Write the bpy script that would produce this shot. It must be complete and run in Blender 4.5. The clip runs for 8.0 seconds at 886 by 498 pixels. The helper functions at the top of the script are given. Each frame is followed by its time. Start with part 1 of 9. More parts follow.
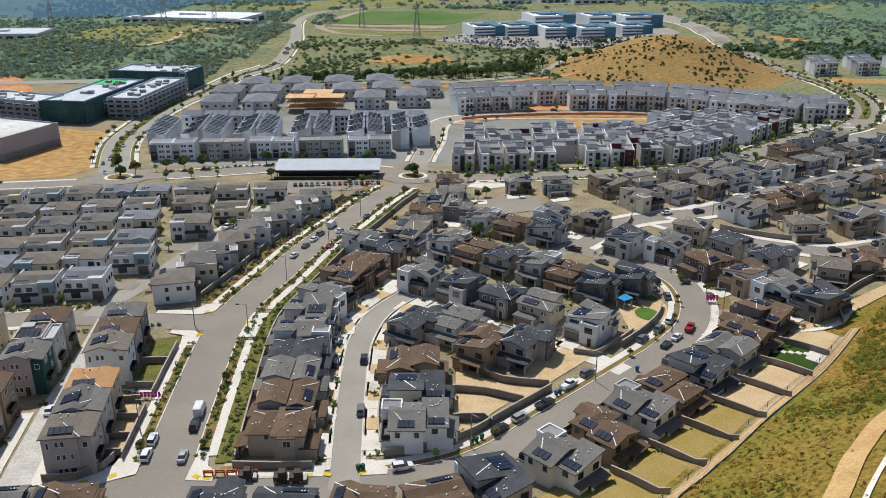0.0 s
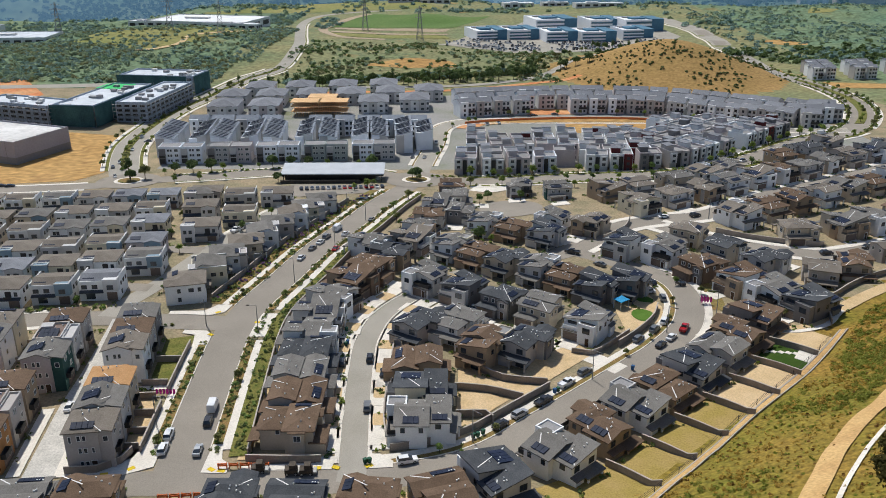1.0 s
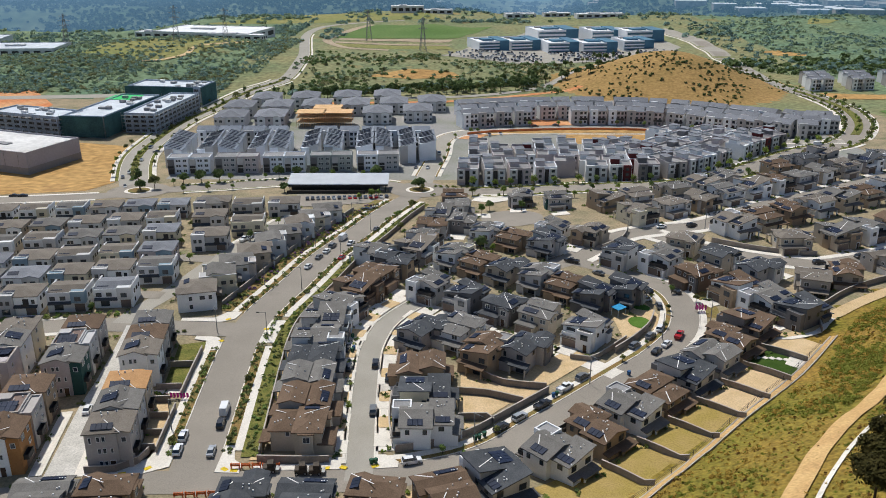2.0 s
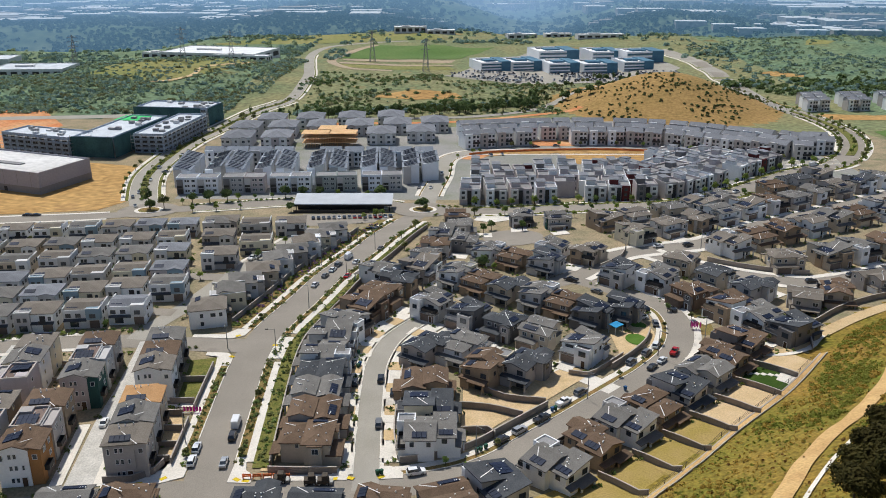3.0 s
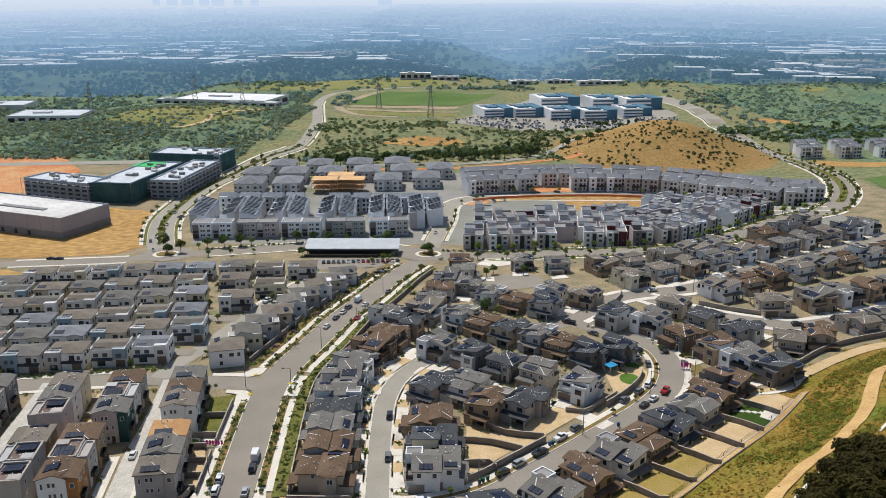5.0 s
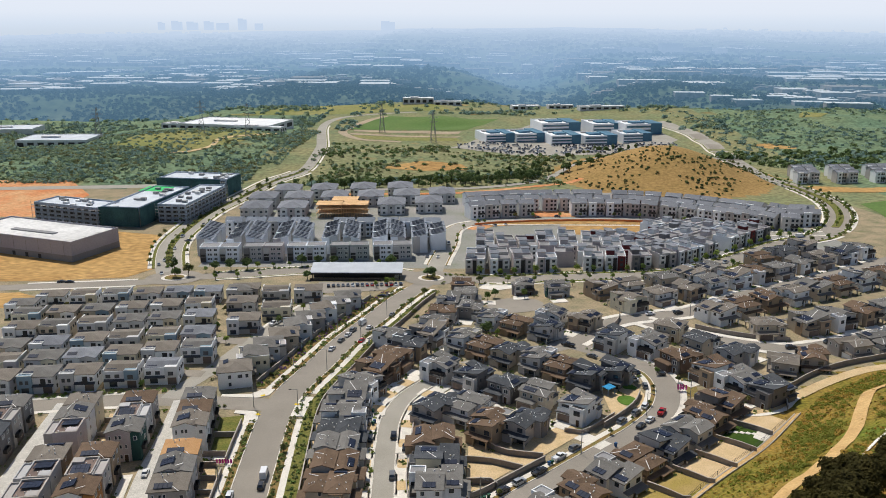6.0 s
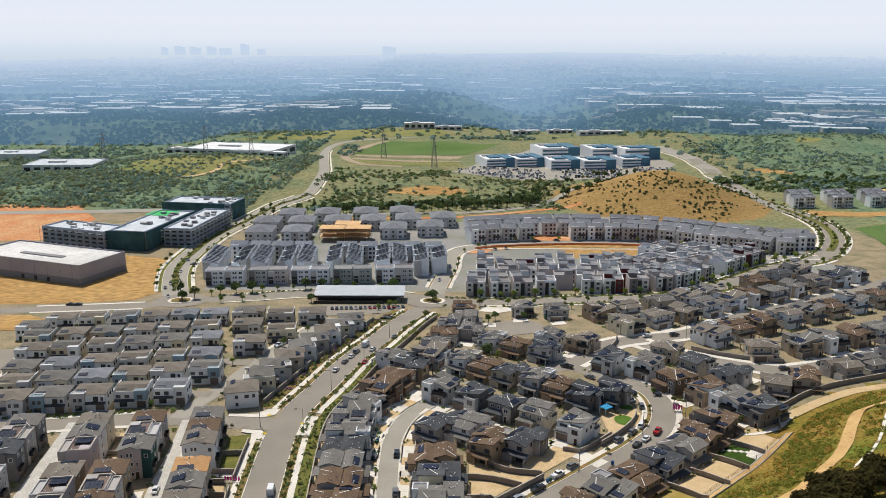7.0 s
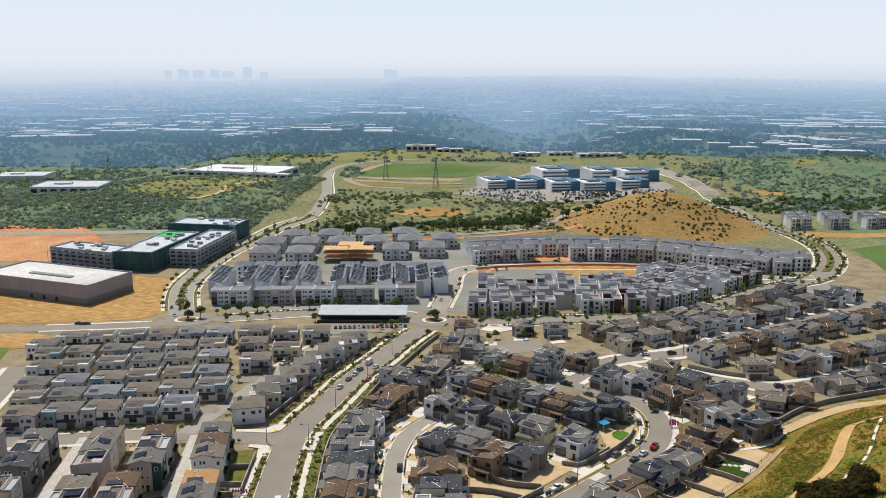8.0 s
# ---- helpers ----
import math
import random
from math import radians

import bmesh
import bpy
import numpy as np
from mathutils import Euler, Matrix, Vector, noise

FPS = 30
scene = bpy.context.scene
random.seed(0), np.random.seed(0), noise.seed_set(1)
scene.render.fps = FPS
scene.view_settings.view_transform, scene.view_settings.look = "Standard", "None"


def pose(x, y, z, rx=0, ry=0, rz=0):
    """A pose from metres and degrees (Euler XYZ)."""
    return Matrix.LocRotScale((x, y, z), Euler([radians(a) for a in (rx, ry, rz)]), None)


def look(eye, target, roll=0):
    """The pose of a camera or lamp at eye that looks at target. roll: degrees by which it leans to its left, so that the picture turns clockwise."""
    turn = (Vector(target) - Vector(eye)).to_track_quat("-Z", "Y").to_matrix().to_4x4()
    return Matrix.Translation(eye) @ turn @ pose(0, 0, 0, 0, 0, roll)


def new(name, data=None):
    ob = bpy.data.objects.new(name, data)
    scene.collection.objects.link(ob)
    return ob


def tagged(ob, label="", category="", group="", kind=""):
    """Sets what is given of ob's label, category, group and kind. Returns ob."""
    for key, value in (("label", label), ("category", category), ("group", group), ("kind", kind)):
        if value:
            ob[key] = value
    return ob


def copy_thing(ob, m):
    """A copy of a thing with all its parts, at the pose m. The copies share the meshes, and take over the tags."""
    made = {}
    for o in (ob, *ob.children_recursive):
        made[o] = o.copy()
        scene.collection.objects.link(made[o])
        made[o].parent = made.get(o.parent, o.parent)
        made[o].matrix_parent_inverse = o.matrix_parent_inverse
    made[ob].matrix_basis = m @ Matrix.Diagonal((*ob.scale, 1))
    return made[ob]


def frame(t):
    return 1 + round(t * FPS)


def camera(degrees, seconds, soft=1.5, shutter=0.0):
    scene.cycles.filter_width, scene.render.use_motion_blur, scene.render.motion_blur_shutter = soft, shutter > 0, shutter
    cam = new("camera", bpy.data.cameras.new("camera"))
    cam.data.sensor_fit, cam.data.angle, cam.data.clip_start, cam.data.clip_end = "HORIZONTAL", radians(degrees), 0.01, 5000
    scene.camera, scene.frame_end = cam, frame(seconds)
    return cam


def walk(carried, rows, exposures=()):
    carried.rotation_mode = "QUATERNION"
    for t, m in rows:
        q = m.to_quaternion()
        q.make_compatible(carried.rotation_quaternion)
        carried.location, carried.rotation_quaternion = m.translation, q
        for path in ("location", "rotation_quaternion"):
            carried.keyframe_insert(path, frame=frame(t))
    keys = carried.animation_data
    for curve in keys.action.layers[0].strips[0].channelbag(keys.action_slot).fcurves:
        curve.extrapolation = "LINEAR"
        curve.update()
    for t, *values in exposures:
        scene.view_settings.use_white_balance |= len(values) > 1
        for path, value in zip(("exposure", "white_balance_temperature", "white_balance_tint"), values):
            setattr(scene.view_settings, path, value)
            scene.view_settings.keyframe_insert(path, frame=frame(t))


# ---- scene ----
cam = camera(55.0, 8.0, soft=0.9)

PATH = [
    (0, (0.672, 2.402, 94.365), (0.665, 4.268, 93.646), -0.0),
    (0.5, (0.547, -1.146, 95.982), (0.537, 0.721, 95.265), -0.0),
    (1, (0.493, -4.61, 97.636), (0.481, -2.742, 96.919), -0.0),
    (1.5, (0.452, -8.08, 99.152), (0.437, -6.211, 98.44), -0.0),
    (3, (0.244, -19.285, 104.13), (0.221, -17.398, 103.469), 0.0),
    (3.5, (0.2, -23.05, 105.734), (0.174, -21.156, 105.093), -0.0),
    (4, (0.17, -26.93, 107.301), (0.142, -25.029, 106.683), 0.0),
    (4.5, (0.108, -30.815, 109.02), (0.078, -28.905, 108.425), 0.0),
    (6, (-0.059, -42.584, 113.837), (-0.096, -40.653, 113.317), 0.1),
    (6.5, (-0.098, -46.498, 115.057), (-0.137, -44.56, 114.564), 0.1),
    (7, (-0.179, -50.635, 116.038), (-0.218, -48.69, 115.571), 0.1),
    (7.5, (-0.131, -54.489, 116.587), (-0.173, -52.538, 116.145), 0.1),
    (8, (-0.28, -58.649, 117.174), (-0.322, -56.694, 116.757), 0.1),
]
walk(cam, [(t, look(eye, target, roll)) for t, eye, target, roll in PATH], [(0, -0.3, 6050, 10), (4.5, -0.3, 6150, 10), (8, -0.3, 6450, 10)])

# ---- world and sun ----
SUN_DIR = Vector((-0.45, 0.78, 1.45)).normalized()
world = bpy.data.worlds.new("world")
scene.world = world
world.use_nodes = True
wn = world.node_tree
sky = wn.nodes.new("ShaderNodeTexSky")
sky.sky_type = "NISHITA"
sky.sun_disc = False
sky.sun_elevation = math.asin(SUN_DIR.z)
sky.sun_rotation = math.atan2(SUN_DIR.x, SUN_DIR.y)
sky.air_density = 1.0
sky.dust_density = 1.0
sky.ozone_density = 1.2
wn.links.new(sky.outputs[0], wn.nodes["Background"].inputs[0])
wn.nodes["Background"].inputs[1].default_value = 0.10
sun_data = bpy.data.lights.new("sun", "SUN")
sun_data.energy = 4.9
sun_data.angle = radians(0.6)
sun_data.color = (1.0, 0.943, 0.835)
sun = new("sun", sun_data)
sun.matrix_world = look(SUN_DIR * 300, (0, 0, 0))


# ---- materials ----
MATS = {}


def mat(name, a, b=None, scale=1.0, rough=0.85, bump=0.0, fine=8.0, vary=0.0, metal=0.0, spec=0.12, grain=0.25, coords="Object", c=None):
    """A surface that wavers between the colours a and b over about 1/scale metres, with a finer grain; c: rarer stains; vary: spread from thing to thing."""
    if name in MATS:
        return MATS[name]
    b = b or tuple(v * 0.8 for v in a)
    m = MATS[name] = bpy.data.materials.new(name)
    m.use_nodes = True
    n, link = m.node_tree.nodes, m.node_tree.links.new
    bsdf = n["Principled BSDF"]
    tc = n.new("ShaderNodeTexCoord")
    src = tc.outputs["Object"]
    if coords == "World":
        src = n.new("ShaderNodeNewGeometry").outputs["Position"]
    big, small = n.new("ShaderNodeTexNoise"), n.new("ShaderNodeTexNoise")
    for t, s, d in ((big, scale, 4), (small, scale * fine, 3)):
        t.inputs["Scale"].default_value, t.inputs["Detail"].default_value = s, d
        link(src, t.inputs["Vector"])
    ramp = n.new("ShaderNodeValToRGB")
    ramp.color_ramp.elements[0].position, ramp.color_ramp.elements[1].position = 0.36, 0.64
    ramp.color_ramp.elements[0].color, ramp.color_ramp.elements[1].color = (*a, 1), (*b, 1)
    if c:
        e = ramp.color_ramp.elements.new(0.74)
        e.color = (*c, 1)
    link(big.outputs["Fac"], ramp.inputs["Fac"])
    gr = n.new("ShaderNodeMapRange")
    gr.inputs["From Min"].default_value, gr.inputs["From Max"].default_value = 0.3, 0.7
    gr.inputs["To Min"].default_value, gr.inputs["To Max"].default_value = 1 - grain, 1 + grain
    link(small.outputs["Fac"], gr.inputs["Value"])
    mul = n.new("ShaderNodeMix")
    mul.data_type, mul.blend_type = "RGBA", "MULTIPLY"
    mul.inputs["Factor"].default_value = 1.0
    link(ramp.outputs["Color"], mul.inputs[6])
    link(gr.outputs["Result"], mul.inputs[7])
    out = mul.outputs[2]
    if vary:
        info, vr, hsv = n.new("ShaderNodeObjectInfo"), n.new("ShaderNodeMapRange"), n.new("ShaderNodeHueSaturation")
        vr.inputs["To Min"].default_value, vr.inputs["To Max"].default_value = 1 - vary, 1 + vary
        link(info.outputs["Random"], vr.inputs["Value"])
        link(vr.outputs["Result"], hsv.inputs["Value"])
        link(out, hsv.inputs["Color"])
        out = hsv.outputs["Color"]
    link(out, bsdf.inputs["Base Color"])
    bsdf.inputs["Roughness"].default_value = rough
    bsdf.inputs["Metallic"].default_value = metal
    bsdf.inputs["Specular IOR Level"].default_value = spec
    if bump:
        bp = n.new("ShaderNodeBump")
        bp.inputs["Strength"].default_value = min(1, bump)
        bp.inputs["Distance"].default_value = 0.05 / scale ** 0.5
        link(small.outputs["Fac"], bp.inputs["Height"])
        link(bp.outputs["Normal"], bsdf.inputs["Normal"])
    return m


ASPHALT = mat("asphalt", (0.265, 0.235, 0.195), (0.30, 0.265, 0.22), 0.08, 0.9, 0.2, 60, grain=0.12, coords="World", c=(0.24, 0.21, 0.172))
ASPHALT_NEW = mat("asphalt_pale", (0.325, 0.30, 0.25), (0.365, 0.335, 0.285), 0.1, 0.9, 0.2, 60, grain=0.12, coords="World")
CONCRETE = mat("concrete", (0.73, 0.675, 0.59), (0.65, 0.60, 0.52), 0.15, 0.85, 0.1, 20, grain=0.1, coords="World", c=(0.45, 0.41, 0.36))
PAVER = mat("paver", (0.48, 0.455, 0.41), (0.56, 0.53, 0.48), 0.3, 0.9, 0.3, 10, grain=0.2, coords="World")
SOIL = mat("lot_soil", (0.34, 0.265, 0.165), (0.23, 0.20, 0.12), 0.12, 0.95, 0.4, 12, grain=0.25, coords="World", c=(0.15, 0.17, 0.07))
YARD_SAND = mat("yard_sand", (0.61, 0.45, 0.26), (0.54, 0.39, 0.21), 0.2, 0.95, 0.3, 14, grain=0.15, coords="World", c=(0.42, 0.30, 0.15))
YARD_STRAW = mat("yard_straw", (0.32, 0.24, 0.065), (0.37, 0.265, 0.095), 0.2, 0.95, 0.3, 14, grain=0.2, coords="World")
DIRT = mat("graded_dirt", (0.41, 0.24, 0.085), (0.48, 0.295, 0.11), 0.03, 0.95, 0.5, 9, grain=0.22, coords="World", c=(0.32, 0.18, 0.075))
ORANGE_DIRT = mat("orange_dirt", (0.55, 0.20, 0.075), (0.58, 0.33, 0.16), 0.05, 0.95, 0.5, 9, grain=0.2, coords="World")
SCRUB = mat("slope_scrub", (0.255, 0.16, 0.034), (0.165, 0.148, 0.022), 0.05, 0.95, 0.8, 22, grain=0.45, coords="World", c=(0.115, 0.145, 0.018))
TRAIL = mat("trail_dirt", (0.55, 0.36, 0.155), (0.48, 0.30, 0.125), 0.15, 0.95, 0.5, 12, grain=0.18, coords="World", c=(0.36, 0.24, 0.12))
# mid-distance scrub, its greens paled and blued to paint in haze
GREEN_HILL_HAZED = mat("green_scrub_hazed", (0.12, 0.185, 0.11), (0.165, 0.21, 0.11), 0.018, 0.95, 0.8, 14, grain=0.4, coords="World", c=(0.20, 0.155, 0.06))
GOLD_HILL = mat("golden_grass", (0.35, 0.218, 0.08), (0.29, 0.188, 0.065), 0.03, 0.95, 0.6, 14, grain=0.25, coords="World", c=(0.24, 0.17, 0.06))
MIXED = mat("mixed_scrub", (0.24, 0.22, 0.105), (0.165, 0.195, 0.095), 0.02, 0.95, 0.7, 14, grain=0.35, coords="World", c=(0.40, 0.23, 0.09))
FIELD = mat("field_grass", (0.095, 0.16, 0.04), (0.12, 0.18, 0.05), 0.02, 0.95, 0.3, 20, grain=0.15, coords="World", c=(0.16, 0.17, 0.06))
MEADOW = mat("meadow_grass", (0.20, 0.21, 0.065), (0.26, 0.235, 0.085), 0.015, 0.95, 0.4, 18, grain=0.22, coords="World", c=(0.13, 0.17, 0.055))
PAVED_LOT = mat("paved_lots", (0.30, 0.285, 0.265), (0.25, 0.25, 0.21), 0.05, 0.95, 0.2, 20, grain=0.15, coords="World", c=(0.17, 0.19, 0.10))
PALE_DIRT = mat("pale_dirt", (0.42, 0.33, 0.23), (0.36, 0.28, 0.19), 0.04, 0.95, 0.4, 14, grain=0.18, coords="World", c=(0.27, 0.22, 0.13))
MULCH = mat("mulch", (0.25, 0.155, 0.06), (0.19, 0.165, 0.055), 0.35, 0.95, 0.6, 9, grain=0.35, coords="World", c=(0.07, 0.095, 0.03))
LAWN = mat("lawn", (0.035, 0.07, 0.010), (0.05, 0.085, 0.014), 0.3, 0.95, 0.3, 14, grain=0.15, coords="World")
LAWN_BANK = mat("bank_grass", (0.10, 0.16, 0.03), (0.14, 0.19, 0.045), 0.12, 0.95, 0.4, 14, grain=0.2, coords="World", c=(0.20, 0.20, 0.07))
LAWN_BRIGHT = mat("bright_lawn", (0.075, 0.15, 0.02), (0.10, 0.18, 0.03), 0.3, 0.95, 0.3, 14, grain=0.15, coords="World")
PLANTED = mat("planted_bank", (0.12, 0.13, 0.03), (0.18, 0.165, 0.045), 0.3, 0.95, 0.6, 9, grain=0.35, coords="World", c=(0.06, 0.10, 0.025))
# wheel tracks swept over the graded field
n, link = DIRT.node_tree.nodes, DIRT.node_tree.links.new
geo, wave, rng_, mul = (n.new(k) for k in ("ShaderNodeNewGeometry", "ShaderNodeTexWave", "ShaderNodeMapRange", "ShaderNodeMix"))
wave.wave_type = "RINGS"
wave.inputs["Scale"].default_value, wave.inputs["Distortion"].default_value = 0.05, 30.0
wave.inputs["Detail"].default_value, wave.inputs["Detail Scale"].default_value = 3.0, 0.6
rng_.inputs["To Min"].default_value, rng_.inputs["To Max"].default_value = 0.85, 1.06
mul.data_type, mul.blend_type = "RGBA", "MULTIPLY"
mul.inputs["Factor"].default_value = 1.0
link(geo.outputs["Position"], wave.inputs["Vector"])
link(wave.outputs["Fac"], rng_.inputs["Value"])
link(DIRT.node_tree.nodes["Principled BSDF"].inputs["Base Color"].links[0].from_socket, mul.inputs[6])
link(rng_.outputs["Result"], mul.inputs[7])
link(mul.outputs[2], n["Principled BSDF"].inputs["Base Color"])

ROOFS = {
    "charcoal": mat("roof_charcoal", (0.062, 0.066, 0.072), (0.086, 0.089, 0.093), 0.4, 0.9, 0.5, 10, vary=0.12, grain=0.2),
    "gray": mat("roof_gray", (0.15, 0.14, 0.126), (0.185, 0.174, 0.158), 0.4, 0.9, 0.5, 10, vary=0.12, grain=0.18),
    "brown": mat("roof_brown", (0.125, 0.084, 0.055), (0.16, 0.108, 0.072), 0.4, 0.9, 0.5, 10, vary=0.12, grain=0.2),
    "taupe": mat("roof_taupe", (0.175, 0.15, 0.122), (0.21, 0.182, 0.15), 0.4, 0.9, 0.5, 10, vary=0.1, grain=0.18),
    "slate": mat("roof_slate", (0.20, 0.22, 0.25), (0.25, 0.27, 0.30), 0.4, 0.9, 0.5, 10, vary=0.12, grain=0.18),
    "cool": mat("roof_cool_gray", (0.185, 0.19, 0.205), (0.225, 0.23, 0.245), 0.4, 0.9, 0.5, 10, vary=0.12, grain=0.18),
    "orange": mat("roof_orange", (0.42, 0.23, 0.10), (0.48, 0.28, 0.13), 0.4, 0.9, 0.4, 10, vary=0.03, grain=0.14),
}
WALLS = {
    "white": mat("stucco_white", (0.80, 0.80, 0.79), (0.75, 0.75, 0.74), 0.25, 0.9, 0.15, 12, vary=0.05, grain=0.05),
    # bluish white of the far terraces, with the cast of haze put in
    "cool": mat("stucco_cool", (0.78, 0.80, 0.83), (0.73, 0.75, 0.78), 0.25, 0.9, 0.15, 12, vary=0.05, grain=0.05),
    "gray": mat("stucco_gray", (0.50, 0.485, 0.47), (0.45, 0.435, 0.42), 0.25, 0.9, 0.15, 12, vary=0.1, grain=0.06),
    "dark": mat("stucco_dark", (0.20, 0.19, 0.185), (0.17, 0.16, 0.155), 0.25, 0.9, 0.15, 12, vary=0.1, grain=0.08),
    "pale": mat("stucco_pale", (0.66, 0.655, 0.645), (0.60, 0.595, 0.585), 0.25, 0.9, 0.15, 12, vary=0.07, grain=0.05),
    "beige": mat("stucco_beige", (0.56, 0.48, 0.37), (0.50, 0.43, 0.33), 0.25, 0.9, 0.15, 12, vary=0.08, grain=0.06),
    "cream": mat("stucco_cream", (0.66, 0.60, 0.45), (0.60, 0.55, 0.42), 0.25, 0.9, 0.15, 12, vary=0.06, grain=0.05),
    "tan": mat("stucco_tan", (0.38, 0.29, 0.20), (0.33, 0.25, 0.17), 0.25, 0.9, 0.15, 12, vary=0.1, grain=0.07),
    "taupe": mat("stucco_taupe", (0.43, 0.395, 0.365), (0.38, 0.35, 0.325), 0.25, 0.9, 0.15, 12, vary=0.08, grain=0.06),
    "brown": mat("stucco_brown", (0.155, 0.105, 0.075), (0.125, 0.09, 0.065), 0.25, 0.9, 0.15, 12, vary=0.1, grain=0.1),
    "pink": mat("stucco_mauve", (0.50, 0.44, 0.43), (0.44, 0.39, 0.38), 0.25, 0.9, 0.15, 12, vary=0.06, grain=0.06),
    "blue": mat("siding_blue", (0.24, 0.32, 0.37), (0.21, 0.28, 0.33), 0.25, 0.9, 0.15, 12, vary=0.06, grain=0.06),
    "sage": mat("stucco_sage", (0.36, 0.385, 0.36), (0.32, 0.345, 0.32), 0.25, 0.9, 0.15, 12, vary=0.06, grain=0.06),
    "rust": mat("panel_rust", (0.38, 0.19, 0.07), (0.33, 0.16, 0.06), 0.25, 0.8, 0.15, 12, vary=0.06, grain=0.08),
    "teal": mat("panel_green", (0.035, 0.085, 0.075), (0.03, 0.07, 0.065), 0.25, 0.8, 0.15, 12, vary=0.06, grain=0.08),
    "red": mat("panel_red", (0.13, 0.03, 0.03), (0.10, 0.025, 0.025), 0.25, 0.8, 0.15, 12, vary=0.06, grain=0.08),
}
GLASS = mat("window_glass", (0.035, 0.045, 0.055), (0.05, 0.06, 0.075), 0.5, 0.08, vary=0.3, spec=0.7, grain=0.05)
FRAME_WHITE = mat("frame_white", (0.72, 0.72, 0.70), (0.66, 0.66, 0.64), 1.0, 0.6, grain=0.03)
FRAME_DARK = mat("frame_dark", (0.045, 0.042, 0.04), (0.06, 0.055, 0.05), 1.0, 0.6, grain=0.05)
FLASH = mat("flashing", (0.78, 0.76, 0.72), (0.70, 0.68, 0.65), 1.0, 0.6, grain=0.04)
PARAPET = mat("parapet_cap", (0.64, 0.63, 0.61), (0.56, 0.55, 0.53), 0.6, 0.8, grain=0.05)
BROWN_FLAT = mat("brown_flat_roof", (0.17, 0.125, 0.105), (0.21, 0.155, 0.13), 0.3, 0.9, 0.2, 10, vary=0.12, grain=0.12)
FLATROOF = mat("flat_roof", (0.29, 0.28, 0.275), (0.245, 0.24, 0.235), 0.3, 0.9, 0.2, 10, vary=0.15, grain=0.12)
WHITE_ROOF = mat("white_membrane", (0.80, 0.80, 0.79), (0.70, 0.70, 0.69), 0.08, 0.7, 0.0, 12, vary=0.03, grain=0.05)
SOLAR = mat("solar_cells", (0.012, 0.018, 0.035), (0.02, 0.028, 0.055), 0.6, 0.55, vary=0.2, spec=0.1, grain=0.1)
GARAGE = mat("garage_panel", (0.16, 0.12, 0.095), (0.20, 0.155, 0.125), 0.4, 0.7, 0.1, vary=0.3, grain=0.06)
DOOR = mat("door_paint", (0.09, 0.055, 0.035), (0.07, 0.045, 0.03), 1.0, 0.5, vary=0.3, grain=0.08)
BLOCK = mat("block_wall", (0.30, 0.255, 0.215), (0.25, 0.215, 0.185), 0.4, 0.95, 0.4, 8, vary=0.08, grain=0.12)
BLOCK_CAP = mat("wall_cap", (0.46, 0.41, 0.36), (0.40, 0.36, 0.31), 0.5, 0.9, 0.2, 8, grain=0.08)
RUBBER = mat("tyre_rubber", (0.02, 0.02, 0.02), (0.03, 0.03, 0.03), 4.0, 0.9, grain=0.1)
RIM = mat("alloy_rim", (0.5, 0.5, 0.5), (0.4, 0.4, 0.4), 4.0, 0.35, metal=0.9, grain=0.05)
LAMP_WHITE = mat("head_lamp", (0.75, 0.75, 0.75), (0.6, 0.6, 0.6), 4.0, 0.2)
PAINTS = {
    "white": mat("paint_white", (0.78, 0.78, 0.78), (0.74, 0.74, 0.74), 1.0, 0.25, spec=0.6, grain=0.03),
    "black": mat("paint_black", (0.018, 0.019, 0.022), (0.025, 0.026, 0.03), 1.0, 0.25, spec=0.6, grain=0.05),
    "gray": mat("paint_gray", (0.12, 0.125, 0.13), (0.15, 0.155, 0.16), 1.0, 0.3, spec=0.6, grain=0.05),
    "silver": mat("paint_silver", (0.42, 0.43, 0.44), (0.38, 0.39, 0.40), 1.0, 0.3, metal=0.4, spec=0.6, grain=0.04),
    "red": mat("paint_red", (0.42, 0.018, 0.02), (0.36, 0.015, 0.018), 1.0, 0.25, spec=0.6, grain=0.04),
    "blue": mat("paint_blue", (0.03, 0.06, 0.16), (0.035, 0.07, 0.19), 1.0, 0.25, spec=0.6, grain=0.04),
}
BARK = mat("bark", (0.10, 0.075, 0.05), (0.07, 0.05, 0.035), 2.0, 0.95, 0.6, 6, grain=0.25)
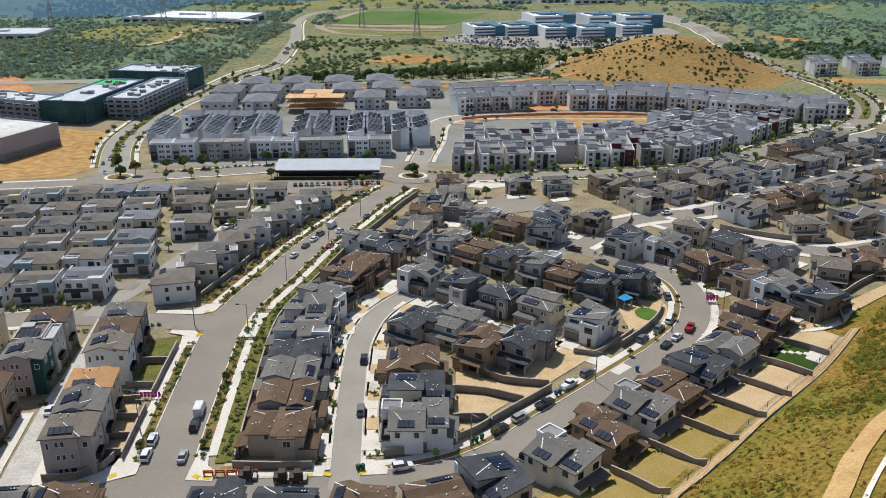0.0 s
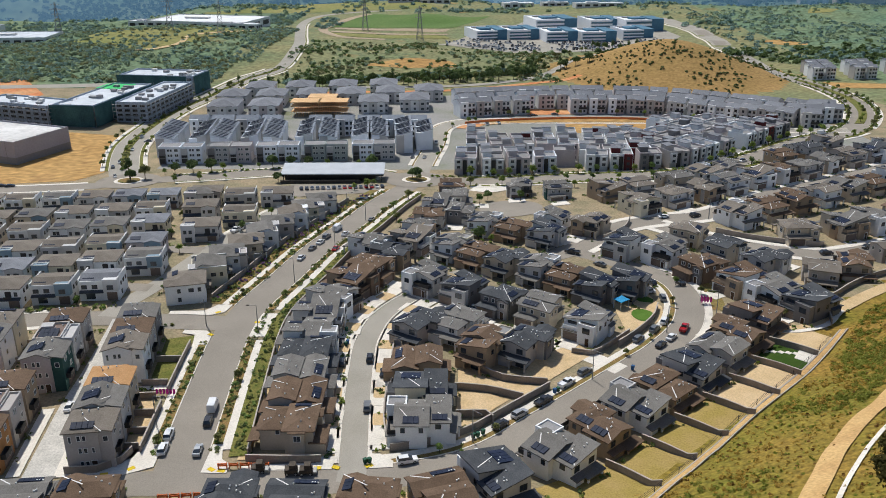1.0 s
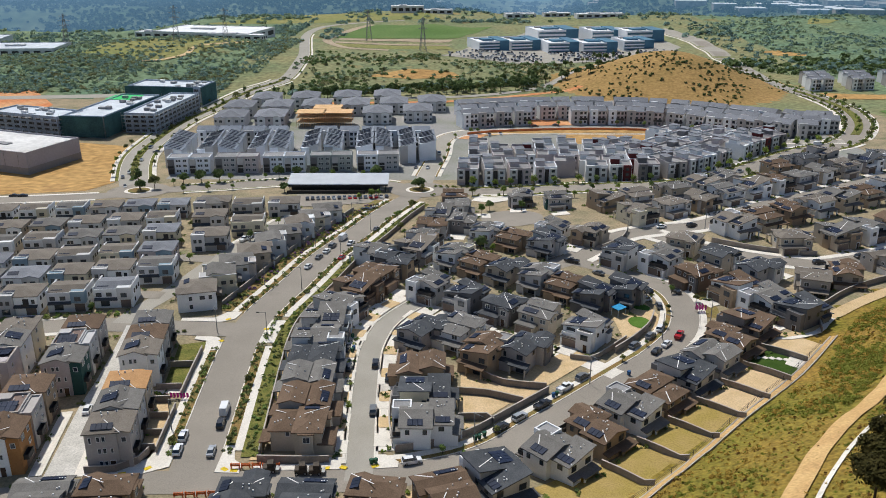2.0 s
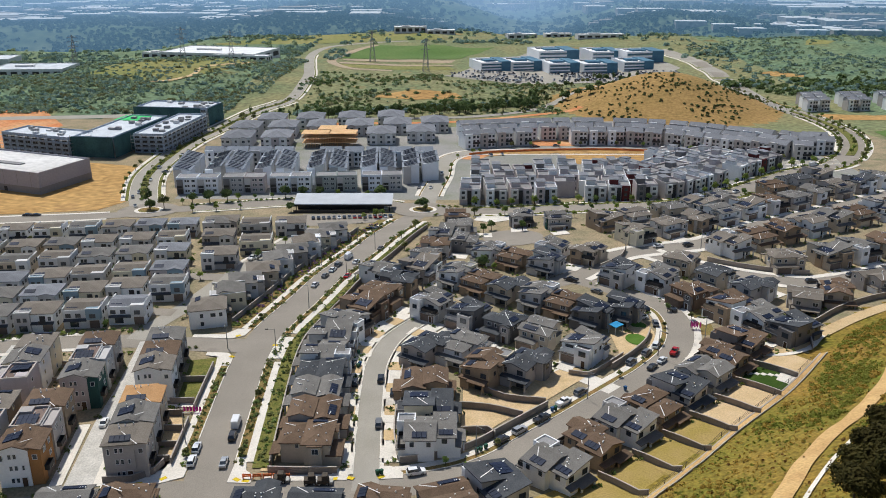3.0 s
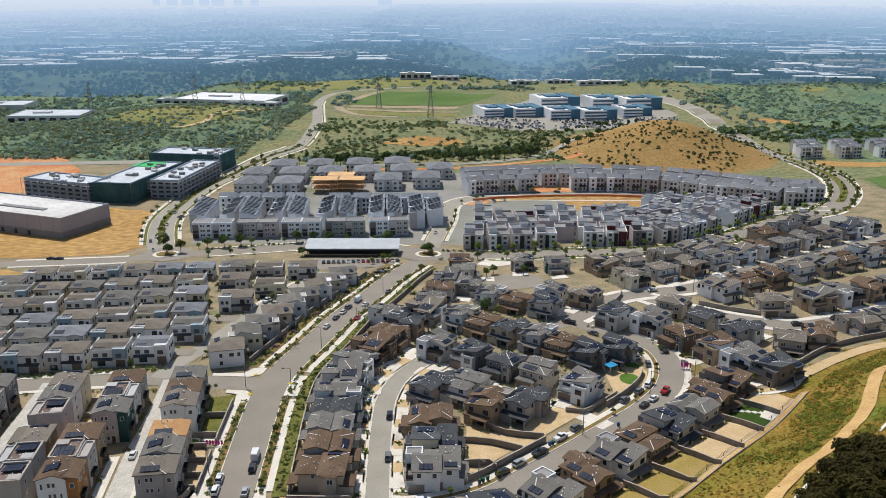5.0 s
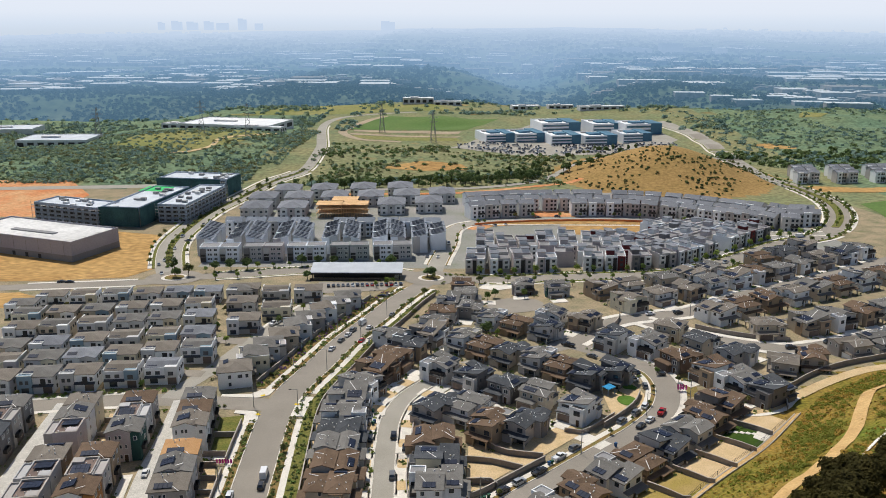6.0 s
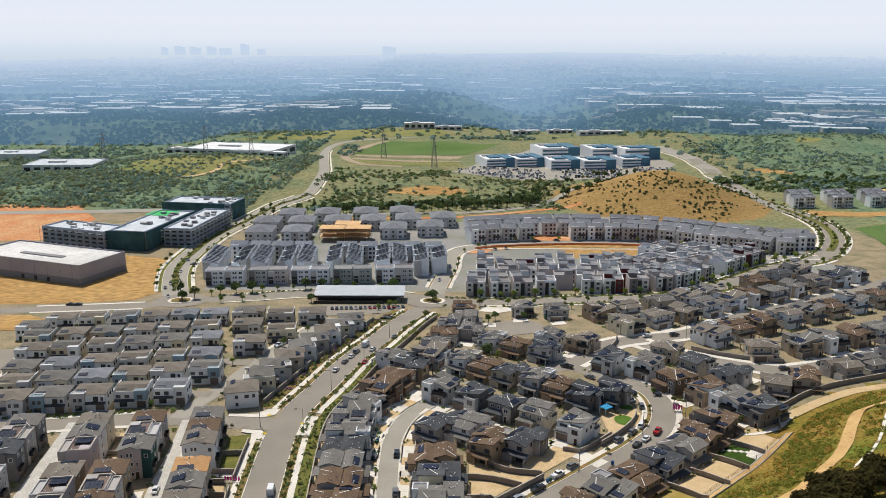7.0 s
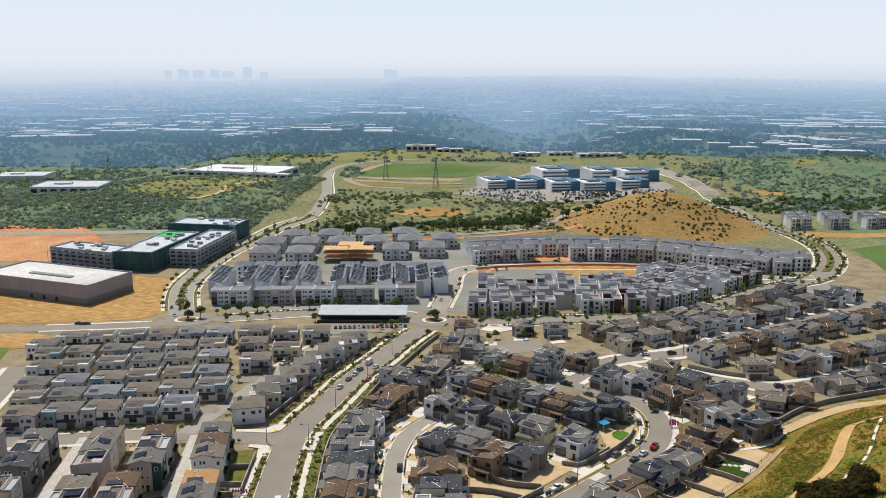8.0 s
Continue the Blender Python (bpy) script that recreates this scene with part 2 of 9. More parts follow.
LEAVES = {
    "oak": mat("leaves_oak", (0.05, 0.046, 0.012), (0.08, 0.066, 0.018), 0.8, 0.85, 0, 6, vary=0.2, grain=0.3),
    "green": mat("leaves_green", (0.14, 0.21, 0.05), (0.19, 0.25, 0.07), 0.8, 0.75, 0, 6, vary=0.25, grain=0.3),
    "dark": mat("leaves_dark", (0.10, 0.15, 0.05), (0.14, 0.18, 0.065), 0.5, 0.8, 0, 6, vary=0.25, grain=0.3),
    "olive": mat("leaves_olive", (0.17, 0.185, 0.065), (0.22, 0.22, 0.08), 0.8, 0.8, 0, 6, vary=0.25, grain=0.3),
    "lime": mat("leaves_lime", (0.19, 0.26, 0.045), (0.25, 0.30, 0.07), 0.8, 0.75, 0, 6, vary=0.2, grain=0.25),
    "slope_green": mat("slope_green", (0.18, 0.20, 0.028), (0.25, 0.25, 0.045), 0.8, 0.8, 0, 6, grain=0.3),
    "slope_gold": mat("slope_gold", (0.36, 0.24, 0.045), (0.42, 0.28, 0.06), 0.8, 0.85, 0, 6, grain=0.25),
    "slope_rust": mat("slope_rust", (0.19, 0.095, 0.03), (0.145, 0.085, 0.025), 0.8, 0.85, 0, 6, grain=0.25),
    # the green and dark hill leaves carry haze in their pale, bluish colour
    "hill_green_hazed": mat("hill_green_hazed", (0.26, 0.33, 0.20), (0.31, 0.37, 0.22), 0.1, 0.85, 0, 6, grain=0.25),
    "hill_dark_hazed": mat("hill_dark_hazed", (0.20, 0.295, 0.245), (0.24, 0.33, 0.265), 0.1, 0.85, 0, 6, grain=0.25),
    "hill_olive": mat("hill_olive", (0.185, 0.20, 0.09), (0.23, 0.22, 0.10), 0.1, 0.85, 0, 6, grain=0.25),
    "purple": mat("flowers_purple", (0.17, 0.10, 0.19), (0.22, 0.13, 0.24), 1.0, 0.8, 0, 6, vary=0.2, grain=0.2),
}
for m in LEAVES.values():  # leaves let some light through
    n, link = m.node_tree.nodes, m.node_tree.links.new
    thin, mix = n.new("ShaderNodeBsdfTranslucent"), n.new("ShaderNodeMixShader")
    link(n["Principled BSDF"].inputs["Base Color"].links[0].from_socket, thin.inputs["Color"])
    mix.inputs["Fac"].default_value = 0.35
    link(n["Principled BSDF"].outputs["BSDF"], mix.inputs[1])
    link(thin.outputs["BSDF"], mix.inputs[2])
    link(mix.outputs["Shader"], n["Material Output"].inputs["Surface"])
STEEL = mat("galvanised_steel", (0.30, 0.30, 0.29), (0.24, 0.24, 0.235), 1.0, 0.5, metal=0.5, grain=0.06)


# ---- mesh helpers ----
class Mb:
    """A mesh in the making: vertices, faces and a material index a face."""

    def __init__(self):
        self.v, self.f, self.m = [], [], []

    def face(self, pts, k=0):
        i = len(self.v)
        self.v.extend(tuple(p) for p in pts)
        self.f.append(tuple(range(i, i + len(pts))))
        self.m.append(k)

    def box(self, x0, y0, z0, x1, y1, z1, k=0, top=None):
        i = len(self.v)
        self.v += [(x0, y0, z0), (x1, y0, z0), (x1, y1, z0), (x0, y1, z0), (x0, y0, z1), (x1, y0, z1), (x1, y1, z1), (x0, y1, z1)]
        for q, kk in (((0, 3, 2, 1), k), ((4, 5, 6, 7), k if top is None else top), ((0, 1, 5, 4), k), ((1, 2, 6, 5), k), ((2, 3, 7, 6), k), ((3, 0, 4, 7), k)):
            self.f.append(tuple(i + j for j in q))
            self.m.append(kk)
        return self

    def slab(self, pts, t, k=0):
        """A plate with the top corners pts (anticlockwise from above), t thick, straight down."""
        low = [(p[0], p[1], p[2] - t) for p in pts]
        n = len(pts)
        self.face(pts, k)
        self.face(low[::-1], k)
        for a in range(n):
            b = (a + 1) % n
            self.face((pts[a], low[a], low[b], pts[b]), k)
        return self

    def mesh(self, name, mats):
        me = bpy.data.meshes.new(name)
        me.from_pydata(self.v, [], self.f)
        for m in mats if isinstance(mats, (list, tuple)) else [mats]:
            me.materials.append(m)
        me.polygons.foreach_set("material_index", self.m)
        me.update()
        return me


def part(name, mb, mats, parent=None, label="", m=None):
    ob = new(name, mb if isinstance(mb, bpy.types.Mesh) else mb.mesh(name, mats))
    if parent:
        ob.parent = parent
    if m is not None:
        ob.matrix_basis = m
    if label:
        ob["label"] = label
    return ob


def thing(name, mb, mats, label, category, group="", kind="", m=None):
    return tagged(part(name, mb, mats, None, "", m), label, category, group, kind)


# ---- the lie of the land ----
FENCE = [(-60, 20), (10, 98), (42, 128), (84, 167), (106, 197), (135, 219), (180, 236), (330, 250)]


def step(a, b, v):
    t = min(1, max(0, (v - a) / (b - a)))
    return t * t * (3 - 2 * t)


def fence_side(x, y):
    """Metres beyond the foot of the near hill (negative on the houses' side), and how far along it."""
    best, run = None, 0.0
    for (ax, ay), (bx, by) in zip(FENCE, FENCE[1:]):
        dx, dy = bx - ax, by - ay
        n = math.hypot(dx, dy)
        t = min(1, max(0, ((x - ax) * dx + (y - ay) * dy) / n / n))
        px, py = x - ax - t * dx, y - ay - t * dy
        s = (px * dy - py * dx) / n
        r = math.hypot(px, py)
        if best is None or r < best[0] - 1e-6:
            best = (r, math.copysign(r, s), run + t * n)
        run += n
    return best[1], best[2]


def gz(x, y):
    s = 230 + 0.8 * max(0, x - 20)
    z = -7 * step(s, s + 150, y)
    if y < 330 and x > -70:
        d, run = fence_side(x, y)
        z += 2.4 * step(-30, -3, d) * step(60, 130, run)
        if d > 0:
            k = 0.55 - 0.33 * step(225, 330, run)
            z += k * (d if d < 75 else 75 + 0.25 * (d - 75)) + 0.1 * noise.noise((x * 0.12, y * 0.12, 0)) * min(d, 6)
    if y > 520:
        r = math.hypot((x - 163) / 0.9, y - 640)
        z += 23 * (0.5 + 0.5 * math.cos(math.pi * min(1, r / 98))) ** 0.85 if x > 20 else 0
        # the wooded hill, the low ground west of it and the gentle rise to the east
        z += 13 * math.exp(-(((x + 255) / 120) ** 2 + ((y - 790) / 130) ** 2)) + 4 * math.exp(-(((x + 420) / 120) ** 2 + ((y - 700) / 70) ** 2))
        z -= 16 * step(760, 930, y) * step(-300, -430, x)
        z += 6 * math.exp(-(((x + 20) / 130) ** 2 + ((y - 700) / 55) ** 2)) * step(15, -10, x - 40)
        z += 13 * math.exp(-(((x - 430) / 190) ** 2 + ((y - 1010) / 170) ** 2))
        # the canyon beyond the fields, the mesa across it, the knoll on its shoulder and the rise to the skyline
        side = 0.22 + 0.78 * step(460, 220, x)
        rim = y + 70 * noise.noise((x * 0.0035, 1.7, 0)) + 25 * noise.noise((x * 0.013, 4.2, 0))
        gap = math.exp(-(((x - 40 - 0.05 * y) / (60 + 0.06 * y)) ** 2)) * step(3600, 2300, y)
        z -= 60 * side * step(1075, 1290, y + 0.1 * x - 180 * math.exp(-(((x + 20) / 250) ** 2)))
        z += 56 * side * step(1330, 1590, rim) * (1 - gap)
        z += 30 * math.exp(-(((x - 15) / 130) ** 2 + ((y - 2080) / 210) ** 2))
        z += 15 * noise.noise((x * 0.0055, y * 0.0042, 8)) * step(1010, 1180, y) * step(2000, 1600, y) * step(150, 330, x)
        z += 80 * max(0.0, (y - 1900) / 2900) ** 1.5
        z += 6 * noise.noise((x * 0.004, y * 0.004, 3)) * step(700, 1100, y) + 3 * noise.noise((x * 0.02, y * 0.02, 5)) * step(560, 800, y) * step(60, 160, abs(x + 160))
    return z


# ---- ground ----
def spaced(stops):
    """Values from stop to stop: (start, end, step), ..."""
    out = []
    for a, b, s in stops:
        n = max(1, round((b - a) / s))
        out += [a + (b - a) * i / n for i in range(n)]
    return out + [stops[-1][1]]


def ground_kind(x, y):
    if y < 330 and x > -70 and fence_side(x, y)[0] > -5:
        return 1
    if y > 540 and math.hypot((x - 163) / 0.9, y - 640) < 97:
        return 3
    if y > 545 + 25 * math.sin(x * 0.02):
        return 2 if x < -170 or x > 300 else 4
    if x > 262 and y > 380 or x < -300:
        return 4
    if y > 366 and -132 < x < 205:
        return 5
    return 0


def ground():
    xs = spaced([(-1500, -1200, 100), (-1200, -400, 40), (-400, -220, 12), (-220, 260, 4), (260, 480, 10), (480, 1200, 40), (1200, 1500, 100)])
    ys = spaced([(-400, 40, 40), (40, 420, 4), (420, 760, 7), (760, 1260, 16)])
    v = [(x, y, gz(x, y)) for y in ys for x in xs]
    w = len(xs)
    f, k = [], []
    for j in range(len(ys) - 1):
        for i in range(w - 1):
            a = j * w + i
            f.append((a, a + 1, a + w + 1, a + w))
            k.append(ground_kind((xs[i] + xs[i + 1]) / 2, (ys[j] + ys[j + 1]) / 2))
    me = bpy.data.meshes.new("ground")
    me.from_pydata(v, [], f)
    for m in (SOIL, SCRUB, GREEN_HILL_HAZED, GOLD_HILL, MIXED, PAVED_LOT):
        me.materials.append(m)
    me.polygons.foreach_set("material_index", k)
    me.polygons.foreach_set("use_smooth", [True] * len(f))
    me.update()
    tagged(new("ground", me), "tan soil, dry grass and green scrub hills", "ground", "", "structure")


ground()


# ---- roads, pavements and strips laid along lines ----
def smooth_line(pts, every=2.5):
    """Points along a gliding line through pts, evenly close."""
    p = [Vector(q) for q in pts]
    p = [p[0] * 2 - p[1]] + p + [p[-1] * 2 - p[-2]]
    out = []
    for i in range(1, len(p) - 2):
        a, b, c, d = p[i - 1 : i + 3]
        n = max(1, int((c - b).length / every))
        for j in range(n):
            t = j / n
            out.append(0.5 * (2 * b + (c - a) * t + (2 * a - 5 * b + 4 * c - d) * t * t + (3 * b - a - 3 * c + d) * t ** 3))
    return out + [p[-2]]


def offset_line(line, d):
    """The line moved d metres to its right."""
    out = []
    for i, q in enumerate(line):
        t = (line[min(i + 1, len(line) - 1)] - line[max(i - 1, 0)]).normalized()
        out.append(q + Vector((t.y, -t.x)) * d)
    return out


def strip(name, line, left, right, lift, material, label, category, thick=0.0, kind="structure", parent=None):
    """A band from left to right metres beside a line (right is positive), lift above the ground, with kerb faces if thick."""
    a, b = offset_line(line, left), offset_line(line, right)
    mb = Mb()
    n = len(line)
    for q in (a, b):
        mb.v += [(p.x, p.y, gz(p.x, p.y) + lift) for p in q]
    if thick:
        for q in (a, b):
            mb.v += [(p.x, p.y, gz(p.x, p.y) + lift - thick) for p in q]
    for i in range(n - 1):
        mb.f.append((i, n + i, n + i + 1, i + 1))
        if thick:
            mb.f.append((2 * n + i, i, i + 1, 2 * n + i + 1))
            mb.f.append((n + i, 3 * n + i, 3 * n + i + 1, n + i + 1))
    if thick:
        mb.f.append((0, 2 * n, 3 * n, n))
        mb.f.append((n - 1, 2 * n - 1, 4 * n - 1, 3 * n - 1))
    mb.m = [0] * len(mb.f)
    return thing(name, mb, material, label, category, "", kind)


def patch(name, pts, lift, material, label, category, kind="structure", thick=0.0):
    """A plot with the corners pts, draped on the ground."""
    mb = Mb()
    c = Vector((sum(p[0] for p in pts) / len(pts), sum(p[1] for p in pts) / len(pts)))
    edge = []
    for p, q in zip(pts, pts[1:] + pts[:1]):
        n = max(1, int(math.hypot(q[0] - p[0], q[1] - p[1]) / 4))
        edge += [Vector(p[:2]).lerp(Vector(q[:2]), j / n) for j in range(n)]
    rings = 6
    for r in range(rings):
        mb.v += [(*(c.lerp(e, (r + 1) / rings)), 0) for e in edge]
    mb.v.append((c.x, c.y, 0))
    n = len(edge)
    for i in range(n):
        j = (i + 1) % n
        mb.f.append((rings * n, i, j))
        for r in range(rings - 1):
            mb.f.append((r * n + i, (r + 1) * n + i, (r + 1) * n + j, r * n + j))
    mb.v = [(x, y, gz(x, y) + lift) for x, y, z in mb.v]
    if thick:
        k = len(mb.v)
        mb.v += [(x, y, z - thick) for x, y, z in mb.v[(rings - 1) * n : rings * n]]
        for i in range(n):
            j = (i + 1) % n
            mb.f.append(((rings - 1) * n + i, k + i, k + j, (rings - 1) * n + j))
    area = sum(p[0] * q[1] - q[0] * p[1] for p, q in zip(pts, pts[1:] + pts[:1]))
    if area < 0:
        mb.f = [g[::-1] for g in mb.f]
    mb.m = [0] * len(mb.f)
    return thing(name, mb, material, label, category, "", kind)


ROAD_A = smooth_line([(-50.5, 124), (-51, 133), (-52.6, 155), (-53.9, 175), (-54.4, 190), (-53, 205), (-47, 228), (-41.3, 252), (-34, 277), (-27, 305), (-20, 327), (-14.5, 343)])
ROAD_B = smooth_line([(-130, 112), (-100, 119), (-72, 124), (-58, 127.2), (-43.7, 127.3), (-20, 128.4), (-2.0, 132.2), (9.5, 138.2), (19.5, 147.8), (29, 157), (44.5, 172.7), (53.2, 181.8), (62.6, 195.2), (67, 210.5), (65.5, 224.4), (57, 234), (46, 244), (38, 249)])
ROAD_C = smooth_line([(-17.6, 128), (-17.8, 134), (-19.3, 157), (-20, 176), (-19.8, 186), (-17.6, 198), (-13.8, 206.5), (-8.5, 214.5), (-2, 224), (8, 232)])
ROAD_D = smooth_line([(8, 228), (26, 240.6), (40, 249), (59, 271), (76, 279), (94, 285), (121, 306), (147, 322), (195, 353), (230, 378)])
ROAD_E = smooth_line([(70, 276), (84, 262), (97, 253), (110, 247.5), (122.8, 245.5), (150.8, 256.5), (190, 275), (240, 300)])
ROAD_W = smooth_line([(-190, 184), (-150, 190), (-128, 193), (-108.5, 196.7), (-90, 198), (-70, 196), (-52, 195)])
ROAD_F = smooth_line([(-89.5, 199), (-88.3, 206), (-82.3, 223.3), (-77, 245), (-72.5, 262), (-63.5, 297), (-58, 315)])
ROAD_L = smooth_line([(-330, 300), (-240, 318), (-197, 326.7), (-151, 336), (-135, 344.5), (-122, 348.9), (-98, 356), (-75, 362.5), (-45, 364), (-26, 357), (-14, 350)])
ROAD_N = smooth_line([(-138, 348), (-146, 366), (-159, 411), (-162, 457), (-160.4, 499), (-153, 540), (-143, 600), (-126, 648), (-129, 742), (-142, 830), (-158, 940), (-158, 1010), (-143, 1057), (-105, 1095), (-60, 1120)])
ROAD_M = smooth_line([(-12.5, 356), (-10.6, 380), (-6.4, 413), (-2.8, 452), (15.5, 469.6), (66.6, 479), (117, 476), (156, 453), (180, 430), (205, 424)])
ROAD_R = smooth_line([(-7, 347), (18, 346), (50, 347), (100, 344.5), (132, 364), (172, 401), (204, 422), (234, 472), (253, 535), (252, 587), (242, 625), (240, 665), (249, 771), (252, 838), (250, 905), (236, 985)])
ROAD_N_FAR = [p for p in ROAD_N if p.y > 628]
ROAD_R_FAR = [p for p in ROAD_R if p.y > 588]
ALLEY_1 = smooth_line([(-76.2, 124), (-76.9, 130), (-78.6, 142), (-80.4, 155), (-81.6, 170), (-84.2, 192.6), (-85, 198)])
ALLEY_2 = smooth_line([(-111, 120), (-112.5, 135), (-115.6, 160), (-119, 187), (-120, 195)])
LANE_1 = smooth_line([(-163, 190), (-167, 214), (-171, 238), (-177, 262)])

PAVED = [
    ("main_road", ROAD_A, 4.7, ASPHALT, "wide grey asphalt avenue with kerbs"),
    ("curving_road", ROAD_B, 3.75, ASPHALT, "curving grey asphalt residential street"),
    ("side_street", ROAD_C, 2.75, ASPHALT_NEW, "pale grey new asphalt street"),
    ("upper_street", ROAD_D, 4.2, ASPHALT, "grey asphalt street between houses"),
    ("cross_street", ROAD_E, 3.9, ASPHALT, "grey asphalt street beside a garden wall"),
    ("west_street", ROAD_W, 4.2, ASPHALT, "grey asphalt street by townhouses"),
    ("back_lane", ROAD_F, 3.0, ASPHALT_NEW, "pale asphalt lane behind houses"),
    ("boulevard_west", ROAD_L, 5.5, ASPHALT, "grey asphalt boulevard with planted verges"),
    ("north_road", [p for p in ROAD_N if p.y < 640], 6.4, ASPHALT_NEW, "divided asphalt road running to the hills"),
    ("hill_road", ROAD_N_FAR, 4.8, ASPHALT_NEW, "asphalt road running up between the hills"),
    ("hill_boulevard", ROAD_R_FAR, 8.5, ASPHALT_NEW, "wide asphalt boulevard past a dry hill"),
    ("loop_road", ROAD_M, 4.2, ASPHALT_NEW, "grey asphalt loop road by townhouses"),
    ("boulevard_east", ROAD_R, 6.0, ASPHALT, "curving asphalt boulevard with planted verges"),
    ("west_lane", LANE_1, 4.5, ASPHALT, "grey asphalt lane at the edge of the houses"),
    ("paved_alley", ALLEY_1, 2.9, PAVER, "pale grey paver alley between townhouses"),
    ("concrete_alley", ALLEY_2, 2.9, PAVER, "pale grey paver alley between townhouses"),
]
for i, (name, line, half, material, label) in enumerate(PAVED):
    strip(name, line, -half, half, 0.07 + 0.006 * i, material, label, "road")


def cut(line, lo, hi, axis=1):
    return [p for p in line if lo <= p[axis] <= hi]


def walkways(line, half, verge, wide=1.6, sides=(-1, 1), planting=MULCH, label="brown mulch verge with low plants"):
    """Verges and raised concrete pavements along a road."""
    for s in sides:
        a, b = s * half, s * (half + 0.25)
        strip("kerb", line, min(a, b), max(a, b), 0.19, CONCRETE, "pale concrete kerb", "kerb", 0.16)
        a, b = s * (half + 0.25), s * (half + verge)
        if verge > 0.4:
            strip("verge", line, min(a, b), max(a, b), 0.16, planting, label, "verge", 0.12)
        a, b = s * (half + verge), s * (half + verge + wide)
        strip("pavement", line, min(a, b), max(a, b), 0.2, CONCRETE, "pale concrete pavement", "pavement", 0.17)


walkways(cut(ROAD_A, 136, 186), 4.7, 2.3, 2.1, (1,))
walkways(cut(ROAD_A, 136, 186), 4.7, 2.1, 1.6, (-1,))
walkways(cut(ROAD_A, 203, 332), 4.7, 2.0, 2.0)
walkways(cut(ROAD_A, 186, 203), 4.7, 2.4, 1.7, (1,), CONCRETE, "pale concrete apron")
walkways(cut(ROAD_B, -40, -22, 0), 3.75, 0.3, 1.8, (-1,))
walkways([p for p in ROAD_B if p.x > -14 and p.y < 233], 3.75, 1.5, 1.7, (-1,))
walkways([p for p in ROAD_B if p.x > -8 and p.y < 233], 3.75, 0.3, 1.7, (1,))
walkways(cut(ROAD_C, 132.5, 222), 2.75, 0.3, 0.6)
walkways(cut(ROAD_D, 250, 360), 4.2, 0.3, 2.3)
walkways(cut(ROAD_E, 72, 220, 0), 3.9, 0.3, 2.3)
walkways(cut(ROAD_W, -150, -94, 0), 4.2, 0.3, 1.5)
walkways(cut(ROAD_L, -200, -150, 0), 5.5, 0.3, 1.8)
walkways(cut(ROAD_L, -118, -26, 0), 5.5, 1.5, 1.6, (-1, 1), PLANTED, "green planted verge")
walkways(cut(ROAD_N, 366, 636), 6.4, 1.8, 2.0, (-1, 1), PLANTED, "green planted verge")
walkways(cut(ROAD_N, 640, 960), 4.8, 1.4, 1.6, (1,), PLANTED, "green planted verge")
walkways([p for p in ROAD_R if p.y > 672], 8.5, 1.6, 2.0, (-1,), PLANTED, "green planted verge")
walkways(cut(ROAD_M, 372, 470), 4.2, 1.0, 1.8)
walkways(cut(ROAD_R, 8, 205, 0)[:130], 6.0, 3.0, 1.8, (-1, 1), PLANTED, "green planted verge")
walkways([p for p in ROAD_R if p.y > 430 and p.y < 588], 6.0, 2.0, 2.2, (-1, 1), PLANTED, "green planted verge")
strip("planted_median", cut(ROAD_N, 372, 640), -1.6, 1.6, 0.32, PLANTED, "green planted road median", "median", 0.2)
strip("planted_median", [p for p in ROAD_R if 440 < p.y < 640], -2.2, 2.2, 0.32, PLANTED, "green planted road median", "median", 0.2)
strip("planted_bank", cut(ROAD_A, 134, 330), 8.8, 12.2, 0.22, PLANTED, "green shrubs and grass bank below a garden wall", "bank")
strip("planted_bank", cut(ROAD_A, 204, 330), -12.0, -8.5, 0.22, MULCH, "mulched bank with purple flowering shrubs", "bank")


def disc(cx, cy, r, n=48):
    return [(cx + r * math.cos(2 * math.pi * i / n), cy + r * math.sin(2 * math.pi * i / n)) for i in range(n)]


for cx, cy in ((-13.3, 349.0), (-136.5, 346.0)):
    patch("roundabout", disc(cx, cy, 13.5), 0.18, ASPHALT, "grey asphalt roundabout", "road")
    patch("roundabout_apron", disc(cx, cy, 6.2), 0.32, CONCRETE, "pale concrete roundabout apron", "kerb", "structure", 0.15)
    patch("roundabout_island", disc(cx, cy, 4.6), 0.5, MULCH, "planted round traffic island", "traffic island", "structure", 0.2)

for pts in (
    [(-46.4, 130.6), (-41.5, 130.4), (-41.5, 133.4), (-43.4, 135.0), (-44.4, 140.0), (-46.4, 140.0)],
    [(-55.9, 132.4), (-56.4, 140.0), (-60.4, 140.0), (-60.9, 135.4), (-65.5, 131.9), (-72.0, 130.4), (-72.0, 128.2), (-61.0, 129.8)],
    [(-58.9, 183.0), (-59.2, 188.6), (-61.2, 190.7), (-67.0, 191.2), (-67.0, 189.2), (-63.6, 188.4), (-62.6, 183.0)],
    [(-58.2, 206.5), (-59.2, 201.9), (-62.5, 199.9), (-74.0, 200.6), (-74.0, 202.4), (-65.0, 202.6), (-62.2, 206.5)],
    [(-21.6, 131.8), (-21.4, 136.0), (-24.0, 136.0), (-25.0, 134.0), (-25.0, 131.8)],
    [(-14.6, 132.2), (-15.0, 137.0), (-12.8, 137.0), (-10.0, 134.6), (-10.0, 132.6)],
):
    patch("corner_pavement", pts, 0.21, CONCRETE, "pale concrete pavement round a street corner", "pavement", "structure", 0.17)
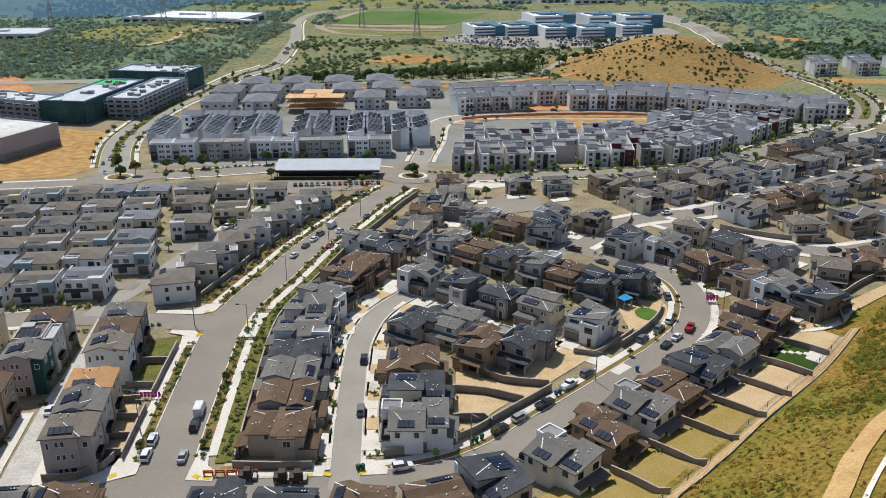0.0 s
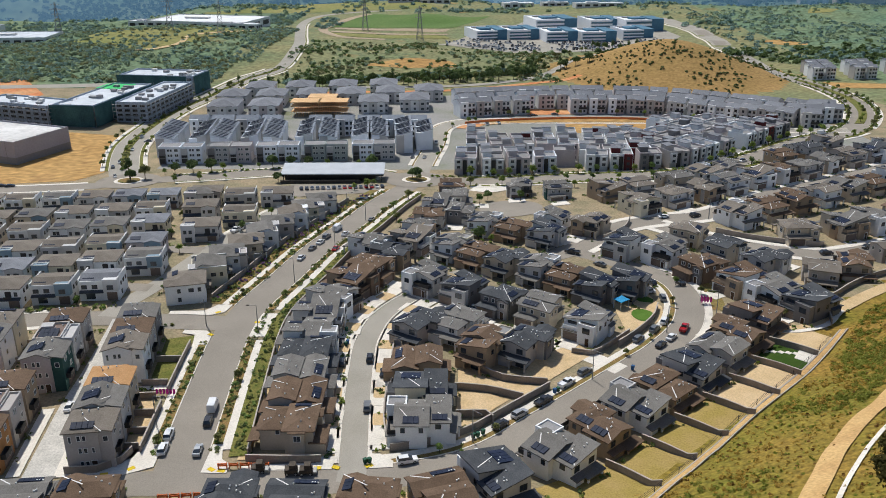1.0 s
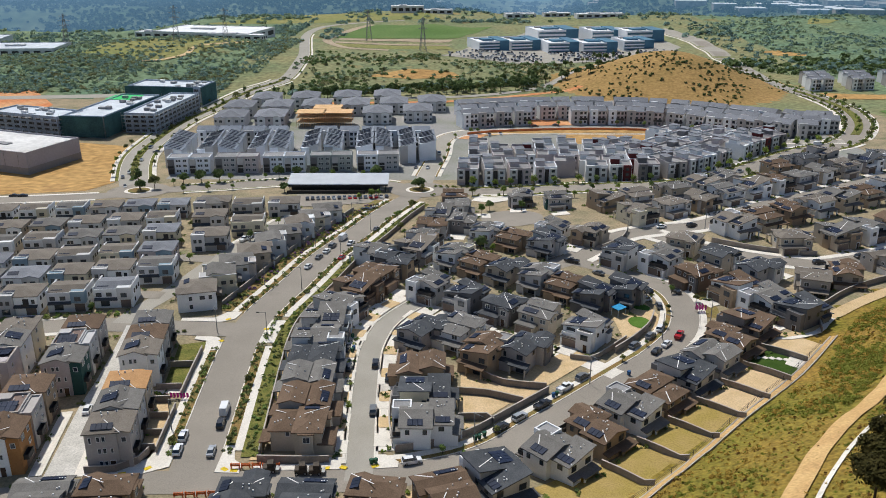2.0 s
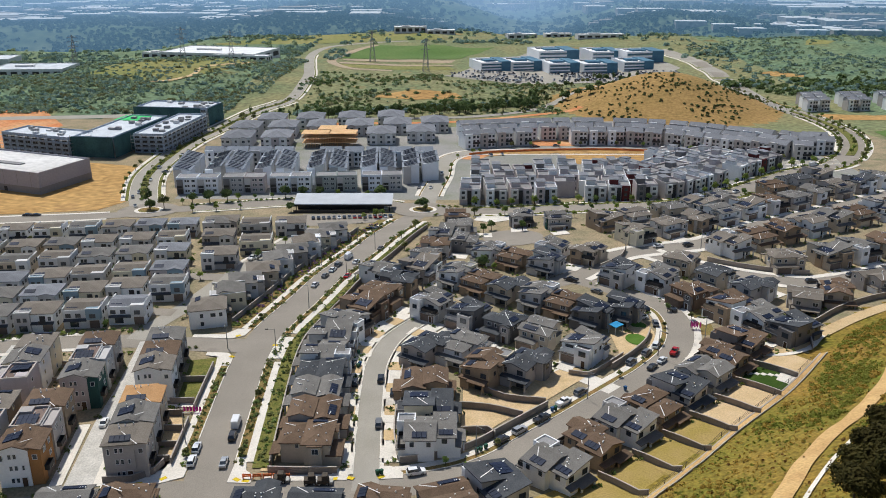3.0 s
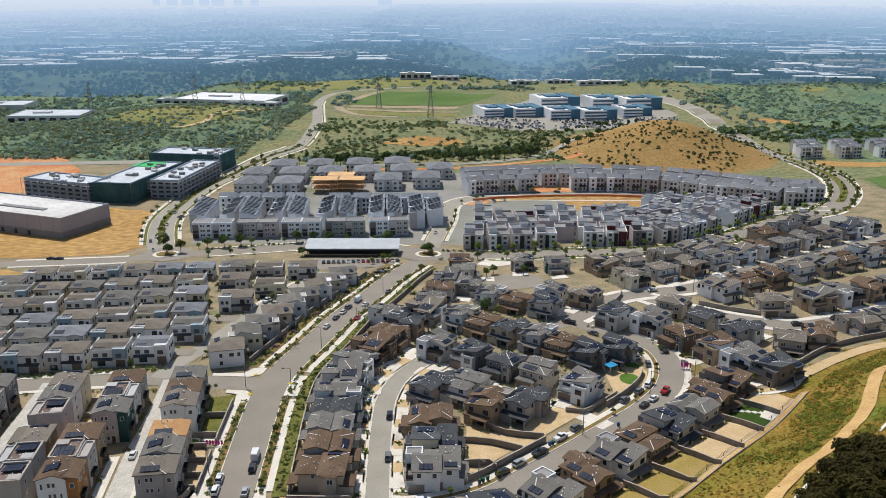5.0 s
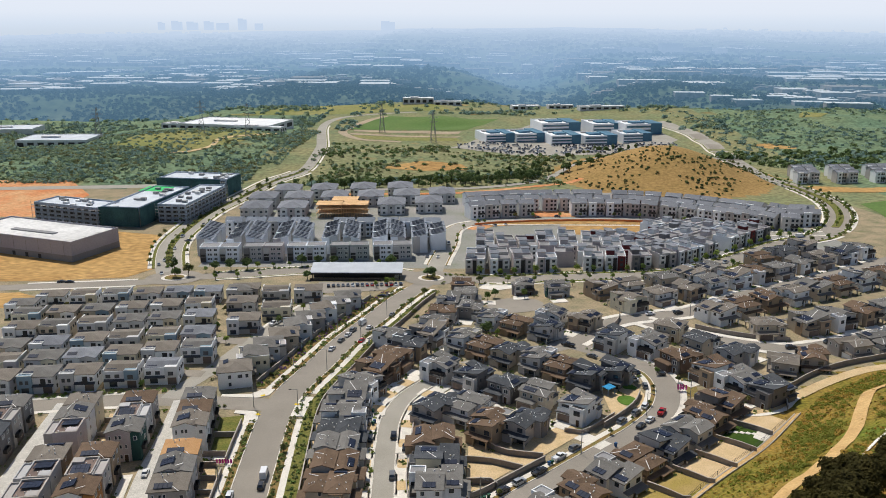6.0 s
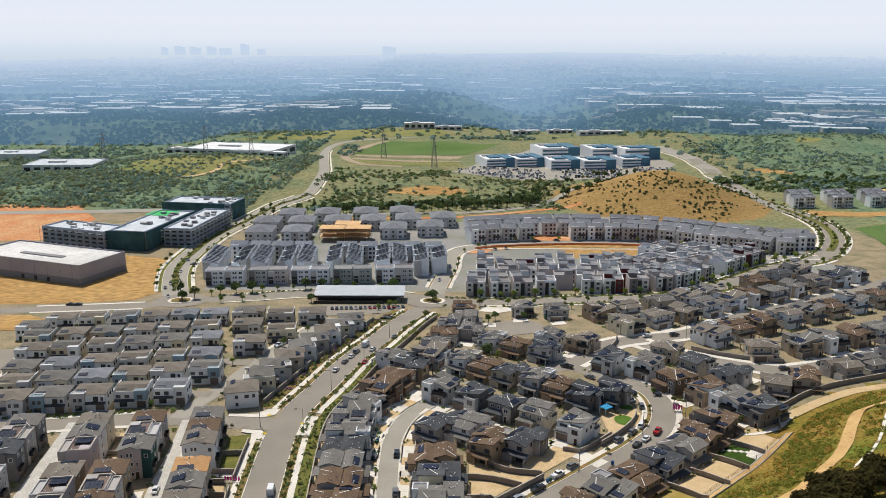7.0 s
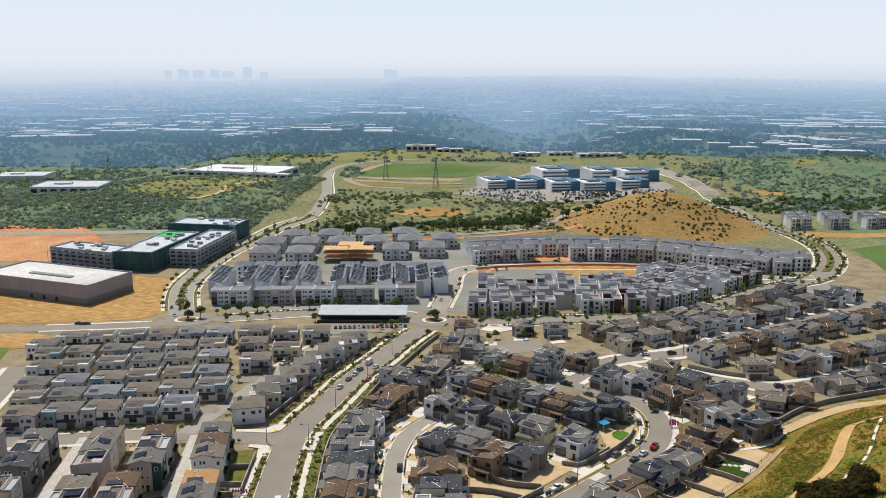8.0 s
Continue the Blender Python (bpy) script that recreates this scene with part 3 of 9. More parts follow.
def bed(x, y, lx, ly, turn, material, label):
    """A garden bed with rounded corners."""
    c, q = math.cos(radians(turn)), math.sin(radians(turn))
    pts = []
    for sx, sy, a0 in ((1, 1, 0), (-1, 1, 90), (-1, -1, 180), (1, -1, 270)):
        for k in range(4):
            a = radians(a0 + 30 * k)
            u, v = sx * (lx / 2 - 0.6) + 0.6 * math.cos(a), sy * (ly / 2 - 0.6) + 0.6 * math.sin(a)
            pts.append((x + c * u - q * v, y + q * u + c * v))
    patch("garden_bed", pts, 0.27, material, label, "garden")


for s, a, b in ((1, 3.2, 8.4), (-1, -8.4, -3.2)):
    strip("front_paving", cut(ROAD_C, 137, 216), a, b, 0.2, CONCRETE, "pale concrete front paving beside the street", "pavement", 0.1)
    line = offset_line(cut(ROAD_C, 139, 216), s * 5.6)
    run, last = 0.0, 0.0
    for p, q in zip(line, line[1:]):
        run += (q - p).length
        if run - last > 9.6:
            last = run
            bed(p.x, p.y, 4.2, 4.6, math.degrees(math.atan2(q.y - p.y, q.x - p.x)) - 90, YARD_SAND, "bare sandy bed in pale front paving")
strip("front_gardens", [p for p in ROAD_B if -12 < p.x and p.y < 200], 5.6, 9.0, 0.13, YARD_SAND, "bare sandy front gardens beside the street", "garden")
strip("front_gardens", [p for p in ROAD_B if 62 < p.x and p.y > 205], 5.6, 9.5, 0.13, MULCH, "brown mulched front gardens beside the street", "garden")


# ---- parts of buildings ----
SHARED = {}


def window_mesh(w, h, dark=False):
    key = ("window", w, h, dark)
    if key not in SHARED:
        mb = Mb()
        t = 0.09
        for x0, z0, x1, z1 in ((-w / 2, -h / 2, w / 2, -h / 2 + t), (-w / 2, h / 2 - t, w / 2, h / 2), (-w / 2, -h / 2 + t, -w / 2 + t, h / 2 - t), (w / 2 - t, -h / 2 + t, w / 2, h / 2 - t)):
            mb.box(x0, -0.07, z0, x1, 0.02, z1)
        if w > 1.0:
            mb.box(-0.03, -0.06, -h / 2 + t, 0.03, 0.0, h / 2 - t)
        mb.face(((-w / 2 + t, -0.015, -h / 2 + t), (w / 2 - t, -0.015, -h / 2 + t), (w / 2 - t, -0.015, h / 2 - t), (-w / 2 + t, -0.015, h / 2 - t)), 1)
        SHARED[key] = mb.mesh("window", [FRAME_DARK if dark else FRAME_WHITE, GLASS])
    return SHARED[key]


def place_on(x, y, z, side):
    """A pose on a wall that looks to the front (f), back (b), left (l) or right (r)."""
    return pose(x, y, z, 0, 0, {"f": 0, "r": 90, "b": 180, "l": -90}[side])


def windows(root, rows, dark=False, far=False):
    """Framed windows; on houses far off, where each is a few specks, they are joined."""
    if far:
        mb = Mb()
        for x, y, z, w, h, side in rows:
            me, m, i = window_mesh(w, h, dark), place_on(x, y, z, side), len(mb.v)
            mb.v += [tuple(m @ v.co) for v in me.vertices]
            mb.f += [tuple(i + k for k in p.vertices) for p in me.polygons]
            mb.m += [p.material_index for p in me.polygons]
        part("window", mb, [FRAME_DARK if dark else FRAME_WHITE, GLASS], root)["kind"] = "stuff"
        return
    for x, y, z, w, h, side in rows:
        part("window", window_mesh(w, h, dark), None, root, "", place_on(x, y, z, side))


def garage_mesh(w, h):
    key = ("garage", w, h)
    if key not in SHARED:
        mb = Mb()
        zs = [0.0]
        for i in range(1, 4):
            zs += [h * i / 4 - 0.04, h * i / 4, h * i / 4 + 0.04]
        zs += [h, h + 0.1]
        for i, z in enumerate(zs):
            y = 0.0 if i % 3 == 2 and 0 < i < len(zs) - 2 else -0.05
            mb.v += [(-w / 2 - 0.1, 0.02, z), (-w / 2, y, z), (w / 2, y, z), (w / 2 + 0.1, 0.02, z)]
        for i in range(len(zs) - 1):
            mb.f += [(4 * i + j, 4 * i + j + 1, 4 * i + j + 5, 4 * i + j + 4) for j in range(3)]
        mb.m = [0] * len(mb.f)
        SHARED[key] = mb.mesh("garage_door", GARAGE)
    return SHARED[key]


def door_mesh():
    if "door" not in SHARED:
        mb = Mb()
        mb.box(-0.5, -0.05, 0, 0.5, 0.03, 2.1)
        mb.box(-0.62, -0.09, 0, -0.5, 0.03, 2.22, 1)
        mb.box(0.5, -0.09, 0, 0.62, 0.03, 2.22, 1)
        mb.box(-0.5, -0.09, 2.1, 0.5, 0.03, 2.22, 1)
        SHARED["door"] = mb.mesh("front_door", [DOOR, FRAME_WHITE])
    return SHARED["door"]


def hip_roof(x0, y0, x1, y1, z, pitch=0.3, over=0.5, t=0.22):
    """A hipped roof over a plan; returns the mesh in the making and its ridge ends and eave corners."""
    x0, y0, x1, y1 = x0 - over, y0 - over, x1 + over, y1 + over
    w, d = x1 - x0, y1 - y0
    r = min(w, d) / 2
    z1 = z + r * pitch
    e = [(x0, y0, z), (x1, y0, z), (x1, y1, z), (x0, y1, z)]
    a, b = ((x0 + w / 2, y0 + r, z1), (x0 + w / 2, y1 - r, z1)) if d >= w else ((x0 + r, y0 + d / 2, z1), (x1 - r, y0 + d / 2, z1))
    mb = Mb()
    if d >= w:
        mb.face((e[0], e[1], a)), mb.face((e[1], e[2], b, a)), mb.face((e[2], e[3], b)), mb.face((e[3], e[0], a, b))
    else:
        mb.face((e[0], e[1], b, a)), mb.face((e[1], e[2], b)), mb.face((e[2], e[3], a, b)), mb.face((e[3], e[0], a))
    low = [(p[0], p[1], z - t) for p in e]
    mb.face(low[::-1])
    for i in range(4):
        j = (i + 1) % 4
        mb.face((e[i], low[i], low[j], e[j]))
    return mb, a, b, e


def gable_roof(wall, x0, y0, x1, y1, z, pitch=0.3, over=0.5, along="y", t=0.2, peak=0.5):
    """Two sloping plates, with the gable walls added to wall; peak: where the ridge stands across the plan (0.5: midway)."""
    mb = Mb()
    flip = (lambda p: p) if along == "y" else (lambda p: (p[1], p[0], p[2]))
    if along == "x":
        x0, y0, x1, y1 = y0, x0, y1, x1
    xr = x0 + (x1 - x0) * peak
    zr = z + max(xr - x0, x1 - xr) * pitch
    pl, pr = (zr - z) / max(0.01, xr - x0), (zr - z) / max(0.01, x1 - xr)
    ya, yb = y0 - over, y1 + over
    lift = t
    left = [(x0 - over, ya, z - pl * over + lift), (xr, ya, zr + lift), (xr, yb, zr + lift), (x0 - over, yb, z - pl * over + lift)]
    right = [(xr, ya, zr + lift), (x1 + over, ya, z - pr * over + lift), (x1 + over, yb, z - pr * over + lift), (xr, yb, zr + lift)]
    for plate in (left, right):
        pts = [flip(p) for p in plate]
        mb.slab(pts if along == "y" else pts[::-1], t)
    for y in (y0, y1):
        tri = [flip(p) for p in ((x0, y, z), (x1, y, z), (xr, y, zr))]
        wall.face(tri if (y == y0) == (along == "y") else tri[::-1])
    return mb, [flip(p) for p in left], [flip(p) for p in right]


def shed_roof(wall, x0, y0, x1, y1, z, rise, over=0.5, t=0.22):
    """One plate that falls towards the left (rise above 0) or the right."""
    za, zb = (z, z + rise) if rise > 0 else (z - rise, z)
    k = (zb - za) / (x1 - x0)
    mb = Mb()
    pts = [(x0 - over, y0 - over, za - k * over + t), (x1 + over, y0 - over, zb + k * over + t), (x1 + over, y1 + over, zb + k * over + t), (x0 - over, y1 + over, za - k * over + t)]
    mb.slab(pts, t)
    wall.face(((x0, y0, z), (x1, y0, z), (x1, y0, zb), (x0, y0, za)))
    wall.face(((x1, y1, z), (x0, y1, z), (x0, y1, za), (x1, y1, zb)))
    wall.face(((x1, y0, z), (x1, y1, z), (x1, y1, zb), (x1, y0, zb)))
    wall.face(((x0, y1, z), (x0, y0, z), (x0, y0, za), (x0, y1, za)))
    return mb, pts


def line_plate(p, q, w=0.17, lift=0.05):
    """A thin strip laid from p to q."""
    p, q = Vector(p), Vector(q)
    s = (q - p).cross(Vector((0, 0, 1))).normalized() * w / 2
    up = Vector((0, 0, lift))
    return Mb().slab([p + s + up, q + s + up, q - s + up, p - s + up][::-1], 0.06)


def panels(corner, across, up, nx, ny, mw=1.05, mh=1.7):
    """An array of solar modules: from a corner, along two directions in the roof's plane."""
    mb = Mb()
    a, u = Vector(across).normalized(), Vector(up).normalized()
    n = a.cross(u).normalized()
    flip = n.z < 0
    if flip:
        n = -n

    def stops(count, size):
        out = [(0.0, 0)]
        for i in range(1, count):
            out += [(i * size - 0.05, 1), (i * size, 0), (i * size + 0.05, 1)]
        return [(p, 1 if i in (0,) or q else q) for i, (p, q) in enumerate(out)] + [(count * size, 1)]

    us, vs = stops(nx, mw), stops(ny, mh)
    for v, hv in vs:
        for w, hw in us:
            mb.v.append(tuple(Vector(corner) + a * w + u * v + n * (0.17 if hv and hw else 0.10)))
    k = len(us)
    for j in range(len(vs) - 1):
        for i in range(k - 1):
            q = (j * k + i, j * k + i + 1, (j + 1) * k + i + 1, (j + 1) * k + i)
            mb.f.append(q[::-1] if flip else q)
    rim = [i for i in range(k)] + [(j + 1) * k - 1 for j in range(1, len(vs))] + [(len(vs) - 1) * k + i for i in range(k - 2, -1, -1)] + [j * k for j in range(len(vs) - 2, 0, -1)]
    o = len(mb.v)
    mb.v += [tuple(Vector(mb.v[i]) - n * 0.14) for i in rim]
    for i in range(len(rim)):
        j = (i + 1) % len(rim)
        q = (rim[i], o + i, o + j, rim[j])
        mb.f.append(q[::-1] if flip else q)
    mb.m = [0] * len(mb.f)
    return mb


def parapet(mb, x0, y0, x1, y1, z, h=0.7, t=0.3, k=0):
    mb.box(x0, y0, z, x1, y0 + t, z + h, k), mb.box(x0, y1 - t, z, x1, y1, z + h, k)
    mb.box(x0, y0 + t, z, x0 + t, y1 - t, z + h, k), mb.box(x1 - t, y0 + t, z, x1, y1 - t, z + h, k)


def vents(root, spots):
    """Small pale vents, joined: each is a speck."""
    mb = Mb()
    for x, y, z in spots:
        mb.box(x - 0.12, y - 0.12, z - 0.25, x + 0.12, y + 0.12, z + 0.24)
    ob = part("roof_vent", mb, FLASH, root)
    ob["kind"] = "stuff"


def footed(mb):
    """Takes the walls down into the ground."""
    mb.v = [(x, y, -1.0 if z == 0 else z) for x, y, z in mb.v]


# ---- houses ----
def roof_over(kind, wall, x0, y0, x1, y1, h, pitch, over=0.5):
    """A roof of a kind over one volume: hip, gable along x or y, or a single pitch falling left (sl) or right (sr)."""
    if kind == "hip":
        return hip_roof(x0, y0, x1, y1, h, pitch, over)[0]
    if kind in ("gx", "gy"):
        return gable_roof(wall, x0, y0, x1, y1, h, pitch, over, kind[1])[0]
    return shed_roof(wall, x0, y0, x1, y1, h, (1 if kind == "sl" else -1) * pitch * 0.62 * (x1 - x0), over)[0]


def roof_height(kind, x, y, x0, y0, x1, y1, h, pitch, over=0.5):
    """The height of that roof over x, y."""
    if kind == "hip":
        return h + pitch * (over + min(x - x0, x1 - x, y - y0, y1 - y))
    if kind == "gx":
        return h + 0.2 + pitch * min(y - y0, y1 - y)
    if kind == "gy":
        return h + 0.2 + pitch * min(x - x0, x1 - x)
    return h + 0.22 + pitch * 0.62 * (x - x0 if kind == "sl" else x1 - x)


# style: roof, inset left and right, eaves of the front volume; the same of the rear one
MASSING = {
    0: (("hip", 0.0, 0.0, 5.6), ("hip", 1.5, 0.0, 5.0)),
    1: (("gy", 0.0, 0.0, 5.4), ("sr", 0.3, 1.4, 5.2)),
    2: (("gx", 0.0, 0.0, 5.3), ("gx", 0.2, 1.3, 5.9)),
    3: (("sl", 0.0, 0.0, 5.2), ("sr", 1.2, 0.0, 4.9)),
    4: (("hip", 0.0, 1.0, 5.5), ("gy", 1.8, 0.0, 5.2)),
}


def detached(style, w, d, wall_mat, roof_mat, accent):
    """A two-storey house with its front to -y: two volumes under roofs of their own, a garage and entrance in front, a covered terrace behind."""
    root = new("detached_house")
    x0, x1, y0, y1 = -w / 2, w / 2, -d / 2, d / 2
    m0, m1 = y0 + 2.3, y1 - 2.0  # the upper storey's front and back
    mid = m0 + (m1 - m0) * (0.52, 0.58, 0.5, 0.6, 0.46)[style]
    pitch = (0.3, 0.27, 0.3, 0.3, 0.28)[style]
    (kf, fl, fr, hf), (kr, rl, rr, hr) = MASSING[style]
    front, rear = (x0 + fl, m0, x1 - fr, mid), (x0 + rl, mid, x1 - rr, m1)
    wall, acc, roofs, strips, rows = Mb(), Mb(), [], [], []
    wall.box(front[0], m0, 0, front[2], mid, hf)
    wall.box(rear[0], mid, 0, rear[2], m1, hr)
    roofs += [roof_over(kf, wall, *front, hf, pitch), roof_over(kr, wall, *rear, hr, pitch, 0.45)]
    if style == 0:  # hipped garage wing, raised entrance bay
        wall.box(x0, y0, 0, x1 - 3.2, m0 + 0.1, 2.8)
        roofs.append(hip_roof(x0, y0, x1 - 3.2, m0 + 0.6, 2.8, 0.25, 0.35)[0])
        acc.box(x1 - 3.3, m0 - 1.0, 0, x1 - 0.4, m0 + 0.05, 5.0)
        roofs.append(gable_roof(acc, x1 - 3.3, m0 - 1.0, x1 - 0.4, m0 + 2.6, 5.0, 0.34, 0.35)[0])
        strips += [((front[2] + 0.5, m0 - 0.5, hf), (0.0, m0 + 4.0, hf + 1.35))]
    elif style == 1:  # a parapet tower and a flat porch
        acc.box(x0 - 0.12, y0 + 0.2, 0, x0 + 3.6, m0 + 2.0, 6.1)
        parapet(acc, x0 - 0.12, y0 + 0.2, x0 + 3.6, m0 + 2.0, 6.1, 0.35)
        part("tower_roof", Mb().box(x0 + 0.18, y0 + 0.5, 6.05, x0 + 3.3, m0 + 1.7, 6.18), FLATROOF, root, "flat grey tower roof")
        wall.box(x0 + 3.6, y0 + 0.6, 0, x1 - 0.4, m0, 2.7)
        roofs.append(Mb().slab([(x0 + 3.6, y0 + 0.2, 2.95), (x1, y0 + 0.2, 2.95), (x1, m0, 3.15), (x0 + 3.6, m0, 3.15)], 0.25))
        strips += [((0.4, m0 + 0.6, hf + 1.3), (x1 - 0.2, m0 + 3.4, hf + 0.34))]
    elif style == 2:  # two ridges across, stepped, hipped garage
        wall.box(x0 + 0.3, y0, 0, x1 - 3.4, m0 + 0.1, 2.9)
        roofs.append(hip_roof(x0 + 0.3, y0, x1 - 3.4, m0 + 0.5, 2.9, 0.22, 0.35)[0])
        strips += [((x1 - 0.6, m0 - 0.2, hf + 0.2), (x1 - 3.4, (m0 + mid) / 2, hf + pitch * (mid - m0) / 2 + 0.24))]
    elif style == 3:  # single pitches that lean apart, a flat-topped block in front
        bx = x0 + w * 0.5
        acc.box(bx, y0 + 0.5, 0, x1 - 0.3, m0 + 0.1, 5.3)
        parapet(acc, bx, y0 + 0.5, x1 - 0.3, m0 + 0.4, 5.3, 0.3, 0.25)
        roofs.append(Mb().slab([(bx + 0.25, y0 + 0.75, 5.45), (x1 - 0.55, y0 + 0.75, 5.45), (x1 - 0.55, m0 + 0.15, 5.45), (bx + 0.25, m0 + 0.15, 5.45)], 0.15))
        wall.box(x0, y0 + 0.9, 0, bx, m0 + 0.1, 2.8)
        roofs.append(Mb().slab([(x0 - 0.3, y0 + 0.5, 3.0), (bx, y0 + 0.5, 3.0), (bx, m0, 3.0), (x0 - 0.3, m0, 3.0)], 0.22))
        strips += [((x0 + 0.3, m0 + 0.5, hf + 0.32), (x1 - 0.4, mid - 1.2, hf + 0.2 + pitch * 0.62 * (w - 0.4)))]
    else:  # a gabled bay of two storeys in front of a hip
        acc.box(x0 + 0.4, y0 + 0.4, 0, x0 + 4.6, m0 + 0.1, hf - 0.1)
        roofs.append(gable_roof(acc, x0 + 0.4, y0 + 0.4, x0 + 4.6, m0 + 2.6, hf - 0.1, 0.32, 0.4)[0])
        wall.box(x0 + 4.6, y0 + 1.0, 2.6, x1 - 0.2, m0, 2.9)
        wall.box(x1 - 0.6, y0 + 1.0, 0, x1 - 0.2, y0 + 1.4, 2.6)
        strips += [((x0 + 0.7, m0 + 0.3, hf + 0.28), (x0 + 2.5, m0 + 2.7, hf + 0.78)), ((front[2] + 0.5, mid + 0.4, hf), (front[2] - 2.4, mid - 2.6, hf + 0.86))]
    # a bay on each flank under its own roof
    side = Mb().box(x0 - 0.55, m0 + 1.6, -1, x0 - 0.003, m0 + 4.4, hf - 0.3)
    roofs.append(Mb().slab([(x0 - 0.95, m0 + 1.3, hf - 0.2), (x0 + 0.4, m0 + 1.3, hf + 0.1), (x0 + 0.4, m0 + 4.7, hf + 0.1), (x0 - 0.95, m0 + 4.7, hf - 0.2)], 0.18))
    part("side_bay", side, accent, root)
    if style in (0, 2, 3):
        side = Mb().box(rear[2] + 0.003, mid + 0.8, -1, rear[2] + 0.6, m1 - 0.7, 3.0)
        roofs.append(Mb().slab([(rear[2] - 0.05, mid + 0.5, 3.3), (rear[2] + 1.0, mid + 0.5, 3.0), (rear[2] + 1.0, m1 - 0.4, 3.0), (rear[2] - 0.05, m1 - 0.4, 3.3)], 0.16))
        part("side_bay", side, accent, root)
    # the covered terrace behind
    wall.box(x0 + 0.8, y1 - 0.25, 0, x0 + 1.15, y1 + 0.1, 2.5)
    wall.box(x0 + 4.9, y1 - 0.25, 0, x0 + 5.25, y1 + 0.1, 2.5)
    wall.box(x0 + 5.4, m1 - 0.1, 0, rear[2], m1 + 1.2, 2.7)
    roofs.append(Mb().slab([(x0 + 0.4, m1, 3.1), (x0 + 5.6, m1, 3.1), (x0 + 5.6, y1 + 0.4, 2.7), (x0 + 0.4, y1 + 0.4, 2.7)], 0.22))
    roofs.append(Mb().slab([(x0 + 5.4, m1, 3.15), (rear[2] + 0.3, m1, 3.15), (rear[2] + 0.3, m1 + 1.6, 2.85), (x0 + 5.4, m1 + 1.6, 2.85)], 0.2))
    footed(wall)
    part("wall", wall, wall_mat, root)
    part("bay_wall", acc, accent, root)
    for mb in roofs:
        part("roof", mb, roof_mat, root)
    strips.append(((rear[2] - 0.5, m1 + 0.2, roof_height(kr, rear[2] - 0.3, m1 - 0.1, *rear, hr, pitch, 0.45) + 0.03), (rear[2] - 2.6, m1 - 2.4, roof_height(kr, rear[2] - 2.6, m1 - 2.4, *rear, hr, pitch, 0.45) + 0.03)))
    for p, q in strips:
        part("valley_flashing", line_plate(p, q, 0.2), FLASH, root, "pale metal flashing strip")
    # solar modules on one or two slopes
    if kf in ("gy", "hip"):
        xa = front[2] - 0.3
        part("solar_panel", panels((xa, m0 + 1.4, roof_height(kf, xa, (m0 + mid) / 2, *front, hf, pitch) + 0.03), (0, 1, 0), (-1, 0, pitch), 3, 1), SOLAR, root, "dark blue solar panels")
    elif kf == "gx":
        part("solar_panel", panels((-3.6, m0 + 0.3, roof_height(kf, 0, m0 + 0.3, *front, hf, pitch) + 0.03), (1, 0, 0), (0, 1, pitch), 4, 1), SOLAR, root, "dark blue solar panels")
    else:
        part("solar_panel", panels((x0 + 1.0, m0 + 1.0, roof_height(kf, x0 + 1.0, 0, *front, hf, pitch) + 0.03), (0, 1, 0), (1, 0, pitch * 0.62), 4, 2), SOLAR, root, "dark blue solar panels")
    if kr in ("gy", "sr"):
        k = pitch if kr == "gy" else pitch * 0.62
        xa = rear[2] - 0.4
        part("solar_panel", panels((xa, mid + 0.9, roof_height(kr, xa, 0, *rear, hr, pitch, 0.45) + 0.03), (0, 1, 0), (-1, 0, k), 3, 1), SOLAR, root, "dark blue solar panels")
    rng = random.Random(style * 7 + int(w * 10))
    air = []
    for kind, (a, b, c, e), h, ov in ((kf, front, hf, 0.5), (kr, rear, hr, 0.45)):
        for _ in range(6):
            x, y = rng.uniform(a + 0.5, a + (c - a) * 0.62), rng.uniform(b + 0.5, e - 0.4)
            air.append((x, y, roof_height(kind, x, y, a, b, c, e, h, pitch, ov)))
    vents(root, air)
    face = y0 if style in (0, 2) else (y0 + 0.9 if style == 3 else y0 + 0.6 if style == 1 else y0 + 0.4)
    if style in (1, 3, 4):  # a balcony over the entrance or the garage
        bx0, bx1, by = (x0 + 3.8, x1 - 0.4, y0 + 0.6) if style == 1 else (x0 + 0.3, x0 + w * 0.5, y0 + 0.9) if style == 3 else (x0 + 4.8, x1 - 0.2, y0 + 1.0)
        rail = Mb()
        parapet(rail, bx0, by, bx1, m0, 3.1 if style != 4 else 2.92, 0.95, 0.1)
        part("balcony_rail", rail, FRAME_DARK if style != 3 else accent, root, "solid balcony rail")
        rows.append(((bx0 + bx1) / 2, m0 - 0.02, 4.0, 2.0, 1.9, "f"))
    gx = x0 + 2.9
    part("garage_door", garage_mesh(4.6 if style != 4 else 3.6, 2.3), None, root, "", pose(gx + (3.0 if style == 1 else 0.0), face - 0.04, 0.02))
    part("front_door", door_mesh(), None, root, "", pose(x1 - 1.9, (m0 - 1.0 if style == 0 else y0 + 0.5 if style == 3 else y0 + 0.6 if style == 1 else m0) - 0.05, 0.02))
    if style == 0:
        rows += [(x1 - 1.85, m0 - 1.02, 3.9, 1.6, 1.4, "f"), (x0 + 1.8, m0 - 0.02, 4.2, 1.4, 1.2, "f"), (x0 + 4.0, m0 - 0.02, 4.2, 0.9, 1.2, "f")]
    elif style == 2:
        rows += [(x0 + 1.8, m0 - 0.02, 4.1, 1.4, 1.2, "f"), (x0 + 4.2, m0 - 0.02, 4.1, 0.9, 1.2, "f"), (x1 - 1.8, m0 - 0.02, 4.1, 1.6, 1.3, "f")]
    else:
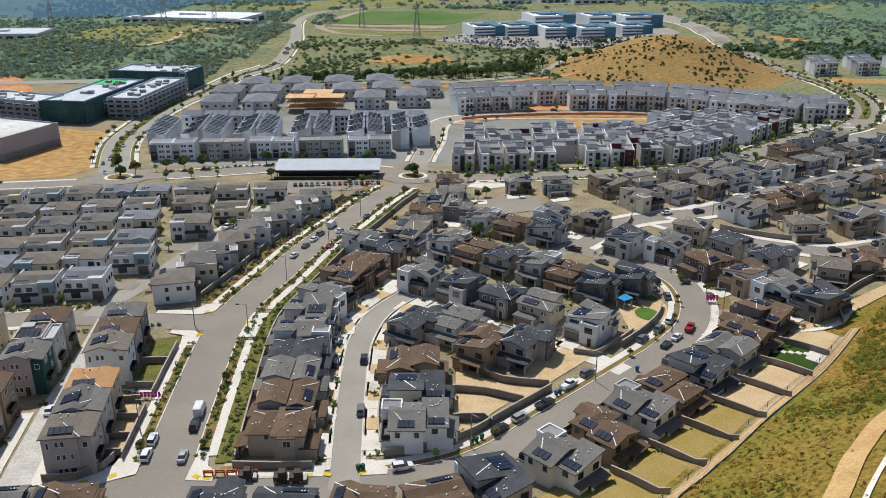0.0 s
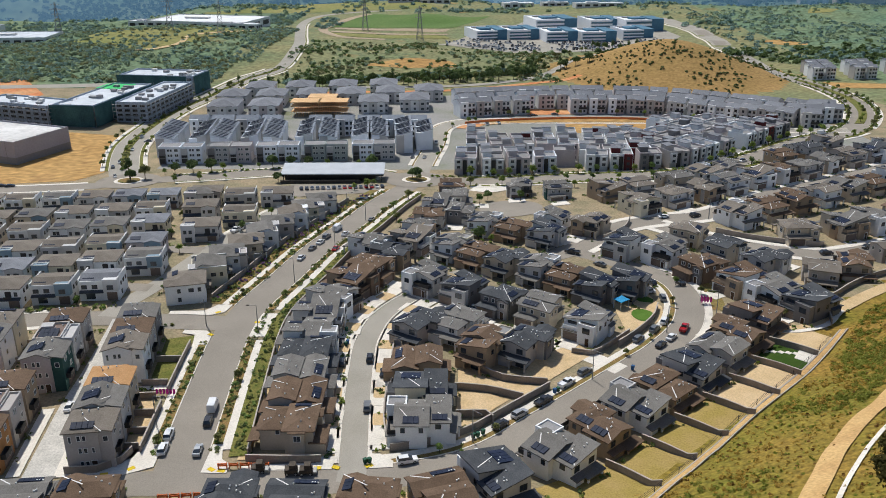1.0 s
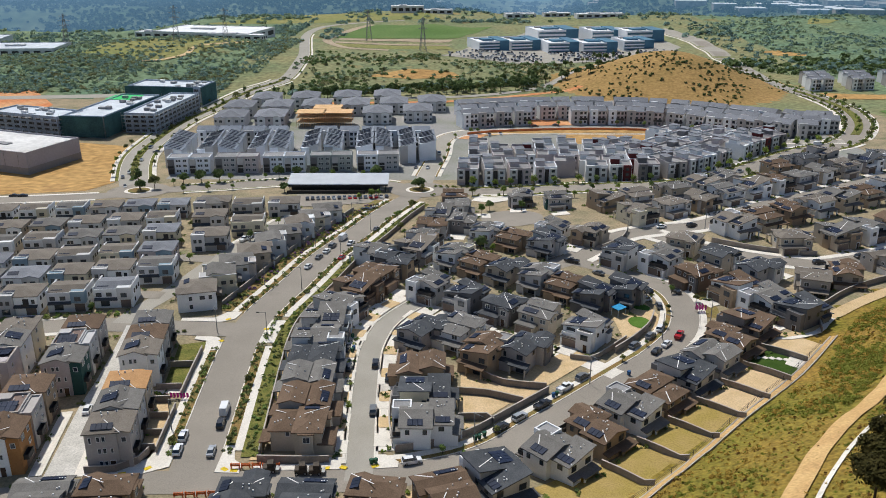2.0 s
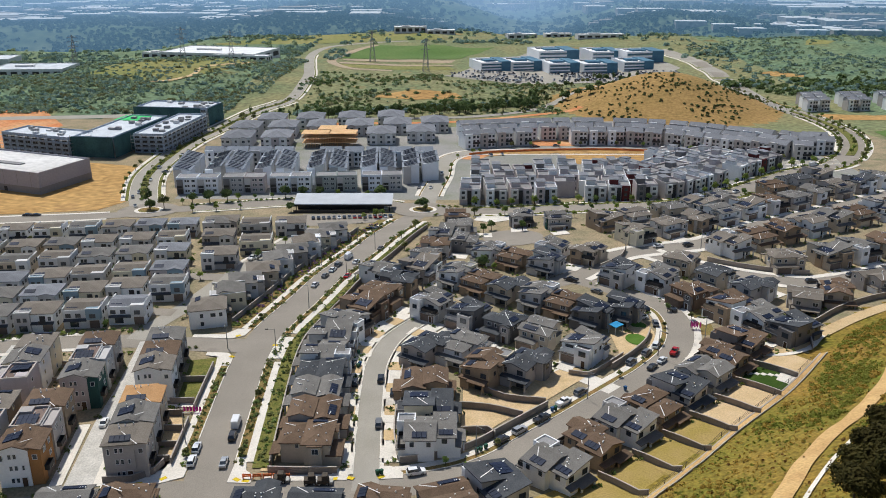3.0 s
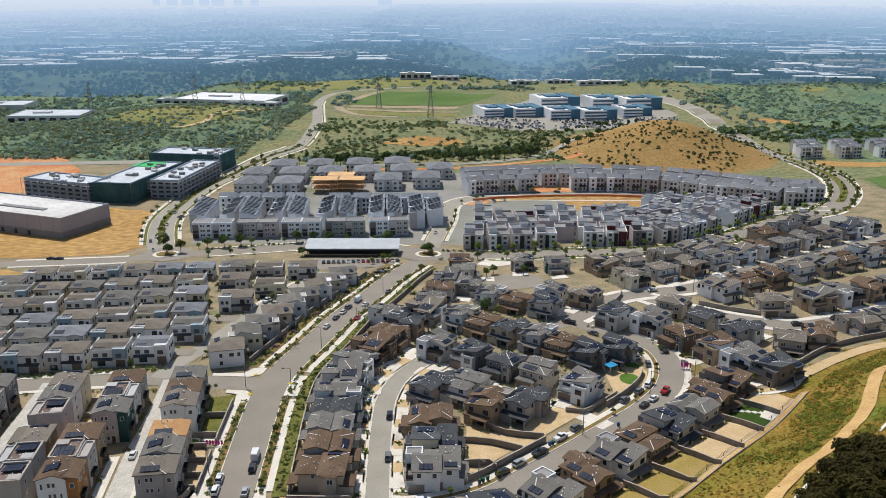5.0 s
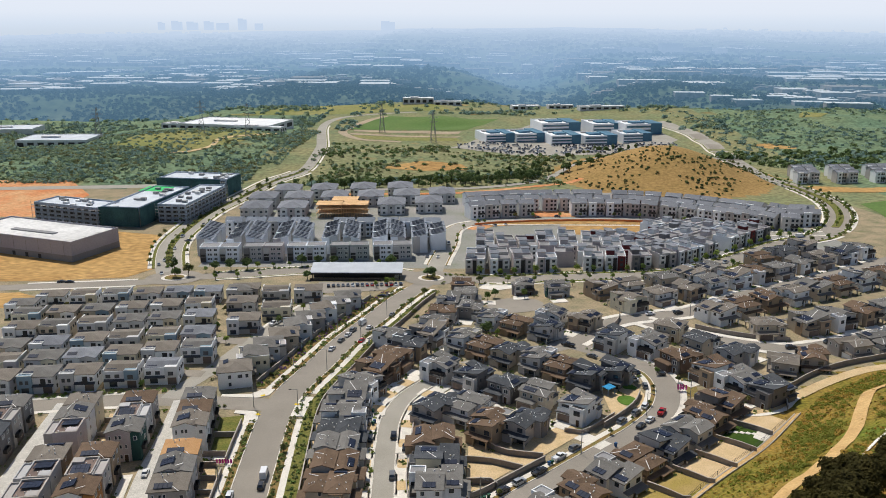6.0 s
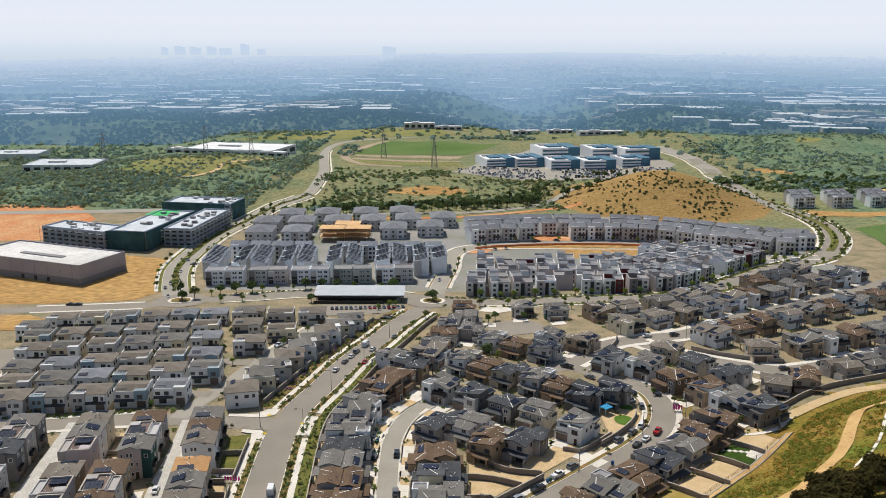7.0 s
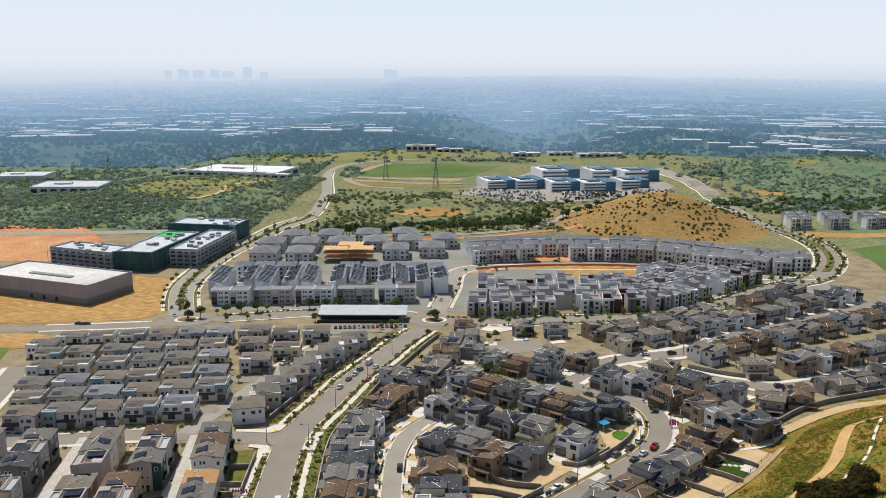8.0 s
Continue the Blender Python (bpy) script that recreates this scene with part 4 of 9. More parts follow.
        rows.append((x0 + 1.8, (y0 + 0.2 if style == 1 else m0 if style == 3 else y0 + 0.4) - 0.02, 4.2, 1.5, 1.3, "f"))
        if style == 3:
            rows.append((x1 - 2.3, y0 + 0.48, 4.0, 2.0, 1.5, "f"))
    rows += [(x0 - 0.57, m0 + 3.0, 3.9, 1.5, 1.4, "l"), (rear[0] - 0.02, mid + 1.6, 4.1, 0.9, 1.1, "l"), (front[2] + 0.02, m0 + 1.4, 4.2, 0.9, 1.1, "r"), (front[2] + 0.02, mid - 1.2, 4.2, 0.9, 1.1, "r"), (rear[2] + 0.02, mid + 2.2, 4.2, 1.2, 1.1, "r")]
    rows += [(rear[0] + 1.6, m1 + 0.02, 4.1, 1.6, 1.3, "b"), (rear[2] - 1.6, m1 + 0.02, 4.1, 1.4, 1.3, "b"), (x0 + 3.0, m1 + 0.02, 1.15, 2.6, 2.1, "b")]
    windows(root, rows, style in (1, 3, 4), w > 10)
    return root


def town_house(style, w, d, wall_mat, roof_mat, accent):
    """A narrow three-storey house with its end wall to -y."""
    root = new("town_house")
    x0, x1, y0, y1, h = -w / 2, w / 2, -d / 2, d / 2, 8.6
    wall, acc, cap = Mb(), Mb(), Mb()
    wall.box(x0, y0, 0, x1 - 2.4, y1, h)
    acc.box(x1 - 2.4, y0 + 0.25, 0, x1, y1 - 0.5, h - 0.3)
    roofs, strips = [], []
    if style == 0:  # gable across the width
        mb, l, r = gable_roof(wall, x0, y0, x1 - 2.4, y1, h, 0.28, 0.4, "y", 0.2, 0.58)
        roofs.append(mb)
        mb, p = shed_roof(acc, x1 - 2.4, y0 + 0.25, x1, y1 - 0.5, h - 0.3, -0.5, 0.35)
        roofs.append(mb)
        strips.append(((0.6, y0 + 0.6, h + 1.42), (x1 - 2.3, y0 + 3.2, h + 0.55)))
        part("solar_panel", panels((x0 + 0.9, y0 + 2.2, h + 0.5), (0, 1, 0), (1, 0, 0.28), 3, 2), SOLAR, root, "dark blue solar panels")
    elif style == 1:  # flat roof behind parapets, with a stair head
        parapet(wall, x0, y0, x1 - 2.4, y1, h, 0.5)
        parapet(acc, x1 - 2.4, y0 + 0.25, x1, y1 - 0.5, h - 0.3, 0.4)
        cap.box(x0 - 0.03, y0 - 0.03, h + 0.5, x1 - 2.37, y0 + 0.36, h + 0.6)
        cap.box(x0 - 0.03, y0 + 0.36, h + 0.5, x0 + 0.36, y1 + 0.03, h + 0.6)
        cap.box(x0 + 0.36, y1 - 0.36, h + 0.5, x1 - 2.37, y1 + 0.03, h + 0.6)
        roofs.append(Mb().slab([(x0 + 0.3, y0 + 0.3, h + 0.12), (x1 - 2.7, y0 + 0.3, h + 0.12), (x1 - 2.7, y1 - 0.3, h + 0.12), (x0 + 0.3, y1 - 0.3, h + 0.12)], 0.1))
        part("solar_panel", panels((x0 + 0.9, y0 + 1.0, h + 0.2), (1, 0, 0), (0, 1, 0.12), 4, 2), SOLAR, root, "dark blue solar panels")
        wall.box(x0 + 0.3, y1 - 2.6, h, x0 + 3.0, y1 - 0.3, h + 0.7)
        part("parapet_cap", cap, BLOCK_CAP, root, "tan parapet coping")
    else:  # hipped
        mb, a, b, e = hip_roof(x0, y0, x1 - 2.0, y1, h, 0.27, 0.4)
        roofs.append(mb)
        strips.append((e[1], a if d >= w - 2 else b))
        mb, p = shed_roof(acc, x1 - 2.4, y0 + 0.25, x1, y1 - 0.5, h - 0.4, -0.4, 0.3)
        roofs.append(mb)
        part("solar_panel", panels((x0 + 1.2, y0 + 0.5, h + 0.32), (1, 0, 0), (0, 1, 0.27), 4, 1), SOLAR, root, "dark blue solar panels")
    # a balcony over the alley
    bal = Mb().box(x1, y0 + 1.2, 2.7, x1 + 1.0, y0 + 4.2, 2.9)
    parapet(bal, x1 - 0.05, y0 + 1.2, x1 + 1.0, y0 + 4.2, 2.9, 0.9, 0.08)
    part("balcony", bal, FRAME_DARK, root, "dark metal balcony")
    footed(wall)
    part("wall", wall, wall_mat, root)
    part("bay_wall", acc, accent, root)
    for mb in roofs:
        part("roof", mb, BROWN_FLAT if style == 1 else roof_mat, root)
    for p, q in strips:
        part("valley_flashing", line_plate(p, q), FLASH, root, "pale metal flashing strip")
    vents(root, [(x0 + 2.0, y1 - 1.8, h + (0.8 if style != 1 else 0.2)), (x0 + 3.6, y1 - 2.6, h + (1.1 if style != 1 else 0.2)), (x0 + 2.6, y1 - 3.4, h + (0.95 if style != 1 else 0.2)), (x0 + 5.0, y1 - 1.4, h + (0.9 if style == 0 else 0.6 if style == 2 else 0.2))])
    rows = []
    for z in (1.5, 4.4, 7.1):
        rows += [(x0 + 2.6, y0 - 0.02, z, 0.75, 1.2, "f"), (x0 + 3.6, y0 - 0.02, z, 0.75, 1.2, "f"), (x1 + 0.02, y1 - 2.6, z, 1.2, 1.2, "r"), (x0 - 0.02, y1 - 3.0, z, 1.0, 1.2, "l")]
    rows += [(x0 + 1.0, y0 - 0.02, 6.9, 0.6, 1.5, "f"), (x1 + 0.02, y0 + 2.6, 7.1, 1.6, 1.3, "r"), (x1 - 3.6, y0 - 0.02, 4.4, 0.6, 1.2, "f"), (x1 - 1.2, y0 + 0.23, 6.6, 1.0, 1.2, "f")]
    windows(root, rows)
    part("front_door", door_mesh(), None, root, "", pose(x0 + 4.9, y0 - 0.05, 0.02))
    part("garage_door", garage_mesh(4.6, 2.3), None, root, "", pose(x1 + 0.04, 0.6, 0.02, 0, 0, 90))
    return root


def grid_house(style, w, d, wall_mat, roof_mat, accent):
    """A compact two-storey house: stucco blocks with pale-capped parapets, a low roof behind them, paired windows."""
    root = new("compact_house")
    x0, x1, y0, y1, h = -w / 2, w / 2, -d / 2, d / 2, 5.8
    f = y0 + 0.8
    wall, acc, cap = Mb(), Mb(), Mb()
    wall.box(x0, f, 0, x1, y1, h)
    rows = []
    if style == 2:
        for a in (x0, x1 - 0.3):
            wall.box(a, f, h, a + 0.3, y1, h + 0.5)
            part("parapet_cap", Mb().box(a - 0.05, f - 0.05, h + 0.5, a + 0.35, y1 + 0.05, h + 0.62), PARAPET, root)
    if style == 0:  # hipped, with a taller flat-topped block proud of the front
        mb, *_ = hip_roof(x0, f, x1, y1, h, 0.26, 0.42)
        part("lean_to_roof", Mb().slab([(x0 + 4.3, y0 - 0.3, 2.75), (x1 + 0.1, y0 - 0.3, 2.75), (x1 + 0.1, f, 3.15), (x0 + 4.3, f, 3.15)], 0.2), ROOFS["charcoal"], root, "dark lean-to roof")
        acc.box(x0 - 0.12, y0, 0, x0 + 4.3, f + 1.4, h + 0.4)
        parapet(cap, x0 - 0.17, y0 - 0.05, x0 + 4.35, f + 1.45, h + 0.4, 0.2, 0.3)
        part("balcony", Mb().box(x1 - 3.9, f - 0.06, 2.9, x1 - 2.3, f + 0.02, 4.9).box(x1 - 4.1, f - 0.8, 2.8, x1 - 2.1, f, 2.95).box(x1 - 4.1, f - 0.8, 2.95, x1 - 2.1, f - 0.72, 3.6), FRAME_DARK, root, "dark recessed balcony")
        rows += [(x0 + 1.2, y0 - 0.02, 4.05, 1.0, 1.2, "f"), (x0 + 2.9, y0 - 0.02, 4.05, 1.0, 1.2, "f"), (x1 - 1.1, f - 0.02, 4.05, 0.9, 1.2, "f"), (x0 + 2.2, y0 - 0.02, 1.4, 2.2, 1.7, "f")]
    elif style == 1:  # hipped, with a gabled bay and a dark lean-to
        mb, a, b, e = hip_roof(x0, f, x1, y1, h, 0.27, 0.4)
        acc.box(x1 - 5.0, y0, 0, x1 - 0.15, f + 0.1, h - 0.1)
        bay, *_ = gable_roof(acc, x1 - 5.0, y0, x1 - 0.15, f + 2.6, h - 0.1, 0.26, 0.3)
        part("roof", bay, roof_mat, root)
        part("lean_to_roof", Mb().slab([(x0, y0 - 0.7, 2.75), (x1 - 5.0, y0 - 0.7, 2.75), (x1 - 5.0, f, 3.35), (x0, f, 3.35)], 0.2), ROOFS["charcoal"], root, "dark lean-to roof")
        part("porch_wall", Mb().box(x0 + 0.3, y0 - 0.3, -1, x0 + 0.6, y0 + 0.0, 2.7).box(x0 + 0.6, y0 - 0.25, -1, x1 - 5.0, y0 - 0.15, 1.0), accent, root)
        rows += [(x0 + 1.3, f - 0.02, 4.1, 0.9, 1.2, "f"), (x0 + 2.4, f - 0.02, 4.1, 0.9, 1.2, "f"), (x1 - 4.0, y0 - 0.02, 4.05, 0.8, 1.2, "f"), (x1 - 1.9, y0 - 0.02, 4.05, 1.5, 1.2, "f"), (x1 - 2.6, y0 - 0.02, 1.4, 1.9, 1.9, "f")]
    else:  # a roof falling to the back, behind a full front parapet
        mb, *_ = gable_roof(wall, x0 + 0.32, f + 0.3, x1 - 0.32, y1, h - 0.1, 0.2, 0.02, "x", 0.2, 0.3)
        acc.box(x1 - 3.9, y0, 2.9, x1 + 0.1, f + 1.2, h + 0.5)
        cap.box(x1 - 3.95, y0 - 0.05, h + 0.5, x1 + 0.15, y0 + 0.3, h + 0.62)
        part("lean_to_roof", Mb().slab([(x0 + 0.2, y0 - 0.1, 2.7), (x1 - 3.9, y0 - 0.1, 2.7), (x1 - 3.9, f, 3.2), (x0 + 0.2, f, 3.2)], 0.2), ROOFS["charcoal"], root, "dark lean-to roof")
        rows += [(x0 + 1.5, f - 0.02, 4.1, 1.5, 1.2, "f"), (x0 + 4.3, f - 0.02, 4.1, 1.5, 1.2, "f"), (x1 - 2.0, y0 - 0.02, 4.1, 1.7, 1.3, "f"), (x0 + 3.0, f - 0.02, 1.4, 2.4, 1.7, "f")]
    footed(wall)
    footed(acc)
    part("wall", wall, wall_mat, root)
    part("bay_wall", acc, accent, root)
    part("roof", mb, roof_mat, root)
    part("back_roof", Mb().slab([(x0 + 0.6, y1 - 0.05, 3.1), (x0 + 5.2, y1 - 0.05, 3.1), (x0 + 5.2, y1 + 1.5, 2.7), (x0 + 0.6, y1 + 1.5, 2.7)], 0.2).box(x0 + 0.8, y1 + 1.1, -1, x0 + 1.05, y1 + 1.35, 2.6).box(x0 + 4.75, y1 + 1.1, -1, x0 + 5.0, y1 + 1.35, 2.6), roof_mat, root, "small porch roof on two posts")
    if cap.v:
        part("parapet_cap", cap, PARAPET, root, "pale parapet coping")
    part("solar_panel", panels((x0 + 1.0, f + 1.0, h + (0.34 if style else 0.3)), (1, 0, 0), (0, 1, 0.2 if style != 1 else 0.27), 3, 1), SOLAR, root, "dark blue solar panels")
    rows += [(x1 + 0.02, y0 + 3.6, 1.5, 0.9, 1.2, "r"), (x1 + 0.02, y1 - 3.8, 4.0, 1.4, 1.1, "r"), (x0 - 0.02, y0 + 3.4, 4.0, 1.2, 1.1, "l"), (x0 - 0.02, y1 - 3.6, 1.5, 1.6, 1.2, "l"), (x0 + 2.2, y1 + 0.02, 4.0, 1.4, 1.2, "b"), (x1 - 2.2, y1 + 0.02, 4.0, 1.4, 1.2, "b"), (x0 + 3.0, y1 + 0.02, 1.2, 2.2, 2.0, "b")]
    rows += [(x1 + 0.02, y0 + 3.6, 4.0, 0.9, 1.2, "r"), (x1 + 0.02, y1 - 1.6, 4.0, 0.9, 1.2, "r"), (x0 - 0.02, y1 - 2.0, 4.0, 0.9, 1.2, "l")]
    windows(root, rows, True, True)
    part("garage_door", garage_mesh(2.6, 2.3), None, root, "", pose(x1 - 1.9, (y0 if style == 1 else f) - 0.04, 0.02) if style != 1 else pose(x0 + 2.2, f - 0.04, 0.02))
    return root


def terrace_unit(style, w, d, wall_mat, roof_mat, accent):
    """A narrow terrace unit: stepped parapets (0, 5, 8), ridge (1, 4), single pitch with rows of panels (2, 3), low front block (6) or hipped (7)."""
    root = new("terrace_house")
    x0, x1, y0, y1, h = -w / 2, w / 2, -d / 2, d / 2, 8.2
    wall, acc, rows = Mb(), Mb(), []
    if style == 6:
        h = 7.6
        wall.box(x0, y0, 0, x1, y1, h)
        parapet(wall, x0, y0, x1, y1, h, 0.5, 0.28)
        part("roof", Mb().slab([(x0 + 0.28, y0 + 0.28, h + 0.12), (x1 - 0.28, y0 + 0.28, h + 0.12), (x1 - 0.28, y1 - 0.28, h + 0.12), (x0 + 0.28, y1 - 0.28, h + 0.12)], 0.1), FLATROOF, root)
        acc.box(x0 + 0.3, y0 - 0.7, 0, x0 + 3.2, y0 - 0.02, h - 0.4)
        bal = Mb().box(x0 + 0.5, y0 - 1.0, 3.1, x0 + 3.0, y0 - 0.72, 4.2).box(x0 + 0.5, y0 - 0.78, 0.4, x0 + 3.0, y0 - 0.72, 2.6)
        part("balcony", bal, FRAME_DARK, root, "dark metal balcony")
        for z in (1.6, 4.0, 6.4):
            rows += [(x0 + 4.5, y0 - 0.02, z, 1.0, 1.2, "f"), (x0 + 5.7, y0 - 0.02, z, 1.0, 1.2, "f"), (x1 - 1.7, y0 - 0.02, z, 1.7, 1.3, "f")]
        rows += [(x1 + 0.02, 0, 4.8, 1.0, 1.2, "r")]
    elif style == 7:
        h = 6.8
        wall.box(x0, y0, 0, x1, y1, h)
        mb, a, b, e = hip_roof(x0, y0, x1, y1, h, 0.3, 0.6)
        part("roof", mb, roof_mat, root)
        for sx in (-0.27, 0.27):
            own = Mb().box(sx * w - 2.2, y0 - 1.0, 0, sx * w + 2.2, y0 + 0.1, h - 0.2)
            mb, *_ = gable_roof(own, sx * w - 2.2, y0 - 1.0, sx * w + 2.2, y0 + 3.5, h - 0.2, 0.32, 0.35)
            part("roof", mb, roof_mat, root)
            footed(own)
            part("bay_wall", own, accent, root)
            rows += [(sx * w, y0 - 1.02, z, 1.7, 1.3, "f") for z in (1.6, 4.6)]
        rows += [(u, y0 - 0.02, z, 1.2, 1.3, "f") for z in (1.6, 4.6) for u in (-w * 0.45, 0, w * 0.45)]
    else:
        if style in (0, 8, 5):
            h = 7.1
        wall.box(x0, y0 + 0.9, 0, x1, y1, h)
        if style in (0, 8, 5):
            u = (lambda k: x0 + k * w) if style != 8 else (lambda k: x1 - k * w)

            def bay(mb, a, b, y, z0, z1):
                mb.box(min(u(a), u(b)), y, z0, max(u(a), u(b)), y0 + 0.92, z1)
                return mb

            bay(acc, 0.03, 0.40, y0, 0, h + 0.8)
            if style != 5:
                part("glazed_bay", bay(Mb(), 0.44, 0.62, y0 + 0.55, 0.2, h - 0.3), FRAME_DARK, root, "dark glazed recess")
                part("box_bay", bay(Mb(), 0.65, 0.98, y0 + 0.15, 2.8, h + 0.2), PARAPET, root, "pale projecting box bay")
                rows += [(u(0.215), y0 - 0.02, z, 1.3, 1.3, "f") for z in (1.4, 3.8, 6.2)] + [(u(0.815), y0 + 0.13, z, 1.5, 1.2, "f") for z in (3.7, 6.1)]
            parapet(wall, x0, y0 + 0.9, x1, y1, h, 0.9, 0.28)
            part("stair_head", Mb().box(x0 + 0.6, y1 - 5.6, h, x0 + 4.4, y1 - 1.4, h + 2.34), accent, root)
            part("roof", Mb().slab([(x0 + 0.28, y0 + 1.18, h + 0.12), (x1 - 0.28, y0 + 1.18, h + 0.12), (x1 - 0.28, y1 - 0.28, h + 0.12), (x0 + 0.28, y1 - 0.28, h + 0.12)], 0.1), FLATROOF, root)
            part("stair_head_roof", Mb().slab([(x0 + 0.3, y1 - 5.9, h + 2.55), (x0 + 4.7, y1 - 5.9, h + 2.55), (x0 + 4.7, y1 - 1.1, h + 2.8), (x0 + 0.3, y1 - 1.1, h + 2.8)], 0.22), roof_mat, root)
        else:
            acc.box(x0 + 0.35, y0, 0, x0 + w * 0.5, y0 + 0.95, h + 0.7)
            if style in (1, 4):
                rows += [(x, y, z, ww, 1.5, "f") for z in (1.6, 4.2, 6.8) for x, y, ww in ((x0 + w * 0.27, y0 - 0.02, 1.2), (x0 + w * 0.62, y0 + 0.88, 1.5), (x1 - w * 0.14, y0 + 0.88, 1.3))]
                rows += [(x1 + 0.02, 0.5, z, 1.1, 1.3, "r") for z in (4.2, 6.8)]
                mb, *_ = gable_roof(wall, x0, y0 + 0.9, x1, y1, h, 0.3, 0.35, "x", 0.2, 0.4)
                part("roof", mb, roof_mat, root)
            else:
                mb, p = shed_roof(wall, x0, y0 + 0.9, x1, y1, h, 2.2 if style == 2 else -2.2, 0.35)
                part("roof", mb, roof_mat, root)
                k = 2.2 / w if style == 2 else -2.2 / w
                for j in range(4):
                    part("solar_panel", panels((x0 + 0.6, y0 + 1.7 + 2.7 * j, h + (0.62 if style == 2 else 2.42)), (0, 1, -0.18), (1, 0, k), 1, 4, 1.25, 1.75), SOLAR, root, "dark blue solar panels")
            if style == 1:
                bal = Mb().box(x0 + w * 0.5, y0 - 0.1, 2.75, x1 - 0.2, y0 + 0.9, 2.9)
                parapet(bal, x0 + w * 0.5, y0 - 0.1, x1 - 0.2, y0 + 0.85, 2.9, 0.95, 0.08)
                part("balcony", bal, FRAME_DARK, root, "dark metal balcony")
    footed(wall)
    part("wall", wall, wall_mat, root)
    if acc.v:
        footed(acc)
        part("bay_wall", acc, accent, root)
    windows(root, rows, style != 6, True)
    return root


BUILDERS = {"detached": detached, "town": town_house, "grid": grid_house, "terrace": terrace_unit}
WORDS = {"detached": "two-storey detached house", "town": "three-storey townhouse", "grid": "compact two-storey house", "terrace": "three-storey terrace house"}
GROUPS = {"detached": "detached houses along the curving streets", "town": "townhouses along the paver alleys", "grid": "compact houses in rows", "terrace": "terrace houses of the far blocks"}
PROTOS = {}


def dress(ob, material):
    """Gives one copy of a shared mesh its own surface."""
    ob.material_slots[0].link = "OBJECT"
    ob.material_slots[0].material = material


def house(kind, style, x, y, turn, wall="gray", roof="gray", accent=None, w=9.4, d=15.0, lift=0.0):
    """A house of a kind at x, y with its front turned from -y by that many degrees."""
    accent = accent or wall
    # far terrace roofs turn bluish grey, painting in the blue cast of haze
    if kind == "terrace" and roof in ("gray", "taupe"):
        roof = "cool"
    wm, rm, am = WALLS[wall], ROOFS[roof], WALLS[accent]
    c, s = math.cos(radians(turn)), math.sin(radians(turn))
    z = min(gz(x + c * a - s * b, y + s * a + c * b) for a in (-w / 2, w / 2) for b in (-d / 2, d / 2))
    zc = gz(x, y)
    m = pose(x, y, z * 0.6 + zc * 0.4 + 0.05 + lift, 0, 0, turn)
    key = (kind, style, w, d)
    if key not in PROTOS:
        root = BUILDERS[kind](style, w, d, wm, rm, am)
        root.matrix_basis = m
        PROTOS[key] = root
    else:
        root = copy_thing(PROTOS[key], m)
    for ch in root.children:
        n = ch.name.split(".")[0]
        if n == "wall":
            dress(ch, wm)
        elif n in ("bay_wall", "side_bay", "stair_head", "porch_wall") or n == "balcony_rail" and style == 3:
            dress(ch, am)
        elif n == "roof" and not (kind == "town" and style == 1) and not (kind == "terrace" and style in (0, 5, 6, 8)):
            dress(ch, rm)
        elif n in ("stair_head_roof", "back_roof"):
            dress(ch, rm)
    tone = {"cool": "white", "pink": "mauve", "teal": "green", "dark": "dark grey", "gray": "grey"}
    over = "grey" if roof == "cool" else tone.get(roof, roof)
    top = "flat parapet roof" if (kind == "town" and style == 1) or (kind == "terrace" and style in (0, 5, 6, 8)) else f"{'grey' if roof == 'gray' else over} tiled roof"
    tagged(root, f"{tone.get(wall, wall)} stucco {WORDS[kind]} with {top}", "house", GROUPS[kind])
    return root


# ---- detached houses, street by street ----
def homes(rows, turn, w=9.4, d=15.0):
    for x, y, style, wall, roof, accent, *own in rows:
        if y > 240:  # the upper streets are paler and greyer
            k = int(x) % 4
            wall = {"tan": ("beige", "taupe", "tan", "pale")[k], "brown": ("tan", "taupe", "dark", "tan")[k], "dark": ("gray", "dark", "taupe", "gray")[k], "gray": ("pale", "gray", "white", "pale")[k], "taupe": ("pale", "taupe", "beige", "taupe")[k]}.get(wall, wall)
            accent = {"brown": "tan", "dark": ("gray", "dark")[k % 2], "taupe": "pale"}.get(accent, accent)
            roof = {"brown": ("brown", "taupe")[k % 2], "charcoal": ("charcoal", "gray")[k % 2]}.get(roof, roof)
        house("detached", style, x, y, own[0] if own else turn, wall, roof, accent, w, d)


# between the avenue and the side street
homes([(-31, 141.5, 0, "beige", "brown", "beige"), (-31, 152, 2, "taupe", "brown", "taupe"), (-32, 162, 2, "gray", "gray", "gray"), (-32.6, 172, 0, "gray", "charcoal", "gray"), (-33.4, 182.3, 1, "white", "gray", "white"), (-33, 193, 3, "gray", "gray", "white")], 90)
homes([(-30.5, 204, 1, "gray", "gray", "white"), (-27, 215.5, 3, "tan", "brown", "brown"), (-22.6, 226.5, 0, "brown", "brown", "tan"), (-17.2, 237.5, 4, "dark", "charcoal", "tan")], 62)
homes([(-24, 246, 1, "gray", "gray", "white"), (-11.5, 250, 3, "tan", "taupe", "taupe")], 62)
# east of the side street
homes([(-4.6, 143.6, 1, "white", "gray", "white"), (-5.4, 155.5, 3, "cream", "charcoal", "dark"), (-6.6, 166.4, 2, "tan", "brown", "brown")], -90)
